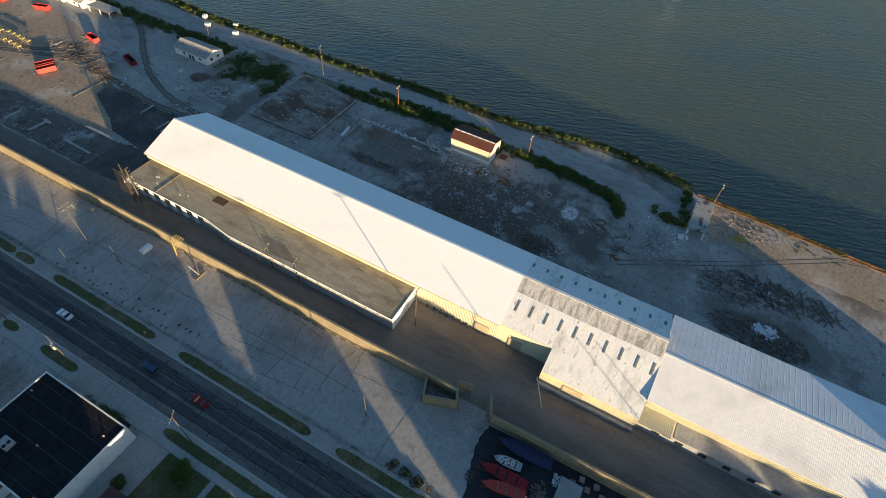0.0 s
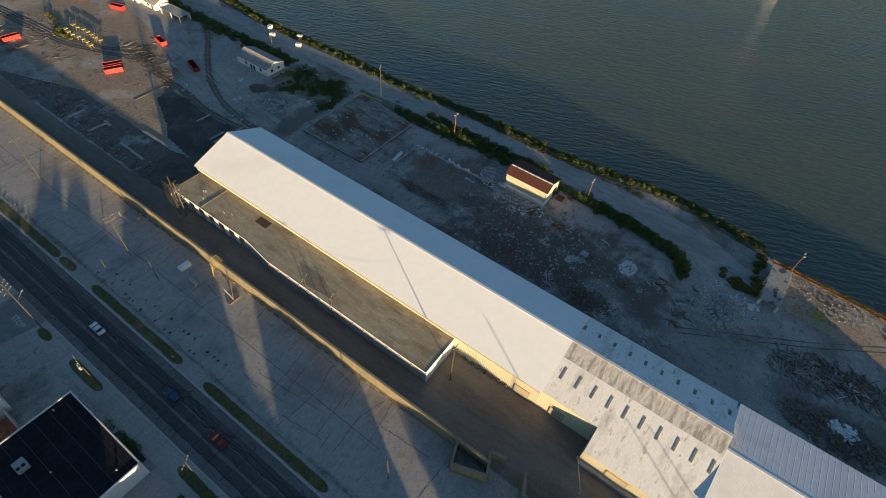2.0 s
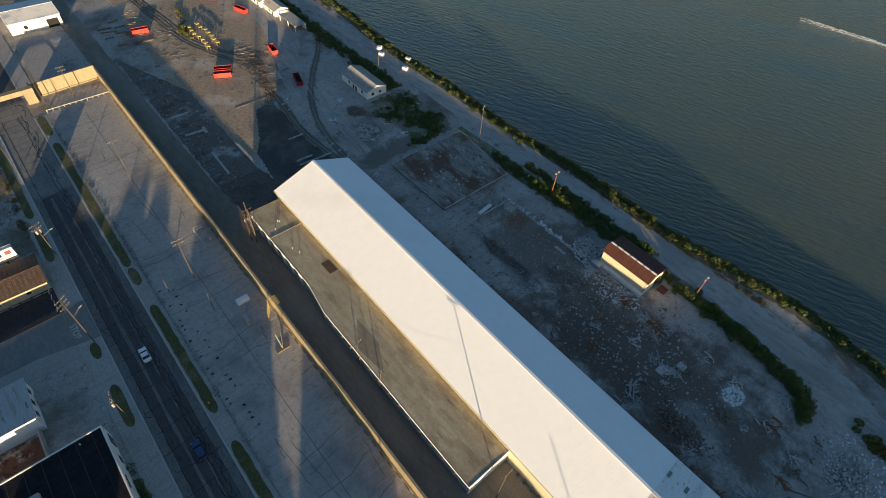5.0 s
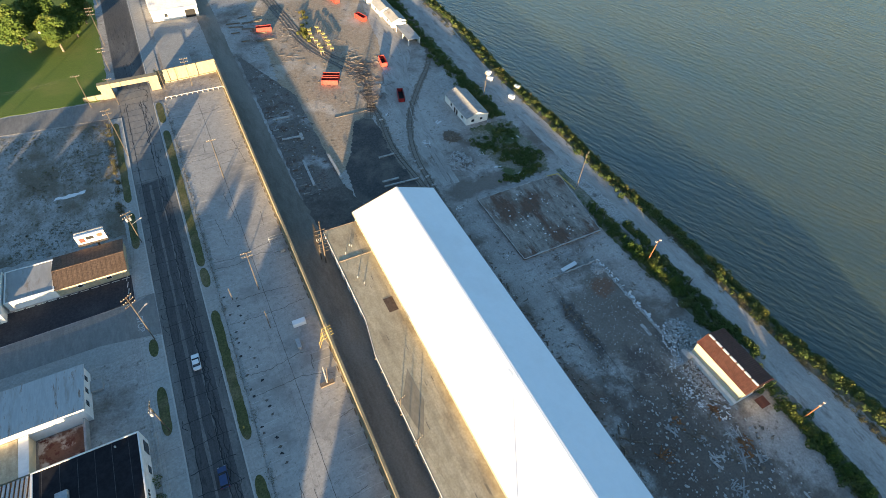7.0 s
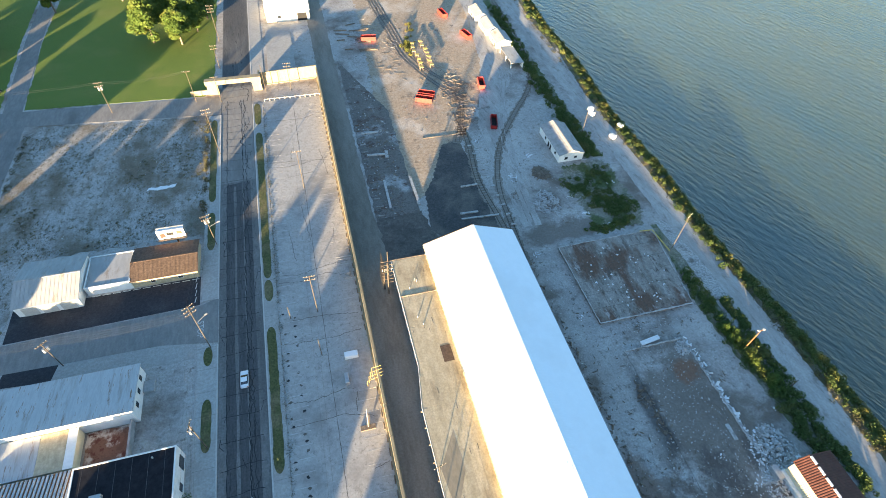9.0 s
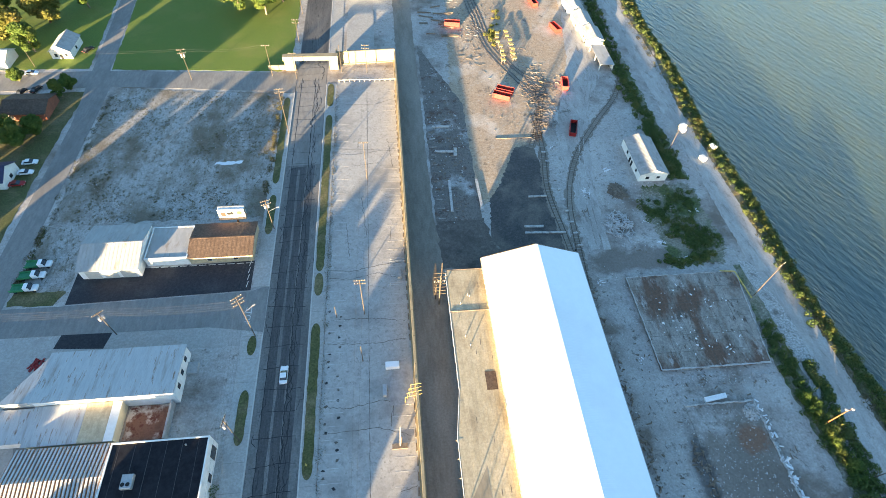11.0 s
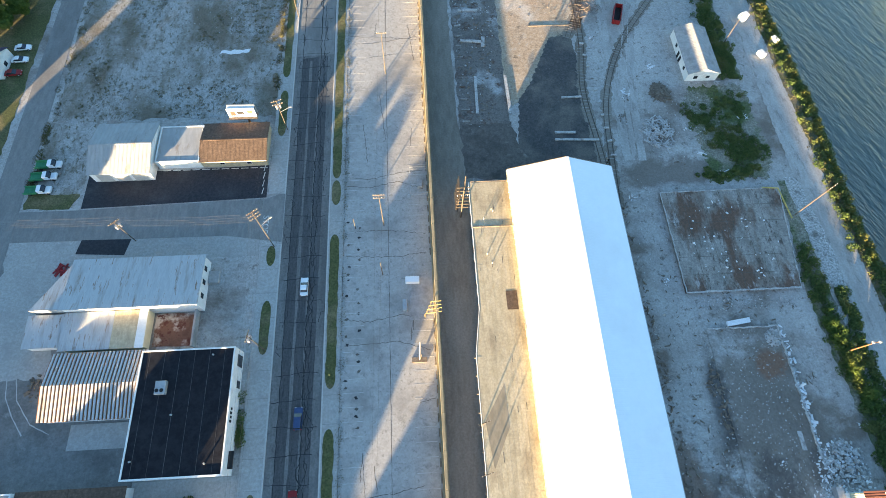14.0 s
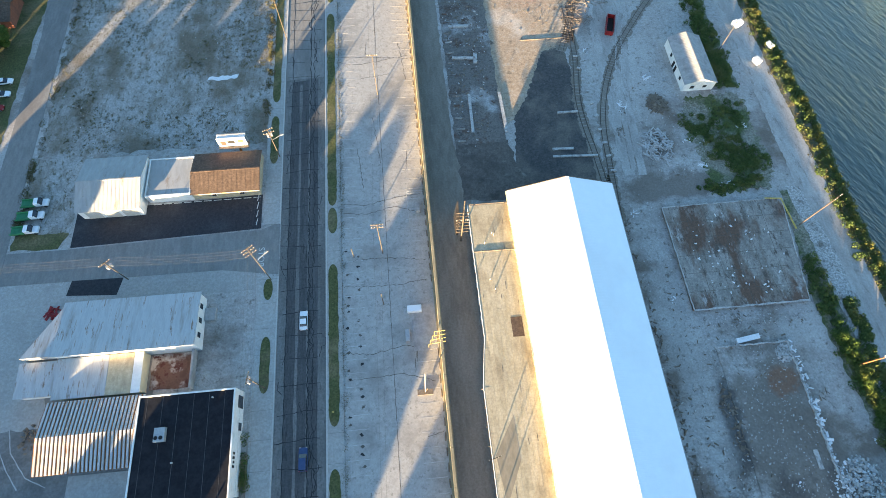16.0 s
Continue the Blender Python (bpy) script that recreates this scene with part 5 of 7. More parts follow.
gable_house("red_house", "small house with a dark red shingle roof", "house", -6.2, 0.2, 59, 70.2, 2.7, 3.5, "x", M_WHITEWALL, M_REDSHINGLE, 0.4, 1.2, 0.02, windows=[("e", 64, 1.0, 1.2, 1.2)])
# houses across the back street
gable_house("white_house", "small white cottage with a grey roof", "house", -77.5, -70.0, 256.5, 268.0, 3.4, 5.6, "y", M_WHITEWALL, M_GREYWALL, 0.4, 0.8, 0.02, windows=[("s", -75.6, 1.0, 1.0, 1.3), ("s", -71.8, 1.0, 1.0, 1.3), ("e", 262, 1.0, 1.1, 1.3)], doors=[("s", -73.7, 0, 1.0, 2.1)])
gable_house("brick_house", "low brick house with a brown roof", "house", -80, -66, 218.5, 229.5, 3.0, 4.8, "x", M_BRICK, M_BROWN, 0.5, 1.0, 0.02, windows=[("s", -77, 1.0, 1.4, 1.2), ("s", -70, 1.0, 1.4, 1.2)])
gable_house("white_house", "white house half hidden by trees", "house", -102, -91, 250, 259, 3.2, 5.2, "x", M_WHITEWALL, M_WHITEWALL, 0.4, 1.0, 0.02)
gable_house("blue_house", "house with a dark blue roof and white gable", "house", -76, -66, 185, 194, 3.2, 5.6, "x", M_WHITEWALL, M_TARP, 0.4, 1.0, 0.02, windows=[("e", 189.5, 1.0, 1.4, 1.2)])
gable_house("white_house", "pale house by the back street", "house", -78, -67, 166, 177, 3.2, 5.2, "y", M_WHITEWALL, M_GREYWALL, 0.4, 1.0, 0.02)
# hidden house between the north trees
gable_house("white_house", "pale house hidden between tall trees", "house", -9, 1, 309, 318, 3.4, 5.6, "x", M_WHITEWALL, M_GREYWALL, 0.4, 1.0, 0.02)
# white office beyond the gate, white cottages in the yard
gable_house("yard_office", "white yard building with a dark doorway", "building", 37, 57, 303, 322, 5.0, 6.4, "x", M_WHITEWALL, M_WHITEWALL, 0.4, 0.8, 0.03, doors=[("s", 53.5, 0, 4.5, 3.6)], windows=[("s", 43, 1.6, 1.4, 1.4)])
gable_house("yard_house", "long white cottage with a grey metal roof", "house", 132.6, 142.0, 177.5, 195.6, 3.2, 4.9, "y", M_WHITEWALL, M_GREYWALL, 0.3, 0.6, 0.03,
            windows=[("s", 135.3, 1.0, 1.2, 1.1), ("s", 139, 1.2, 1.1, 0.9), ("w", 181, 1.2, 1.0, 1.1), ("w", 190, 1.2, 1.0, 1.1)], doors=[("w", 185.2, 0, 1.1, 2.1), ("w", 187, 0, 1.1, 2.1)])
for y0, y1, x in ((286, 297, 135.0), (272, 283, 136.0), (259.5, 270, 137.0)):
    gable_house("site_cottage", "small white gabled cottage in the sun", "house", x, x + 7.2, y0, y1, 2.8, 4.2, "y", M_WHITEWALL, M_PALEROOF, 0.3, 0.7, 0.03, windows=[("w", (y0 + y1) / 2, 1.0, 1.2, 1.0)], doors=[("w", y0 + 2.2, 0, 1.0, 2.0)])
cp = thing("carport", "white open carport with a pale roof", "carport")
part("roof", mesh_of("roof", *ribbed((137.2, 241, 2.9), (0, 15, 0), (6.2, 0, -0.3), 0.6, 0.03, 0.12), M_PALEROOF), None, cp)
for x, y in ((137.5, 241.5), (143, 241.5), (137.5, 248), (143, 248), (137.5, 255.5), (143, 255.5)):
    part("post", one_box(x - 0.15, y - 0.15, 0, x + 0.15, y + 0.15, 2.72), M_WHITEWALL, cp)
part("back_wall", one_box(142.9, 241.8, 0, 143.1, 255.3, 2.5), M_WHITEWALL, cp)
# cream pump house with the rusty roof
pump = thing("pump_house", "cream metal pump house with a rusty red roof", "shed")
part("base_wall", one_box(138.2, 49.6, -0.2, 148.8, 65.3, 1.3), M_WHITEWALL, pump, "white block base")
for s in (((139.2, 49.8, 1.3), (0, 15.4, 0), (0, 0, 3.95)), ((148.7, 49.8, 1.3), (0, 15.4, 0), (0, 0, 3.95))):
    part("wall", mesh_of("wall", *ribbed(*s, 0.4, 0.05, 0.1), M_CREAM), None, pump)
for y in (49.8, 65.0):
    part("wall", gable_face(bmesh.new(), 139.2, 148.7, y, 0.2, 5.25, 5.25, 142.2, 7.3), M_CREAM, pump)
for dx, dz in ((-3.1, -2.05), (7.0, -2.15)):
    part("roof", mesh_of("roof", *ribbed((142.2, 49.3, 7.45), (0, 16.4, 0), (dx, 0, dz), 0.5, 0.07, 0.08), M_RUST), None, pump, "rusty red ribbed roof slope")
for k in range(7):
    part("ridge_vent", one_box(141.95, 49.6 + 2.32 * k, 7.42, 142.45, 51.4 + 2.32 * k, 7.62), M_ROOF_WORN, pump, "pale weathered ridge strip")
part("door", one_box(145, 49.52, 0, 147.4, 49.82, 3.0), M_DARK, pump)
part("fallen_sheet", one_box(144.6, 45.6, 0.04, 147.6, 48.2, 0.12), M_RUST, pump)
# concrete shelter on the quay
shl = thing("concrete_shelter", "small concrete shelter with a flat stained roof", "shelter")
part("roof", one_box(142.9, -25.3, 2.7, 159.8, -19.6, 3.0, 0.04), M_ROOFSTAIN, shl, "pale concrete roof with dark blotches")
for x in (143.5, 148.8, 154.0, 159.2):
    for y in (-24.9, -20.0):
        part("column", one_box(x - 0.3, y - 0.3, -0.1, x + 0.3, y + 0.3, 2.7, 0.03), M_WHITEWALL, shl)
part("back_wall", one_box(154.5, -25.1, 0, 159.5, -19.9, 2.68), M_GREYWALL, shl)
# billboard
bb = thing("billboard", "large white billboard on a steel post", "billboard")
part("panel", one_box(1.0, 166.3, 3.4, 8.4, 166.7, 6.6, 0.03), M_WHITE, bb, "white poster face with a dark smudge")
part("panel", one_box(1.0, 167.6, 3.4, 8.4, 168.0, 6.6, 0.03), M_GREYWALL, bb, "grey rear face")
part("top_deck", one_box(1.0, 166.72, 6.3, 8.4, 167.58, 6.45), M_WHITEWALL, bb)
part("catwalk", one_box(0.8, 165.6, 3.1, 8.6, 168.2, 3.3), M_TIMBER, bb)
part("post", rod(bmesh.new(), (5.4, 167.1, 0), (5.4, 167.1, 3.2), 0.3), M_RUSTMETAL, bb)
for x0, x1, z0, z1, m in ((1.7, 3.1, 4.0, 5.6, M_RED), (3.5, 5.4, 4.6, 5.7, M_DARK), (3.6, 6.6, 3.9, 4.3, M_GREYWALL), (6.3, 7.7, 4.7, 6.0, M_BRICK)):
    part("picture_mark", one_box(x0, 166.26, z0, x1, 166.298, z1), m, bb)


# ---- poles, lamps and cables ----
def utility_pole(x, y, h, arms=1, turn=0.0, transformer=False, label="tall wooden utility pole with crossarms", lean=(0, 0), lamp=False):
    t = thing("utility_pole", label, "utility pole", at=pose(x, y, 0, lean[0], lean[1], turn), group="utility poles")
    part("shaft", rod(bmesh.new(), (0, 0, -0.3), (0, 0, h), 0.135, 0.08, 10), M_WOODPOLE, t)
    for k in range(arms):
        z = h - 0.4 - 1.3 * k
        arm = part("crossarm", one_box(-1.4, -0.08, z, 1.4, 0.08, z + 0.16), M_WOODPOLE, t)
        for dx in (-1.25, -0.6, 0.6, 1.25):
            part("insulator", rod(bmesh.new(), (dx, 0, z + 0.16), (dx, 0, z + 0.42), 0.08, 0.05, 6), M_PORCELAIN, arm)
    if transformer:
        for a in (0.45, -0.45):
            part("transformer", rod(bmesh.new(), (a, 0.35, h - 3.4), (a, 0.35, h - 2.2), 0.3, 0.3, 12), M_STEEL, t, "grey transformer drum")
    if lamp:
        part("lamp_arm", rod(bmesh.new(), (0, 0, h * 0.62), (2.6, 0.3, h * 0.62 + 0.4), 0.05, 0.05, 6), M_STEEL, t)
        part("lamp_head", one_box(2.5, 0.1, h * 0.62 + 0.32, 3.2, 0.5, h * 0.62 + 0.5, 0.04), M_PORCELAIN, t)
    return t


POLES = [(43.4, 183.5, 15.5, 1, 0), (42.5, 132.9, 16.0, 2, 0), (16.0, 164.1, 12.3, 2, 20), (15.0, 128.3, 18.5, 3, 35), (16.7, 207.1, 18.5, 2, 10), (7.5, 242.0, 13.1, 1, 0), (15.8, 265.9, 10.0, 2, 0),
         (15.5, 289, 16, 3, 0), (15.4, 64.3, 14.5, 1, 30), (-82.4, 251.6, 7, 0, 0), (40.0, 34.5, 11.2, 0, 0), (43.7, 243.0, 12, 2, 0), (16.8, 240.0, 11, 1, 0), (33.8, 244.1, 11.5, 0, 0),
         # the three at x 42, y below -30 are unseen, added for their roof shadows
         (63.1, 82.6, 9.6, 1, 15), (63.0, 73.0, 9.2, 1, 15), (67.4, 37.4, 16.0, 1, 0), (42, -38, 17, 1, 60), (42, -73, 16, 1, 60), (42, -80, 16.5, 1, 60), (15.8, 330, 15, 2, 0)]
for x, y, hh, n, tr in POLES:
    utility_pole(x, y, hh, n, tr, transformer=(n == 2 and x < 20 and y < 200), lamp=(x == 15.0 or x == 16.0))
utility_pole(14.8, 102.1, 13.0, 1, 80, True, "wooden utility pole carrying two grey transformers")
utility_pole(-19.4, 131.4, 10.5, 1, 40, True, "wooden utility pole carrying transformers beside the side street")
utility_pole(-22.3, 240.6, 12.8, 2, 10, True, "wooden utility pole with transformers by the cross street")
utility_pole(42.1, 119.4, 8.0, 0, 0, False, "plain dark bare pole in the parking lot")
utility_pole(35.3, 132.4, 5.4, 0, 0, False, "short bare pole in the parking lot")
utility_pole(50.5, 98.3, 8.6, 0, 0, False, "leaning pale bare pole near the floodwall", (6, 3))
# transformer rack at the lean-to's north end
rk = thing("transformer_rack", "tall timber rack of poles with many crossarms", "utility pole")
for x, y, hh in ((62.4, 134.6, 13.5), (63.2, 138.8, 13.0), (61.6, 136.4, 11)):
    part("shaft", rod(bmesh.new(), (x, y, -0.3), (x, y, hh), 0.2, 0.15, 8), M_WOODPOLE, rk)
for k in range(7):
    z = 4.5 + 1.25 * k
    part("crossarm", one_box(60.8 + 0.1 * k, 134.4, z, 61.05 + 0.1 * k, 139.4, z + 0.2), M_WOODPOLE, rk)
    part("crossarm", one_box(60.9, 134.6 + 0.2 * k, z + 0.5, 64.0, 134.8 + 0.2 * k, z + 0.68), M_WOODPOLE, rk)
for k in range(6):
    part("insulator", rod(bmesh.new(), (61.2 + 0.5 * k, 136, 8.5), (61.2 + 0.5 * k, 136, 9.3), 0.14, 0.1, 6), M_PORCELAIN, rk)


def flood_lamp(x, y, h, lean=(0, 0), label="rusty lamp post with two floodlights", turn=0):
    t = thing("lamp_post", label, "lamp post", at=pose(x, y, 0, lean[0], lean[1], turn), group="lamp posts on the river yard")
    part("shaft", rod(bmesh.new(), (0, 0, -0.3), (0, 0, h), 0.16, 0.11, 8), M_RUSTMETAL, t)
    part("crossarm", one_box(-0.9, -0.06, h - 0.15, 0.9, 0.06, h), M_RUSTMETAL, t)
    for s in (-0.8, 0.8):
        part("floodlight", one_box(s - 0.28, -0.25, h - 0.02, s + 0.28, 0.25, h + 0.34, 0.06), M_PORCELAIN, t, "pale floodlight head")
    return t


for x, y, hh in ((150.4, 94.7, 9.7), (151.6, 39.5, 8.3), (163.6, -25.5, 7.5)):
    flood_lamp(x, y, hh)
utility_pole(151.2, 131.5, 14.5, 1, 30, False, "tall pale bare pole on the river bank")
utility_pole(155.2, 82.3, 4.2, 0, 0, False, "short stub pole on the bank")
bp = utility_pole(149.0, 192.3, 11.0, 1, 20, False, "pale pole with a square white box at its top")
part("box", one_box(0.2, -0.8, 9.6, 1.9, 0.8, 10.9, 0.06), M_WHITEWALL, bp, "white square box")


def cable(points, sag, radius=0.03, name="cable", label="thin overhead power line"):
    cu = bpy.data.curves.new(name, "CURVE")
    cu.dimensions, cu.bevel_depth, cu.bevel_resolution = "3D", radius, 0
    for a, b in zip(points, points[1:]):
        sp = cu.splines.new("POLY")
        sp.points.add(10)
        for i in range(11):
            k = i / 10
            p = Vector(a).lerp(Vector(b), k)
            sp.points[i].co = (p.x, p.y, p.z - sag * 4 * k * (1 - k), 1)
    cu.materials.append(M_WIRE)
    return tagged(new(name, cu), label, "cable", "overhead cables")


W_LINE = [(15.4, 64.3, 14.4), (14.8, 102.1, 12.9), (15.0, 128.3, 16.2), (16.0, 164.1, 12.2), (16.7, 207.1, 16.4), (16.8, 240, 10.9), (15.8, 265.9, 9.9), (15.5, 289, 15.2), (15.8, 330, 14.6)]
for off in (-1.2, -0.5, 0.5, 1.2):
    cable([(x + off, y, z) for x, y, z in W_LINE], 0.8, 0.012)
for off in (-0.6, 0.0, 0.6, 1.3):
    cable([(-70, 133 + off, 10), (-19.4, 131.4 + off, 10.2), (15.0, 128.3 + off, 15)], 1.0, 0.012)
for off in (-0.6, 0.6):
    cable([(-82.4, 251.6 + off, 7), (-22.3, 240.6 + off, 12.5), (7.5, 242 + off, 13)], 1.2, 0.012)
for off in (-0.8, 0.8):
    cable([(40 + off * 0.3, 34.5, 11), (42.5 + off, 132.9, 15.7), (43.4 + off, 183.5, 15.2), (43.7 + off, 243, 11.8)], 1.5, 0.012)
cable([(42.5, 132.9, 13), (61.6, 136.4, 10)], 1.2, 0.012)
cable([(63.1, 82.6, 9.2), (63.0, 73.0, 8.8), (67.4, 37.4, 13.1)], 0.6, 0.012)


# ---- vehicles ----
def car(name, label, x, y, turn, paint, length=4.7, width=1.82, height=1.45, van=False):
    t = thing(name, label, "car", at=pose(x, y, 0.05, 0, 0, turn))
    L, W = length / 2, width / 2
    prof = [(-L, 0.35), (-L + 0.05, 0.85), (-L + 1.0, 0.95), (L - 1.2, 0.88), (L - 0.1, 0.7), (L, 0.35)]
    bm = bmesh.new()
    a = [bm.verts.new((px, -W, z)) for px, z in prof]
    b = [bm.verts.new((px, W, z)) for px, z in prof]
    bm.faces.new(a), bm.faces.new(b)
    for i in range(6):
        bm.faces.new((a[i], b[i], b[(i + 1) % 6], a[(i + 1) % 6]))
    bmesh.ops.bevel(bm, geom=list(bm.edges), offset=0.08, segments=2, affect="EDGES")
    part("body", bm, paint, t)
    r0, r1 = (-L + 0.15, -L + 0.35) if van else (-L + 0.75, -L + 1.3)
    cab = [(r0, 0.9), (r1, height - 0.06), (L - 2.3, height - 0.04), (L - 1.35, 0.88)]
    bm = bmesh.new()
    a = [bm.verts.new((px, -W * (0.93 if z < 1 else 0.78), z)) for px, z in cab]
    b = [bm.verts.new((px, W * (0.93 if z < 1 else 0.78), z)) for px, z in cab]
    bm.faces.new(a), bm.faces.new(b)
    for i in range(4):
        bm.faces.new((a[i], b[i], b[(i + 1) % 4], a[(i + 1) % 4]))
    part("cabin_glass", bm, M_GLASS, t, "dark tinted windows")
    part("roof", one_box(r1 - 0.05, -W * 0.79, height - 0.07, L - 2.2, W * 0.79, height + 0.01, 0.03), paint, t)
    for px in (-L + 0.85, L - 0.85):
        for s in (-1, 1):
            w = part("wheel", rod(bmesh.new(), (px, s * (W - 0.2), 0.33), (px, s * (W + 0.02), 0.33), 0.33, 0.33, 14), M_BLACK, t)
            part("rim", rod(bmesh.new(), (px, s * (W - 0.05), 0.33), (px, s * (W + 0.03), 0.33), 0.19, 0.19, 10), M_STEEL, w)
    for s in (-1, 1):
        part("headlight", one_box(L - 0.14, s * W * 0.75 - 0.18, 0.58, L + 0.01, s * W * 0.75 + 0.18, 0.72, 0.02), M_PORCELAIN, t)
        part("tail_light", one_box(-L - 0.01, s * W * 0.78 - 0.16, 0.66, -L + 0.1, s * W * 0.78 + 0.16, 0.8, 0.02), M_RED, t)
    return t


car("car", "white sedan driving on the street", 23.2, 117.0, 90, M_WHITE)
car("car", "blue estate car driving on the street", 23.5, 86.5, 90, M_BLUE, 4.8, 1.85, 1.6, True)
car("car", "dark red car driving on the street", 23.2, 70.0, 90, M_DARKRED)
for x, y, m, l, tr in ((-63.6, 196.5, M_WHITE, "white car parked by the house", 5), (-63.2, 191.8, M_WHITE, "white estate car parked by the house", 3), (-63.8, 186.8, M_DARKRED, "red car parked by the house", 5),
                       (-81.4, 246.6, M_WHITE, "white car parked at the kerb", 3), (-76.0, 236.0, M_BLACK, "black car in a driveway", 70), (-80.5, 234.5, M_BLACK, "dark car in a driveway", 75), (-66.0, 262, M_BLACK, "dark pickup beside the cottage", 60), (-95, 246.3, M_WHITE, "white car at the kerb", 3)):
    car("car", l, x, y, tr, m)


def flatbed(x, y, turn):
    t = thing("work_truck", "white cab work truck with a green bed", "truck", at=pose(x, y, 0.06, 0, 0, turn), group="parked work trucks")
    part("chassis", one_box(-3.2, -0.8, 0.5, 2.8, 0.8, 0.8), M_BLACK, t)
    part("bed", one_box(-3.3, -1.1, 0.8, 0.0, 1.1, 1.1, 0.04), M_GREEN, t, "green flat bed")
    for s in (-1.06, 1.06):
        part("bed_side", one_box(-3.3, s - 0.06, 1.1, 0.0, s + 0.06, 1.6, 0.02), M_GREEN, t)
    part("cab", one_box(0.1, -0.98, 0.6, 1.8, 0.98, 2.05, 0.15), M_WHITE, t, "white cab")
    part("hood", one_box(1.78, -0.95, 0.55, 3.3, 0.95, 1.25, 0.12), M_WHITE, t)
    part("windscreen", one_box(1.25, -0.9, 1.25, 2.0, 0.9, 2.09, 0.03), M_GLASS, t)
    for px in (-2.2, 2.4):
        for s in (-0.9, 0.9):
            part("wheel", rod(bmesh.new(), (px, s - 0.12, 0.4), (px, s + 0.12, 0.4), 0.4, 0.4, 14), M_BLACK, t)
    return t


tr1 = flatbed(-45.6, 154.4, 2)
copy_thing(tr1, pose(-46.0, 150.7, 0.06, 0, 0, 3))
copy_thing(tr1, pose(-46.4, 146.6, 0.06, 0, 0, 2))


def skip(x, y, turn, paint, L=6.6, W=2.4, H=2.0, label="open red steel waste container"):
    t = thing("waste_container", label, "container", at=pose(x, y, 0.06, 0, 0, turn), group="waste containers in the yard")
    part("floor_plate", one_box(-L / 2, -W / 2, 0.15, L / 2, W / 2, 0.3), M_BLACK, t)
    for s in (-1, 1):
        part("side", one_box(-L / 2, s * W / 2 - 0.06, 0.15, L / 2, s * W / 2 + 0.06, H), paint, t)
        for k in range(8):
            px = -L / 2 + 0.3 + k * (L - 0.6) / 7
            part("rib", one_box(px - 0.06, s * (W / 2 + 0.06) - 0.06, 0.2, px + 0.06, s * (W / 2 + 0.06) + 0.06, H - 0.1), paint, t)
        part("end", one_box(s * L / 2 - 0.06, -W / 2 + 0.062, 0.15, s * L / 2 + 0.06, W / 2 - 0.062, H), paint, t)
        part("rail", one_box(-L / 2 - 0.1, s * W / 2 - 0.1, H, L / 2 + 0.1, s * W / 2 + 0.1, H + 0.12), paint, t)
        part("skid", one_box(-L / 2, s * 0.7 - 0.08, 0.0, L / 2, s * 0.7 + 0.08, 0.16), M_BLACK, t)
    return t


c1 = skip(94.4, 224.6, -24, M_RED)
copy_thing(c1, pose(96.2, 228.0, 0.06, 0, 0, -24))
copy_thing(c1, pose(120.6, 231.4, 0.06, 0, 0, 80))
copy_thing(c1, pose(126.4, 273.0, 0.06, 0, 0, 108))
copy_thing(c1, pose(81.0, 277.6, 0.06, 0, 0, -8))
copy_thing(c1, pose(121, 296, 0.06, 0, 0, 100))
skip(117.2, 204.6, 73, M_DARKRED, 7.4, 2.3, 1.7, "dark red open steel container")

# boat out on the river
boat = thing("motor_boat", "white motor boat running on the river", "boat", at=pose(411, 31.6, -7.75, 0, 0, -77))
bm = bmesh.new()
ring = [(-4, -1.3), (1.5, -1.4), (4.5, 0), (1.5, 1.4), (-4, 1.3)]
a = [bm.verts.new((x * 0.9, y * 0.75, -0.3)) for x, y in ring]
b = [bm.verts.new((x, y, 1.0)) for x, y in ring]
bm.faces.new(a), bm.faces.new(b)
for i in range(5):
    bm.faces.new((a[i], b[i], b[(i + 1) % 5], a[(i + 1) % 5]))
part("hull", bm, M_WHITE, boat)
part("cabin", one_box(-1.2, -0.9, 1.0, 1.4, 0.9, 1.5, 0.12), M_WHITE, boat)
part("windscreen", one_box(1.3, -0.8, 1.05, 1.6, 0.8, 1.4, 0.05), M_GLASS, boat)
part("motor", one_box(-4.5, -0.4, 0.2, -3.95, 0.4, 1.5, 0.08), M_BLACK, boat)
g = random.Random(12)
pieces = []
for k in range(620):
    d = g.random() ** 0.9 * 78
    w = 0.8 + d * 0.035
    x, y = -4 - d, g.choice((-1, 0.2, 1)) * w * 0.6 + g.gauss(0, 0.35)
    s = g.uniform(0.25, 1.0) * (1 - d / 90)
    p = [(x, y - s * 0.4), (x + s * 1.6, y + g.uniform(-0.2, 0.2)), (x + s * 3.4, y + s * 0.3)]
    pieces.append(strip(p, s * 0.8, 0.53, 0.06 + 0.04 * s))
part("wake", mesh_of("wake", *joined(pieces), M_TRASH), None, boat, "white foam wake")["kind"] = "stuff"


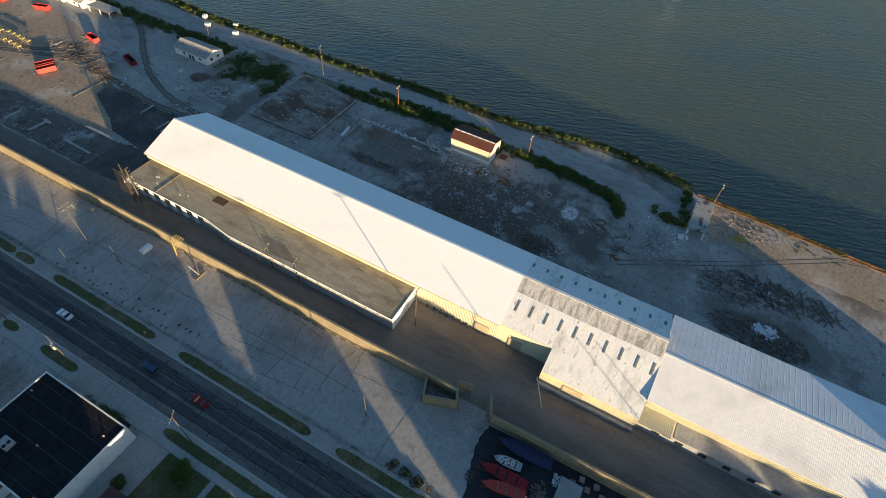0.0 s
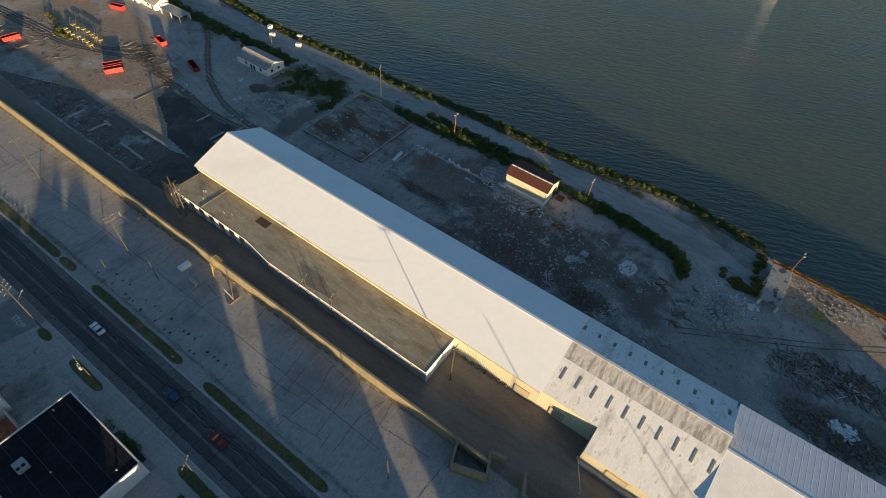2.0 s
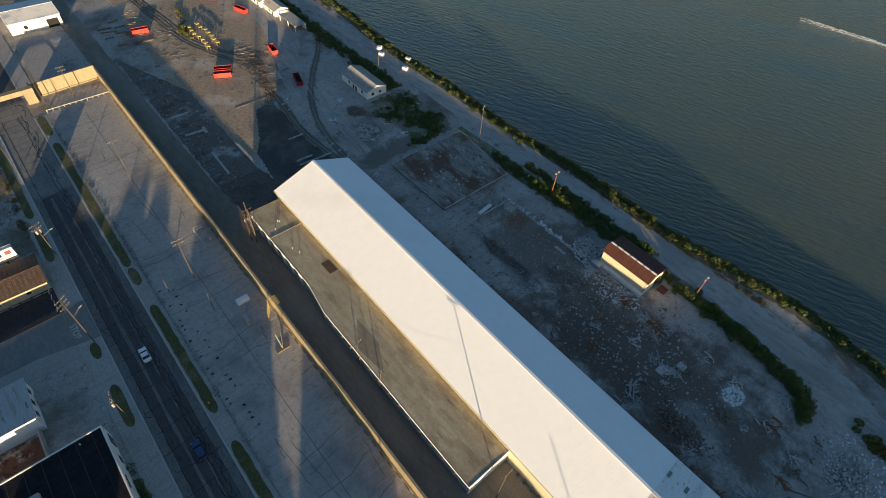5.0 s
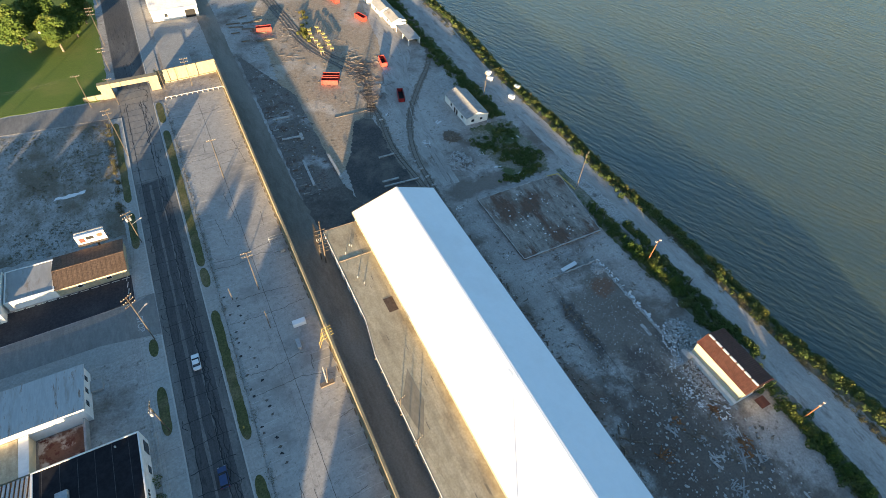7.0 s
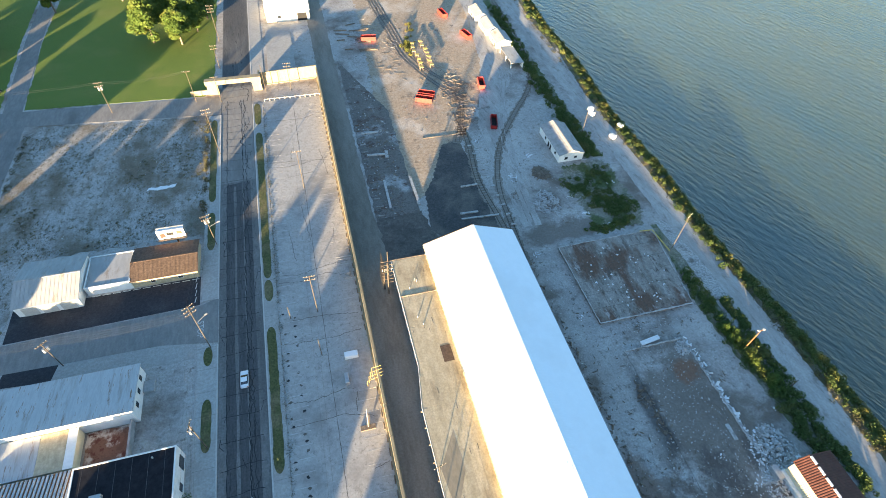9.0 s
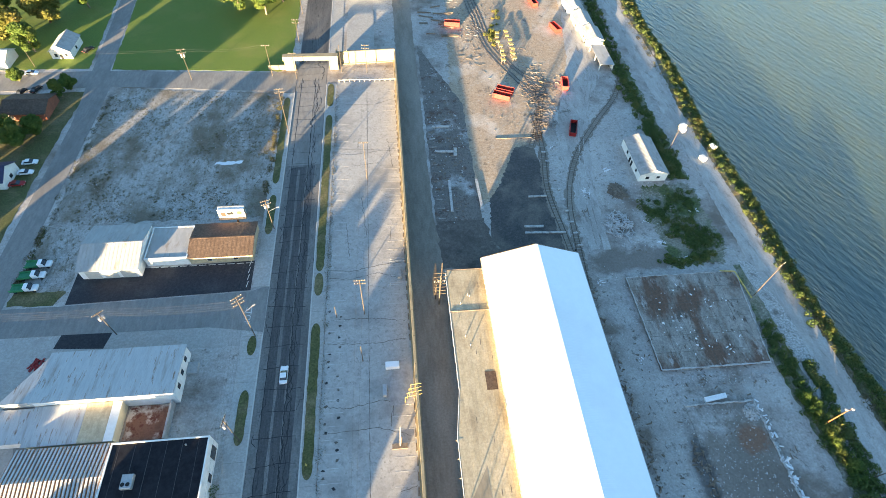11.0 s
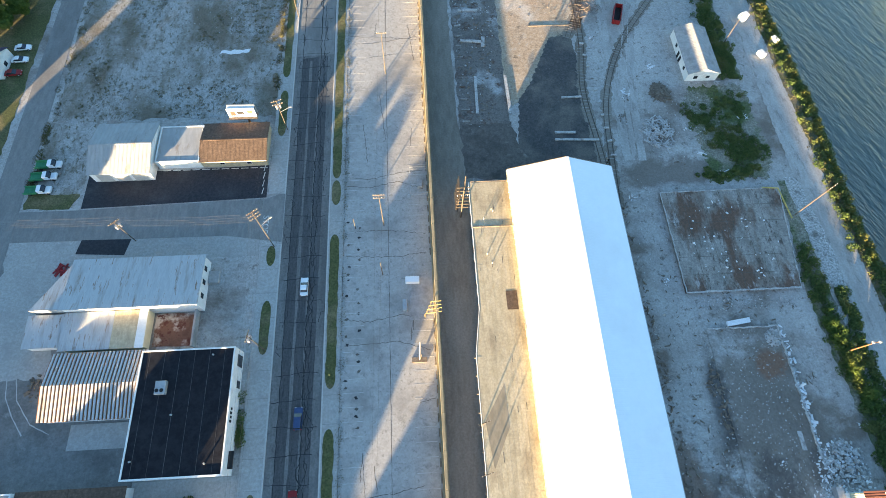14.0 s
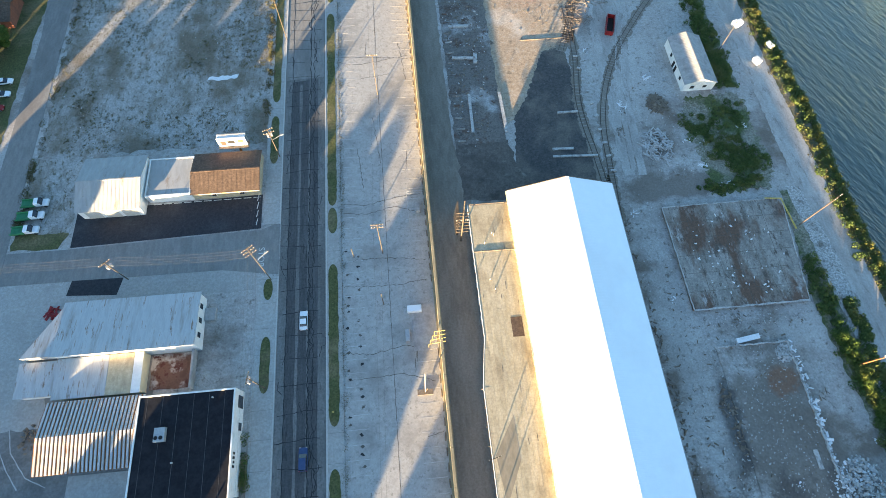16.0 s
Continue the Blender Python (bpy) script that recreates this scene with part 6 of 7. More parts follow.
# ---- trees and shrubs ----
def tree_meshes(h, r, seed, mat):
    g = random.Random(seed)
    blobs = []
    limbs = []
    for k in range(24):
        a, d = g.uniform(0, 6.28), g.uniform(0.1, 0.85) * r
        z = h * g.uniform(0.24, 0.88)
        shrink = 1.0 - 0.55 * max(0, (z / h - 0.6)) / 0.4
        s = r * g.uniform(0.30, 0.52)
        p = (d * math.cos(a) * shrink, d * math.sin(a) * shrink, z)
        blobs.append((*p, s, s, s * 0.78))
        limbs.append(p)
    crown = mesh_of("crown", *leaves(blobs, 9000, 0.38, seed), mat)
    bm = bmesh.new()
    rod(bm, (0, 0, -0.2), (0, 0, h * 0.45), 0.045 * r + 0.14, 0.03 * r + 0.1, 9)
    rod(bm, (0, 0, h * 0.44), (0.2, 0.1, h * 0.78), 0.03 * r + 0.1, 0.05, 7)
    for p in limbs[:9]:
        rod(bm, (0, 0, h * 0.36), p, 0.11, 0.04, 6)
    me = bpy.data.meshes.new("trunk")
    bm.to_mesh(me)
    bm.free()
    me.materials.append(M_TIMBER)
    return crown, me


KINDS = [tree_meshes(14, 5.2, 1, L_TREE), tree_meshes(15, 6.0, 2, L_TREE), tree_meshes(12, 4.6, 3, L_TREE), tree_meshes(13, 5.5, 4, L_GOLD)]


def tree(x, y, kind, scale, label="large leafy tree with a rounded uneven crown"):
    crown, trunk = KINDS[kind]
    t = thing("tree", label, "tree", at=pose(x, y, 0, 0, 0, rng.uniform(0, 360)) @ Matrix.Diagonal((scale, scale, scale * rng.uniform(0.92, 1.08), 1)), group="trees")
    part("trunk", trunk, None, t)
    part("crown", crown, None, t)
    return t


for x, y, k, s in ((-12, 293, 1, 1.25), (0, 289, 0, 1.15), (-6, 303, 1, 1.3), (6, 300, 2, 1.15), (10, 312, 2, 1.0), (-86, 262, 0, 0.9), (-98, 272, 3, 1.25), (-88, 284, 3, 1.2), (-104, 288, 1, 1.1),
                   (-76, 296, 0, 0.9), (-112, 262, 1, 1.0), (-84, 242, 2, 0.5), (-64, 236, 2, 0.55), (-66, 232, 0, 0.5), (-86, 212, 1, 0.95), (-80, 205, 0, 0.85), (-74, 208, 2, 0.8), (-84, 198, 1, 0.8), (-78, 180, 2, 0.8), (-58, 330, 0, 1.1), (-85, 322, 1, 1.1), (-30, 338, 1, 1.2)):
    tree(x, y, k, s, "tree with yellowing brown crown" if k == 3 else "large leafy tree with a rounded uneven crown")
# trees and houses to the south west, mostly unseen, added to cast the long shade
for x, y, k, s in ((-76, 2, 0, 0.85), (-80, 14, 1, 1.0), (-76, 26, 0, 1.1), (-82, 37, 1, 0.95), (-76, 46, 2, 1.0), (-80, 55, 1, 0.8), (-77, 64, 1, 0.8), (-76, 72, 0, 1.0), (-82, 84, 1, 1.1), (-77, 95, 0, 1.05), (-80, 107, 1, 0.85), (-77, 118, 1, 0.72), (-82, 118, 1, 0.72), (-90, 107, 0, 0.8), (-82, 153, 1, 1.05), (-90, 164, 1, 1.0), (-94, -10, 1, 0.95), (-96, 4, 0, 1.0), (-92, 16, 1, 0.95), (-95, 30, 0, 1.0), (-92, 43, 1, 0.9), (-96, 56, 0, 0.9), (-92, 70, 1, 0.95), (-95, 82, 0, 0.8), (-92, 94, 1, 0.7), (-96, 97, 1, 0.7), (-93, 127, 1, 0.8), (-96, 132, 1, 0.85), (-94, 146, 0, 1.0),
                   (-18, 47, 2, 0.98), (-21, 41, 2, 1.0), (-26.5, 41, 2, 1.02), (-15, 30, 2, 0.68), (-9, 28, 2, 0.92), (-33, 43, 2, 0.62), (-39, 41, 2, 0.84), (-45, 39, 2, 0.84), (-51, 37, 2, 0.64), (30, -118, 0, 0.8), (37, -120, 1, 0.76), (44, -117, 0, 0.82), (50, -122, 2, 1.1), (-24, 47, 2, 0.98), (-29.5, 48, 2, 0.94), (-12, 34.5, 2, 0.66), (-17.5, 36, 2, 0.76), (-36, 48, 2, 0.58), (-42, 46, 2, 0.82), (-48, 44, 2, 0.6), (-54, 42, 2, 0.6), (-60, 40, 2, 0.6), (-22, 52, 2, 0.95), (-19.5, 44, 2, 0.97), (-27, 51, 2, 0.95), (-69.5, 205, 2, 0.72), (-66.5, 210.5, 2, 0.66), (-84, 70, 1, 0.95),
                   (-7, 6, 2, 1.0), (-6, 12, 0, 0.98), (-7, 18, 1, 0.92), (-6, 26, 2, 1.12), (-7, 34, 0, 0.95), (-7, -25, 2, 1.05), (-6, -31, 0, 0.98), (-7, -37, 1, 0.92), (-6, -45, 2, 1.12),
                   (-6, -80, 1, 0.95), (-8, -89, 0, 1.1), (-5, -98, 1, 1.1), (-9, -106, 0, 1.1), (-6, -109, 1, 1.08), (-5, -115, 1, 1.05), (-8, -124, 0, 1.08), (-5, -134, 1, 1.0), (-8, -144, 0, 1.0)):
    tree(x, y, k, s)
# unseen houses, added so that sun passes over them between the trees
for x0, y0, y1, e in ((-14, 42, 53, 6.0), (-14, -15, -4.5, 6.2), (-14, -72, -51, 4.9)):
    gable_house("brick_house", "unseen two storey brick house added to cast shade", "house", x0, x0 + 10, y0, y1, e, e + 1.6, "y", M_BRICK, M_BROWN, 0.4, 1.0, 0.02, windows=[("e", y0 + 3, 1.0, 1.2, 1.4), ("e", y1 - 3, 1.0, 1.2, 1.4)])


def shrubs(name, label, line, spread, height, n, count, size, mat, seed, z_of=None):
    """Uneven bushes along a line on the plan."""
    g = random.Random(seed)
    blobs = []
    for _ in range(n):
        i = g.randrange(len(line) - 1)
        p = Vector(line[i]).lerp(Vector(line[i + 1]), g.random())
        x, y = p.x + g.gauss(0, spread), p.y + g.gauss(0, spread * 0.6)
        s = g.uniform(0.5, 1.3)
        hh = height * g.uniform(0.45, 1.15)
        z = (z_of(x, y) if z_of else 0.0)
        blobs.append((x, y, z + hh * 0.4, s, s, hh * 0.6))
    return tagged(part(name, mesh_of(name, *leaves(blobs, count, size, seed), mat)), label, "shrubs", kind="stuff")


shrubs("bank_weeds", "low dark weeds covering the upper bank", [(shore_x(y) - 9.8, y) for y in range(-16, 350, 8)], 1.2, 0.8, 900, 34000, 0.2, L_DARK, 61, bank_z)
shrubs("bank_weeds", "low green growth at the foot of the bank", [(shore_x(y) - 3.6, y) for y in range(-16, 350, 8)], 1.3, 1.0, 620, 26000, 0.22, L_DARK, 62, bank_z)
shrubs("bank_weeds", "dry brown grass tufts along the gravel track", [(163, 330), (162.6, 215), (164.2, 140), (165.2, 100), (165.4, 60), (166, 24)], 0.7, 0.6, 300, 9000, 0.16, L_WEED, 63)
bank_line = [(shore_x(y) - 7.0, y) for y in range(-16, 350, 8)]
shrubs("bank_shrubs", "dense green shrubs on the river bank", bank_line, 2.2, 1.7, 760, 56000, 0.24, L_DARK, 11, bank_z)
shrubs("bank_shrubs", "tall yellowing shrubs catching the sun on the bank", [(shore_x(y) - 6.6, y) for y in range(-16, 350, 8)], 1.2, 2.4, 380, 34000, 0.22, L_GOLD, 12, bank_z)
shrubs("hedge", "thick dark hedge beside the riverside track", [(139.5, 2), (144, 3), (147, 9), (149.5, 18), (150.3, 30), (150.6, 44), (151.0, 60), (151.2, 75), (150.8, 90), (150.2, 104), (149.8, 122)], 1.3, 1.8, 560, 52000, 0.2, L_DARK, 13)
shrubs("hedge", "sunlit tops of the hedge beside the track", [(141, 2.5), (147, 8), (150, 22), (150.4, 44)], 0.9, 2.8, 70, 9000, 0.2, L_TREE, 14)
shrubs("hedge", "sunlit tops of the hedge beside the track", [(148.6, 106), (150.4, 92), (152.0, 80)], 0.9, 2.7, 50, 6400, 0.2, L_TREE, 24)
shrubs("hedge", "second ragged hedge row by the gravel track", [(155.0, 110), (155.4, 100), (154.8, 84), (155.4, 70), (156.0, 56)], 0.8, 1.5, 220, 20000, 0.2, L_DARK, 26)
shrubs("thicket", "low green thicket beside the white cottage", [(133, 168), (138, 158), (142, 150), (146, 152), (141, 163), (145, 172)], 2.6, 1.0, 200, 15000, 0.19, L_DARK, 15)
shrubs("thicket", "green thicket behind the white cottage", [(146.5, 178), (146.5, 200), (145.5, 225), (146.5, 255), (149, 300)], 1.7, 1.5, 420, 38000, 0.22, L_DARK, 16)
shrubs("thicket", "weeds along the slab's north side", [(128, 144), (138, 144.5), (146, 147)], 1.2, 1.0, 30, 2600, 0.26, L_DARK, 17)
shrubs("thicket", "ragged shrubs by the concrete shelter", [(150, -7), (147, -14), (146, -19), (158, -16), (164, -17)], 1.3, 1.8, 34, 3000, 0.28, L_GOLD, 18)
shrubs("quay_weeds", "dry weeds sprouting along the rusty quay edge", [(quay_x(-22) - 0.2, -22), (quay_x(-60) - 0.2, -60), (quay_x(-110) - 0.2, -110)], 0.3, 0.9, 120, 5200, 0.16, L_GOLD, 64)
shrubs("kerb_weeds", "dark weeds along the edge of the parking lot", [(32.35, -8), (32.35, 232)], 0.12, 0.25, 420, 9000, 0.1, L_WEED, 65)
shrubs("fence_weeds", "brown weeds along the vacant lot's fence", [(12.2, 175), (12.2, 228)], 0.4, 0.8, 60, 3600, 0.15, L_WEED, 19)
shrubs("wall_weeds", "dry brown weeds in the parking lot corner", [(33.2, 13), (33.6, 30)], 0.4, 0.6, 10, 900, 0.2, L_WEED, 20)
shrubs("shop_shrubs", "green shrubs along the shop front", [(10.9, 82), (10.9, 93)], 0.15, 1.4, 14, 1300, 0.16, L_DARK, 21)
shrubs("pile_weeds", "yellow green plants among the stored stacks", [(97, 262), (99, 276), (101, 290)], 1.6, 1.6, 26, 2000, 0.24, L_GOLD, 22)
shrubs("street_weeds", "weeds along the back street edge", [(-49.5, 148), (-49.4, 168), (-48.8, 232)], 0.5, 0.35, 90, 3600, 0.14, L_WEED, 23)
shrubs("round_shrub", "broad bush on the lawn by the house", [(9.2, 60.0), (9.8, 62.4)], 1.0, 3.6, 26, 5200, 0.2, L_TREE, 25)
shrubs("round_shrub", "dark shrub at the corner of the red roofed house", [(1.6, 70.8), (2.0, 71.4)], 0.45, 2.2, 12, 2200, 0.16, L_DARK, 27)
# weeds scattered over the vacant lot
g = random.Random(44)
blobs = []
for k in range(5200):
    x, y = g.uniform(-48, 11.5), g.uniform(170, 230)
    if noise.noise(Vector((x * 0.07, y * 0.05, 3.0))) + 0.5 * noise.noise(Vector((x * 0.3, y * 0.22, 7.0))) > 0.08:
        s = g.uniform(0.1, 0.42)
        blobs.append((x, y, 0.1, s, s, 0.16))
tagged(part("lot_weeds", mesh_of("lot_weeds", *leaves(blobs, 14000, 0.12, 45, 1.5), L_WEED)), "patchy dry weeds over the vacant lot", "weeds", kind="stuff")


# ---- rails, beams, scrap ----
def track(name, label, line, gauge=1.435):
    """A railway: two rails and sleepers along a plan line."""
    t = thing(name, label, "railway")
    ps = [Vector(p) for p in line]
    for s in (-1, 1):
        side = []
        for i, p in enumerate(ps):
            d = (ps[min(i + 1, len(ps) - 1)] - ps[max(i - 1, 0)]).normalized()
            side.append(p + Vector((-d.y, d.x)) * s * gauge / 2)
        part("rail", mesh_of("rail", *strip([tuple(q) for q in side], 0.15, 0.07, 0.10, 0.0, 0, 1000), M_RAIL), None, t)
    part("ballast", mesh_of("ballast", *strip([tuple(p) for p in ps], 2.9, 0.048, 0.01, 0.25, 5, 0.8), M_LANE), None, t, "dark oily ballast bed")
    sl = mesh_of("sleeper", *strip([(-1.3, 0), (1.3, 0)], 0.22, 0.0, 0.035), M_SLEEPER)
    n = 0
    for a, b in zip(ps, ps[1:]):
        k = int((b - a).length / 0.9)
        for i in range(k):
            p = a.lerp(b, i / k)
            ang = math.degrees(math.atan2((b - a).y, (b - a).x)) - 90
            if n < 150:
                part("sleeper", sl, None, t, at=pose(p.x, p.y, 0.05, 0, 0, ang + rng.uniform(-2, 2)))
            n += 1
    return t


def bend(points, n=8):
    """A smooth line through plan points."""
    out = []
    for i in range(len(points) - 1):
        p0, p1, p2, p3 = (Vector(points[max(0, min(len(points) - 1, j))]) for j in (i - 1, i, i + 1, i + 2))
        for k in range(n):
            t = k / n
            out.append(tuple(0.5 * (2 * p1 + (p2 - p0) * t + (2 * p0 - 5 * p1 + 4 * p2 - p3) * t * t + (3 * p1 - p0 - 3 * p2 + p3) * t ** 3)))
    return out + [tuple(points[-1])]


track("railway_track", "rusty siding rails beside the warehouse", bend([(103.0, 40), (103.2, 100), (103.4, 135), (102.6, 155), (101.4, 175), (104, 195), (104.5, 215)]))
track("railway_track", "old rails curving away through the dirt", bend([(104.2, 135), (105.5, 152), (107.0, 168), (111, 182), (118, 196), (128, 210), (140, 226), (147, 245), (150, 275), (152, 320)]))
track("railway_track", "old rails running through the storage yard", bend([(100, 196), (107, 216), (104, 232), (98, 246), (93, 262), (91, 285), (88, 320)]))
track("railway_track", "old rails running through the storage yard", bend([(103, 200), (109, 222), (107, 236), (101, 248), (96, 264), (94, 287), (91, 320)]))


def beam(x0, y0, x1, y1, w, h, mat, label, name="beam"):
    d = Vector((x1 - x0, y1 - y0))
    bm = one_box(0, -w / 2, 0, d.length, w / 2, h, 0.03)
    ob = part(name, bm, mat, None, "", pose(x0, y0, 0.05, 0, 0, math.degrees(math.atan2(d.y, d.x))))
    return tagged(ob, label, "beam", "concrete beams on the old slab")


for x0, y0, x1, y1, w in ((66.6, 208.6, 72.7, 208.4, 0.9), (66.5, 195.6, 73.4, 195.0, 0.9), (73.2, 193.0, 73.6, 197.0, 1.1), (69.9, 181.3, 69.5, 167.7, 0.8), (78.8, 181.4, 79.0, 167.2, 0.9), (90.5, 157.8, 103, 157.2, 0.6), (94.5, 172.5, 100.5, 172.6, 0.6), (88.2, 201.2, 101.5, 201.3, 0.3), (96.8, 160.0, 90.8, 160.2, 0.7)):
    beam(x0, y0, x1, y1, w, 0.16 if w < 0.4 else 0.4, M_TIMBER if w < 0.4 else M_RUBBLE, "long pale concrete beam lying on the ground")
for k in range(13):
    y = 165 + 4.1 * k + rng.uniform(-0.4, 0.4)
    beam(65.0, y, 66.2 + rng.uniform(0, 1.5), y + rng.uniform(-0.4, 0.4), 0.5, 0.2, M_SLAB, "broken footing stub along the lane", "footing")
for k in range(10):
    y = 152 + 4.6 * k
    x = 105.4 - 0.03 * (y - 150) - 0.05 * max(0, y - 175)
    beam(x, y, x + rng.uniform(0.8, 1.6), y + rng.uniform(-0.4, 0.4), 0.6, 0.4, M_RUBBLE, "broken footing stub by the rails", "footing")


def heap(name, label, x, y, rx, ry, h, n, mat, seed, long=1.0, category="rubble heap", size=(0.25, 0.9)):
    """Broken pieces thrown in a heap, each with edges of its own."""
    g = random.Random(seed)
    vs, fs = [], []
    for k in range(n):
        a, d = g.uniform(0, 6.283), math.sqrt(g.random())
        px, py = x + rx * d * math.cos(a), y + ry * d * math.sin(a)
        pz = h * max(0.0, 1 - d) * g.uniform(0.3, 1.0) + 0.05
        s = g.uniform(*size)
        lean_ = 35 if long < 2.5 else 9
        m = pose(px, py, pz, g.uniform(-lean_, lean_), g.uniform(-lean_, lean_), g.uniform(0, 360))
        lx_, ly_, lz_ = s * long * g.uniform(0.7, 1.3), s * g.uniform(0.4, 0.9) / max(1.0, long * 0.4), s * g.uniform(0.2, 0.5) / max(1.0, long * 0.3)
        o = len(vs)
        for sx in (-1, 1):
            for sy in (-1, 1):
                for sz in (-1, 1):
                    j = g.uniform(0.75, 1.1)
                    vs.append(m @ Vector((sx * lx_ / 2 * j, sy * ly_ / 2 * j, sz * lz_ / 2)))
        fs += [tuple(o + i for i in q) for q in ((0, 1, 3, 2), (4, 6, 7, 5), (0, 4, 5, 1), (2, 3, 7, 6), (0, 2, 6, 4), (1, 5, 7, 3))]
    return tagged(part(name, mesh_of(name, vs, fs, mat)), label, category, kind="stuff")


heap("rubble_heap", "heap of pale broken pipes and planks", 120.4, 158.8, 4.2, 5.8, 0.8, 130, M_RUBBLE, 1, 3.4, size=(0.35, 0.9))
heap("scrap_heap", "heap of brown brushwood and scrap", 124.2, 173.5, 2.8, 3.2, 1.0, 160, M_TIMBER, 2, 3.0)
heap("rubble_heap", "ring of broken concrete beside the pump house", 141.5, 70.5, 5.0, 5.5, 0.9, 330, M_RUBBLE, 3)
heap("rubble_heap", "scatter of broken concrete below the pump house", 136.6, 60, 3.4, 9, 0.5, 300, M_RUBBLE, 4)
heap("rubble_heap", "thin scatter of broken concrete on burnt ground", 126, 40, 14, 26, 0.12, 520, M_RUBBLE, 5, size=(0.15, 0.7))
heap("rubble_heap", "pale dumped rubble patch", 131.5, 16, 3.0, 2.6, 0.5, 130, M_TRASH, 6)
heap("rubble_heap", "dark rubble beside the warehouse", 113, 20, 4, 7, 0.7, 220, M_TIMBER, 7)
heap("rubble_heap", "mixed rubble near the quay", 134, -12, 7, 5, 0.8, 330, M_RUBBLE, 8)
heap("log_pile", "sprawling pile of dark logs and timbers", 132, -50, 5, 17, 0.5, 130, M_TIMBER, 9, 5.0, "log pile", (0.7, 1.3))
heap("scrap_heap", "mixed scrap beside the south hall", 114, -46, 6, 14, 1.0, 420, M_TIMBER, 10, 1.8, size=(0.2, 0.8))
heap("scrap_heap", "pale sheet metal scrap beside the south hall", 116, -48, 2, 3, 1.2, 24, M_TRASH, 11, 2.5, size=(0.6, 1.6))
heap("rubble_heap", "loose stones over the slab foundations", 128, 82, 9, 20, 0.08, 300, M_RUBBLE, 12, size=(0.1, 0.45))
heap("rubble_heap", "heaped stones at the foundation's corner", 134.4, 99, 1.8, 2.2, 0.6, 90, M_RUBBLE, 13)
heap("scrap_heap", "loose scrap along the storage rails", 108, 222, 5, 18, 0.3, 110, M_TIMBER, 14, 5.0, size=(0.2, 0.7))
heap("scrap_heap", "loose scrap over the storage yard", 98, 262, 22, 40, 0.15, 120, M_TIMBER, 15, 6.0, size=(0.12, 0.45))
heap("scrap_heap", "dull debris over the storage yard", 92, 250, 24, 50, 0.08, 160, M_TIMBER, 16, 2.0, size=(0.1, 0.45))
heap("scrap_heap", "debris along the quay edge", 160, -50, 6, 24, 0.2, 110, M_TIMBER, 17, 2.5, size=(0.15, 0.5))
heap("rubble_heap", "stones and litter over the river yard", 112, 90, 7, 55, 0.06, 360, M_RUBBLE, 18, size=(0.1, 0.5))
heap("rubble_heap", "litter along the warehouse foot", 103.5, 85, 1.2, 60, 0.1, 260, M_TIMBER, 19, size=(0.15, 0.6))
heap("rubble_heap", "broken stones over the old slab", 70, 205, 7, 42, 0.1, 150, M_RUBBLE, 20, size=(0.12, 0.6))
heap("rubble_heap", "litter on the vacant lot", -20, 200, 30, 30, 0.05, 160, M_RUBBLE, 21, size=(0.1, 0.4))
heap("pallet_pile", "heap of pallets and scrap behind the annex", -34, 96, 2.6, 3.4, 0.8, 70, M_TIMBER, 22, 1.3)
heap("rubble_heap", "white broken blocks strewn round the pump house", 140.6, 68, 6.0, 7.5, 0.5, 260, M_TRASH, 23, size=(0.25, 0.75))
heap("rubble_heap", "white broken blocks strewn over the burnt ground", 134.5, 57, 5.0, 10, 0.25, 240, M_TRASH, 24, size=(0.2, 0.6))
heap("scrap_heap", "charred timbers in a dark streak beside the slab", 117.6, 86, 1.9, 8.0, 0.25, 70, M_TIMBER, 25, 2.4, size=(0.2, 0.7))
heap("rubble_heap", "pale crumbs along the broken rim", 136.8, 84, 0.6, 15, 0.3, 170, M_RUBBLE, 26, size=(0.2, 0.6))
heap("rubble_heap", "loose rubble spread by the quay shelter", 138, -13, 9, 8, 0.25, 260, M_TRASH, 27, size=(0.15, 0.55))
heap("log_pile", "bleached timbers lying across the dark logs", 130, -46, 4, 9, 0.5, 30, M_RUBBLE, 28, 5.0, "log pile", (0.7, 1.3))
heap("scrap_heap", "yellow hoses and frames dumped near the quay", 150.4, -35.8, 2.0, 2.0, 0.6, 34, M_YELLOW, 33, 4.0, size=(0.3, 0.6))
heap("rubble_heap", "pale crumbs over the sunlit quay", 158, -38, 7, 14, 0.08, 130, M_RUBBLE, 34, size=(0.12, 0.5))
heap("scrap_heap", "small dark scrap over the sunlit quay", 156, -36, 8, 12, 0.15, 120, M_TIMBER, 35, 2.6, size=(0.15, 0.5))
heap("scrap_heap", "torn pale sheets lying by the rubble", 141.2, -19.5, 1.4, 1.2, 0.3, 8, M_TRASH, 36, 1.5, size=(0.9, 1.5))
heap("log_pile", "long dark logs thrown across the yard", 131, -44, 4, 9, 0.8, 46, M_OLDASPH, 37, 5.0, "log pile", (0.7, 1.3))
heap("scrap_heap", "red painted frames stacked behind the annex", -35.4, 124.4, 1.6, 1.2, 0.8, 22, M_DARKRED, 38, 2.5, size=(0.5, 0.9))
heap("rubble_heap", "dull crumbs over the storage yard", 100, 215, 16, 26, 0.06, 110, M_TIMBER, 39, size=(0.12, 0.5))
heap("scrap_heap", "splintered boards beside the storage rails", 108, 236, 6, 14, 0.2, 110, M_TIMBER, 40, 4.5, size=(0.18, 0.5))
heap("rubble_heap", "litter round the white cottage", 128, 166, 12, 16, 0.06, 240, M_RUBBLE, 41, size=(0.1, 0.45))
heap("rubble_heap", "crumbs of concrete along the slab's foot", 131, 108, 14, 2.0, 0.1, 110, M_RUBBLE, 42, size=(0.12, 0.5))
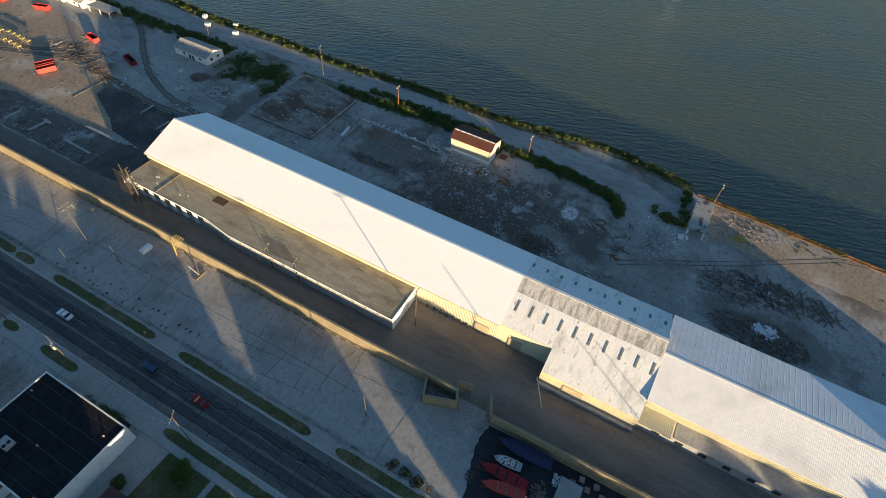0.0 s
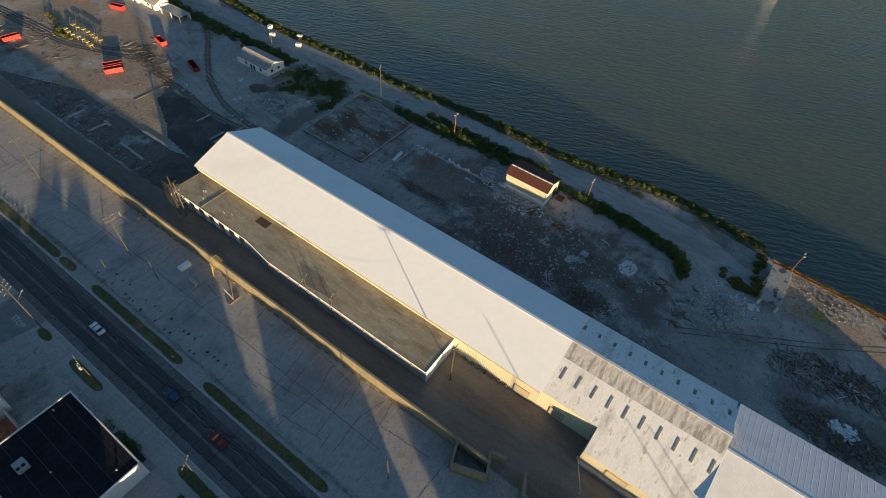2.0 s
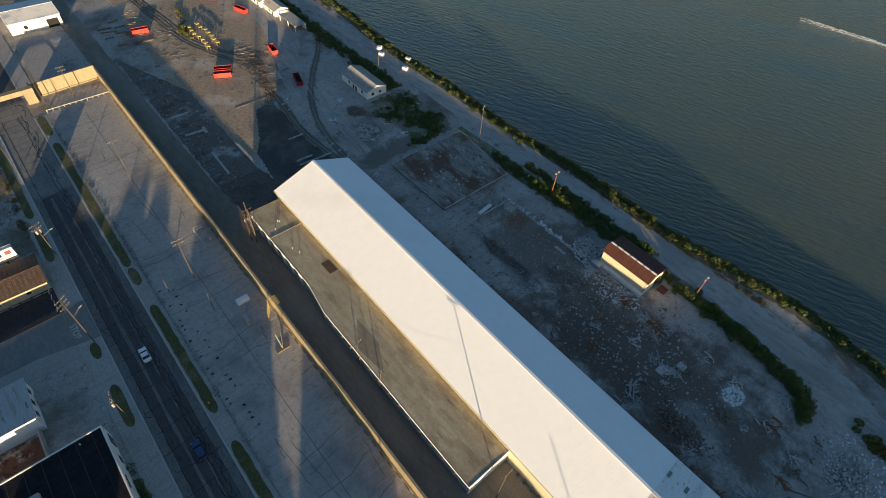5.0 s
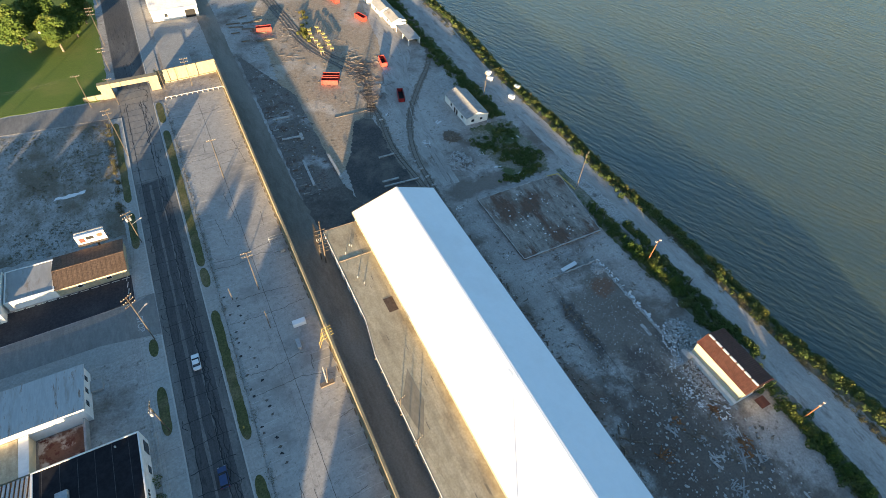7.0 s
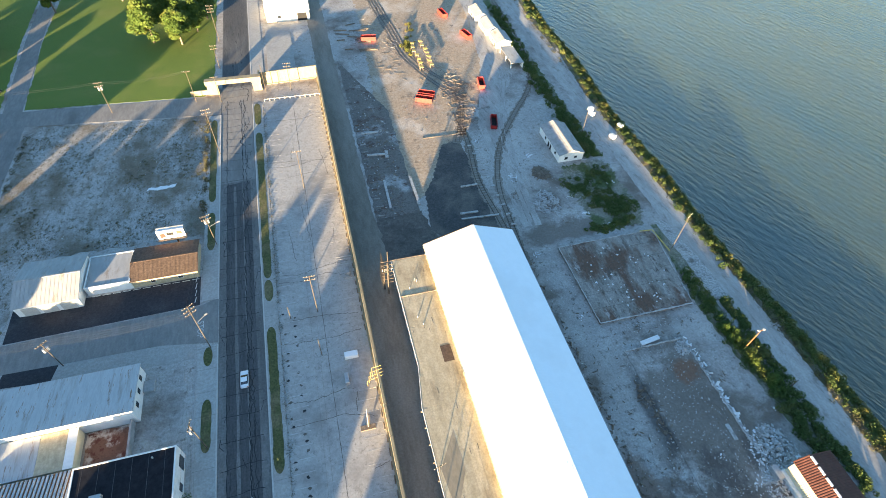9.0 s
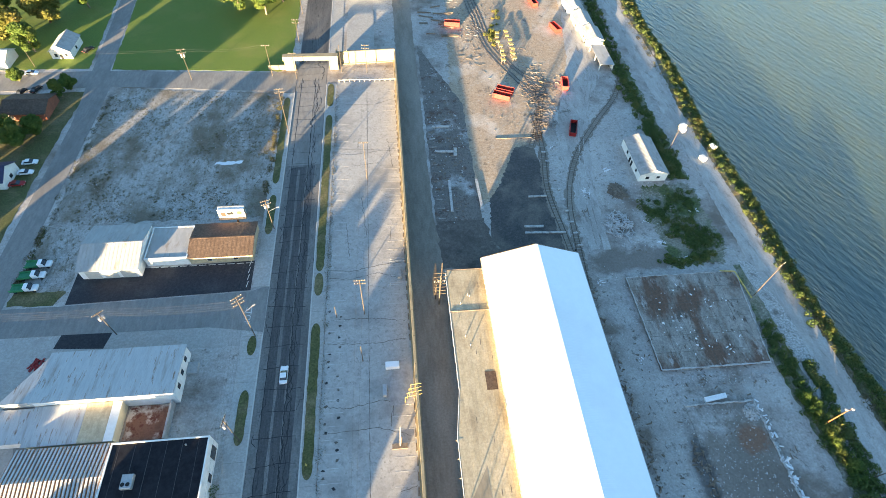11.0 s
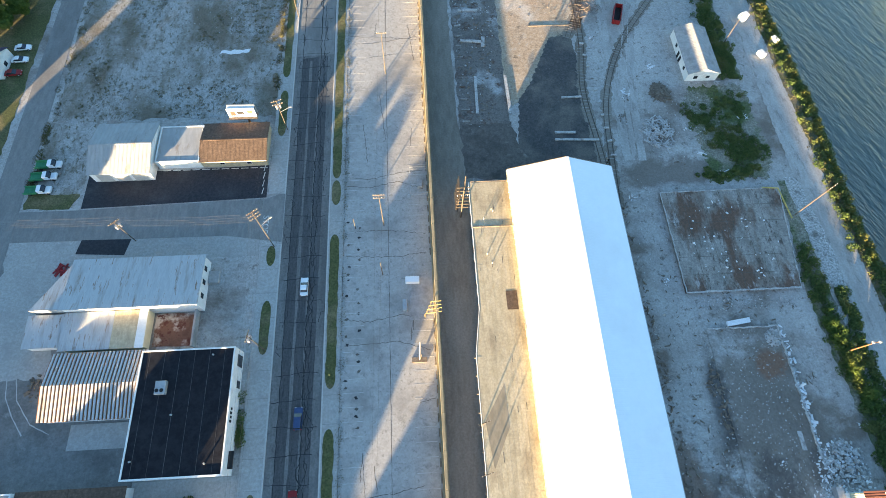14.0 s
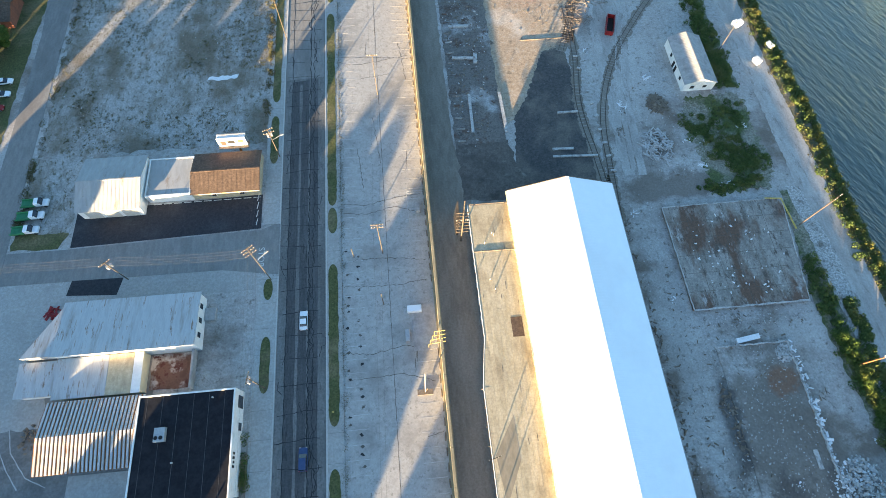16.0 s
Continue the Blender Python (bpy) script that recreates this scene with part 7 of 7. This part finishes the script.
heap("rubble_heap", "white litter blown over the river yard", 124, 60, 17, 62, 0.05, 200, M_RUBBLE, 91, 1.8, size=(0.12, 0.42))
heap("rubble_heap", "grey stones strewn over the foundation ground", 127, 76, 11, 26, 0.06, 520, M_RUBBLE, 92, 1.3, size=(0.1, 0.4))
heap("scrap_heap", "dark scraps strewn over the river yard", 122, 70, 16, 66, 0.06, 420, M_TIMBER, 93, 2.4, size=(0.12, 0.5))
heap("rubble_heap", "broken blocks fallen along the east rim", 137.2, 88, 0.8, 14, 0.3, 46, M_TRASH, 94, 1.8, size=(0.4, 0.9))
heap("scrap_heap", "dark scraps along the warehouse foot", 105.5, 88, 1.6, 52, 0.08, 260, M_TIMBER, 95, 2.0, size=(0.15, 0.7))
heap("rubble_heap", "pale crumbs over the raised slab", 132, 125, 12, 12, 0.02, 60, M_TRASH, 96, 1.5, size=(0.15, 0.5)).matrix_basis = pose(0, 0, 0.74)
heap("rubble_heap", "white lumps around the quay yard", 128, -22, 12, 14, 0.1, 90, M_RUBBLE, 97, 1.5, size=(0.15, 0.6))
heap("log_pile", "heaped dark timbers and branches", 127, -36, 6, 9, 0.5, 120, M_SLEEPER, 98, 5.0, "log pile", (0.7, 1.3))
heap("log_pile", "weathered pale timbers on the dark heap", 128, -38, 5, 8, 0.6, 60, M_TIMBER, 99, 5.0, "log pile", (0.7, 1.3))
heap("scrap_heap", "brick and board fragments over the old slab", 71, 195, 6, 30, 0.08, 200, M_TIMBER, 101, 2.2, size=(0.15, 0.6))
g = random.Random(71)
for k in range(70):
    x, y = g.uniform(106, 140), g.uniform(-6, 58)
    heap("scrap_scatter", "boards and scraps lying on the burnt ground", x, y, g.uniform(0.8, 2.6), g.uniform(0.8, 2.6), 0.25, g.randint(6, 22), g.choice((M_TIMBER, M_RUBBLE, M_GREYWALL, M_RUSTMETAL, M_TIMBER)), 100 + k, g.choice((1.2, 3.0, 4.5)), size=(0.2, 0.8))
for k in range(46):
    x, y = g.uniform(106, 148), g.uniform(60, 200)
    if not (115 < x < 149 and 110 < y < 141):
        heap("scrap_scatter", "small scraps lying on the river yard", x, y, g.uniform(0.6, 2.2), g.uniform(0.6, 2.2), 0.15, g.randint(4, 12), g.choice((M_RUBBLE, M_TRASH, M_TIMBER)), 300 + k, g.choice((1.2, 3.0)), size=(0.12, 0.5))
patch("white_patch", [(124.2, 102.2), (130, 103.0), (130, 104.2), (124.2, 103.4)], 0.5, M_TRASH, "white sheet lying beside the rim wall", "sheet", kind="thing", bottom=0.0)
for x, y, w, l in ((121.5, 31, 2.6, 2.0), (127, 28, 2.2, 2.2), (133, 74, 1.0, 4.0)):
    tagged(part("loose_slab", one_box(x, y, 0.02, x + w, y + l, 0.28, 0.05), M_RUBBLE), "pale loose concrete slab on the ground", "slab")
tagged(part("steel_hutch", one_box(136.4, 63.6, 0.1, 138.0, 66.6, 1.7, 0.08), M_STEEL), "grey steel box beside the pump house", "box")
for x, y in ((158.8, 186.6), (165.5, 193.0), (157.4, 202.0)):
    sb = thing("white_tank_box", "white box shaped tank on the bank", "tank", at=pose(x, y, bank_z(x, y) - 0.1, 0, 0, 25), group="white tanks on the bank")
    part("shell", one_box(-0.8, -1.2, 0, 0.8, 1.2, 1.7, 0.12), M_WHITEWALL, sb)
    part("base", one_box(-1.0, -1.4, -0.2, 1.0, 1.4, 0.1), M_GREYWALL, sb)
g = random.Random(81)
for k in range(26):
    x, y = g.choice(((106, 206), (109, 214), (112, 224), (114, 234), (110, 240), (107, 222)))
    heap("brush_heap", "matted brushwood and broken boards beside the rails", x + g.gauss(0, 2.6), y + g.gauss(0, 4.5), g.uniform(1.2, 3.6), g.uniform(1.6, 4.5), 0.3, g.randint(16, 34), g.choice((M_TIMBER, M_TIMBER, M_SLEEPER, M_RAIL)), 500 + k, g.choice((3.5, 5.5, 8.0)), "scrap heap", (0.14, 0.42))
heap("scrap_heap", "stacked dark rails lying along the siding", 101, 246, 2.2, 16, 0.3, 40, M_RAIL, 84, 30.0, size=(0.25, 0.4))
heap("scrap_heap", "planks thrown about the northern storage yard", 82, 268, 12, 26, 0.15, 150, M_TIMBER, 85, 7.0, size=(0.18, 0.5))
heap("scrap_heap", "pale planks thrown about the storage yard", 84, 282, 14, 20, 0.15, 90, M_RUBBLE, 86, 6.0, size=(0.15, 0.45))
# stacks of yellow trestles in the storage yard
for k in range(14):
    x, y = 99.2 + (k % 2) * 4.6 + rng.uniform(-0.5, 0.5), 248 + 3.4 * (k // 2) + 1.2 * (k % 2)
    st = thing("trestle", "yellow steel trestle stored in the yard", "trestle", at=pose(x, y, 0.05, 0, 0, rng.uniform(-15, 15)), group="trestles in the storage yard")
    for sx in (-0.7, 0.7):
        for sy in (-0.7, 0.7):
            part("leg", rod(bmesh.new(), (sx, sy, 0), (sx * 0.6, sy * 0.6, 1.5), 0.1), M_TIMBER, st)
    part("top", one_box(-0.8, -0.8, 1.5, 0.8, 0.8, 1.8, 0.05), M_YELLOW, st)
for k in range(16):
    x, y = rng.uniform(66, 78), rng.uniform(262, 300)
    beam(x, y, x + rng.uniform(3, 8), y + rng.uniform(-2, 2), 0.5, 0.4, M_TIMBER, "dark stored timber baulk", "timber")

# ---- parking lot fittings ----
pl = thing("valve_station", "fenced valve station with pale pipes by the floodwall", "machinery")
part("pad", one_box(48.5, 107.5, 0.06, 54.3, 119, 0.12), M_GREYWALL, pl)
part("white_tank", one_box(47.6, 116.6, 0.12, 51.0, 118.2, 1.5, 0.1), M_WHITE, pl, "long white tank box")
part("cabinet", one_box(46.8, 109.6, 0.12, 47.8, 112.4, 1.6, 0.05), M_STEEL, pl)
for k in range(4):
    part("pipe", rod(bmesh.new(), (52.0 + 0.5 * k, 108 + 0.8 * k, 0.1), (52.0 + 0.5 * k, 108 + 0.8 * k, 3.2 + 0.5 * k), 0.06), M_YELLOW, pl)
    part("pipe", rod(bmesh.new(), (52.0 + 0.5 * k, 108 + 0.8 * k, 3.1 + 0.5 * k), (55.9, 108 + 0.8 * k, 3.1 + 0.5 * k + (1.6 - 0.4 * k)), 0.06), M_YELLOW, pl)
pg = thing("fenced_box", "small pipe fenced enclosure against the floodwall", "fence")
for x in (49.6, 54.0):
    for y in (141.0, 149.0):
        part("post", rod(bmesh.new(), (x, y, 0.05), (x, y, 2.2), 0.06), M_STEEL, pg)
for a, b in (((49.6, 141), (54, 141)), ((49.6, 149), (54, 149)), ((49.6, 141), (49.6, 149))):
    for z in (1.2, 2.2):
        part("rail", rod(bmesh.new(), (*a, z), (*b, z), 0.04), M_STEEL, pg)
part("meter", one_box(51.6, 143.6, 0.06, 52.8, 146, 1.2, 0.05), M_GREYWALL, pg)
st = thing("fallen_post", "pale bent post lying on pallets", "post")
part("pallet", one_box(48.6, 97.4, 0.06, 52, 98.6, 0.35), M_TIMBER, st)
part("post", rod(bmesh.new(), (50.4, 98.0, 0.3), (50.6, 101.8, 1.6), 0.16), M_PORCELAIN, st)
fn = thing("lot_fence", "white post and rail fence closing the lot", "fence")
for k in range(12):
    x = 33 + 1.95 * k
    part("post", one_box(x - 0.12, 237.0, 0, x + 0.12, 237.24, 1.2), M_PORCELAIN, fn)
part("rail", one_box(33, 237.05, 0.85, 54.4, 237.2, 1.05), M_PORCELAIN, fn)
# fence posts between pavement and lot
for k in range(58):
    y = 40 + 3.4 * k
    if k == 0:
        post0 = tagged(part("fence_post", one_box(-0.08, -0.08, 0, 0.08, 0.08, 0.38), M_TIMBER), "short timber post along the lot edge", "post", "posts along the parking lot")
        post0.matrix_basis = pose(32.4, y, 0.06)
    else:
        copy_thing(post0, pose(32.4, y, 0.06))
hyd = tagged(part("hydrant", rod(bmesh.new(), (29.8, 95.6, 0.15), (29.8, 95.6, 1.0), 0.2, 0.16), M_YELLOW), "small yellow hydrant on the verge", "hydrant")
# side barrier of the lane
br = thing("lane_barrier", "cream barrier wall across the lane", "barrier")
part("beam", one_box(0, -0.08, 1.0, 8.0, 0.08, 1.25, 0.03), M_CREAM, br)
part("post", one_box(0, -0.12, 0, 0.24, 0.12, 1.4), M_CREAM, br)
part("post", one_box(7.76, -0.12, 0, 8.0, 0.12, 1.4), M_CREAM, br)
br.matrix_basis = pose(62.6, -1.0, 0, 0, 0, 30)
# laid up boats and goods in the fenced yard behind the south floodwall
def laid_up_boat(x, y, turn, L, W, H, mat, label, open_top=True):
    """A hull on a trailer; tapered to the bow, with a rail round an open well or a cover drawn over it."""
    t = thing("laid_up_boat", label, "boat", at=pose(x, y, 0.08, 0, 0, turn), group="laid up boats in the yard")
    bm = bmesh.new()
    rings = []
    stations = [(-0.5, 0.82), (-0.3, 0.96), (-0.05, 1.0), (0.2, 0.88), (0.38, 0.55), (0.5, 0.06)]
    for k, w in stations:
        px, hw = k * L, w * W / 2
        ring = [(px, -hw, H), (px, -hw * 0.85, 0.75), (px, 0, 0.45 + 0.5 * max(0, k)), (px, hw * 0.85, 0.75), (px, hw, H)]
        ring.append((px, 0, H + (0.35 * w if not open_top else -0.12)))
        rings.append([bm.verts.new(c) for c in ring])
    for a, b in zip(rings, rings[1:]):
        for q in range(6):
            bm.faces.new((a[q], a[(q + 1) % 6], b[(q + 1) % 6], b[q]))
    bm.faces.new(rings[0])
    bm.faces.new(rings[-1])
    part("hull" if open_top else "cover", bm, mat, t)
    if open_top:
        for sgn in (-1, 1):
            bm = bmesh.new()
            for (k0, w0), (k1, w1) in zip(stations, stations[1:]):
                rod(bm, (k0 * L, sgn * w0 * W / 2, H), (k1 * L, sgn * w1 * W / 2, H), 0.07, 0.07, 6)
            part("gunwale", bm, M_PORCELAIN if mat is M_STEEL else mat, t)
        for k in (-0.28, -0.06, 0.14):
            part("thwart", one_box(k * L - 0.18, -W * 0.4, H - 0.12, k * L + 0.18, W * 0.4, H - 0.02), M_DARK if mat is M_DARKRED else M_TIMBER, t)
    for sgn in (-1, 1):
        part("trailer_beam", one_box(-L * 0.45, sgn * 0.6 - 0.06, 0.32, L * 0.55, sgn * 0.6 + 0.06, 0.45), M_RUSTMETAL, t)
        part("wheel", rod(bmesh.new(), (-L * 0.15, sgn * (W / 2 - 0.1), 0.33), (-L * 0.15, sgn * (W / 2 + 0.12), 0.33), 0.33, 0.33, 12), M_BLACK, t)
    return t


patch("scrap_yard", [(34.5, 6), (47, 9), (53.6, 8), (54, -60), (33, -60)], 0.08, M_ASPH, "dark asphalt of the fenced scrap yard", "road", jag=0.3, step=0.8)
laid_up_boat(50.6, -1.6, 92, 13.0, 3.4, 2.0, M_TARP, "long boat under a navy tarpaulin cover", False)
grey_boat = laid_up_boat(46.6, 0.9, 96, 6.4, 2.3, 1.4, M_STEEL, "small grey open boat filled with white frames")
laid_up_boat(43.6, 0.6, 93, 11.0, 2.6, 1.7, M_DARKRED, "long dark red steel boat hull")
laid_up_boat(41.0, -0.6, 103, 9.6, 2.6, 1.6, M_RED, "red open boat hull")
for dx, sz in ((1.5, 1.1), (0.2, 1.0), (-1.1, 0.9)):
    bm = bmesh.new()
    for q in range(4):
        box(bm, -sz / 2, -sz / 2, 0, sz / 2 - 0.17, -sz / 2 + 0.16, 0.1, m=pose(dx, 0, 1.42, 0, 0, 20 + 30 * dx) @ pose(0, 0, 0, 0, 0, 90 * q))
    part("white_frame", bm, M_WHITE, grey_boat, "square white frame lying in the boat")
hut = thing("ribbed_hut", "low hut with a ribbed pale metal roof", "shed")
part("wall", one_box(44.6, -15.4, 0, 49.2, -11.0, 2.0), M_GREYWALL, hut)
part("roof", mesh_of("roof", *ribbed((44.3, -15.7, 2.2), (0, 5.0, 0), (5.2, 0, 0.2), 0.5, 0.06, 0.08), M_PALEROOF), None, hut)
heap("scrap_heap", "torn white sheeting on the asphalt", 48.8, -10.2, 1.6, 0.9, 0.4, 34, M_TRASH, 31, 1.5, size=(0.3, 0.7))
heap("scrap_heap", "torn white sheeting beside the red boats", 40.4, -5.6, 1.8, 0.8, 0.3, 26, M_TRASH, 33, 1.5, size=(0.3, 0.6))
heap("scrap_heap", "dark scrap and parts in the fenced yard", 44.5, -7.5, 2.6, 1.6, 0.5, 60, M_TIMBER, 32, 2.2, size=(0.2, 0.6))
heap("scrap_heap", "dark machine parts near the yard corner", 40.0, 7.0, 1.6, 1.2, 0.5, 40, M_OLDASPH, 35, 1.6, size=(0.2, 0.6))
for k in range(5):
    st = thing("pallet_stack", "stack of weathered pallets in the fenced yard", "pallets", at=pose(50.2 + 1.6 * (k % 2), -13.4 - 1.7 * k, 0.08, 0, 0, 4 * k), group="pallet stacks")
    for q in range(4):
        part("pallet", one_box(-0.6, -0.6, 0.16 * q, 0.6, 0.6, 0.16 * q + 0.1), M_SLEEPER, st)
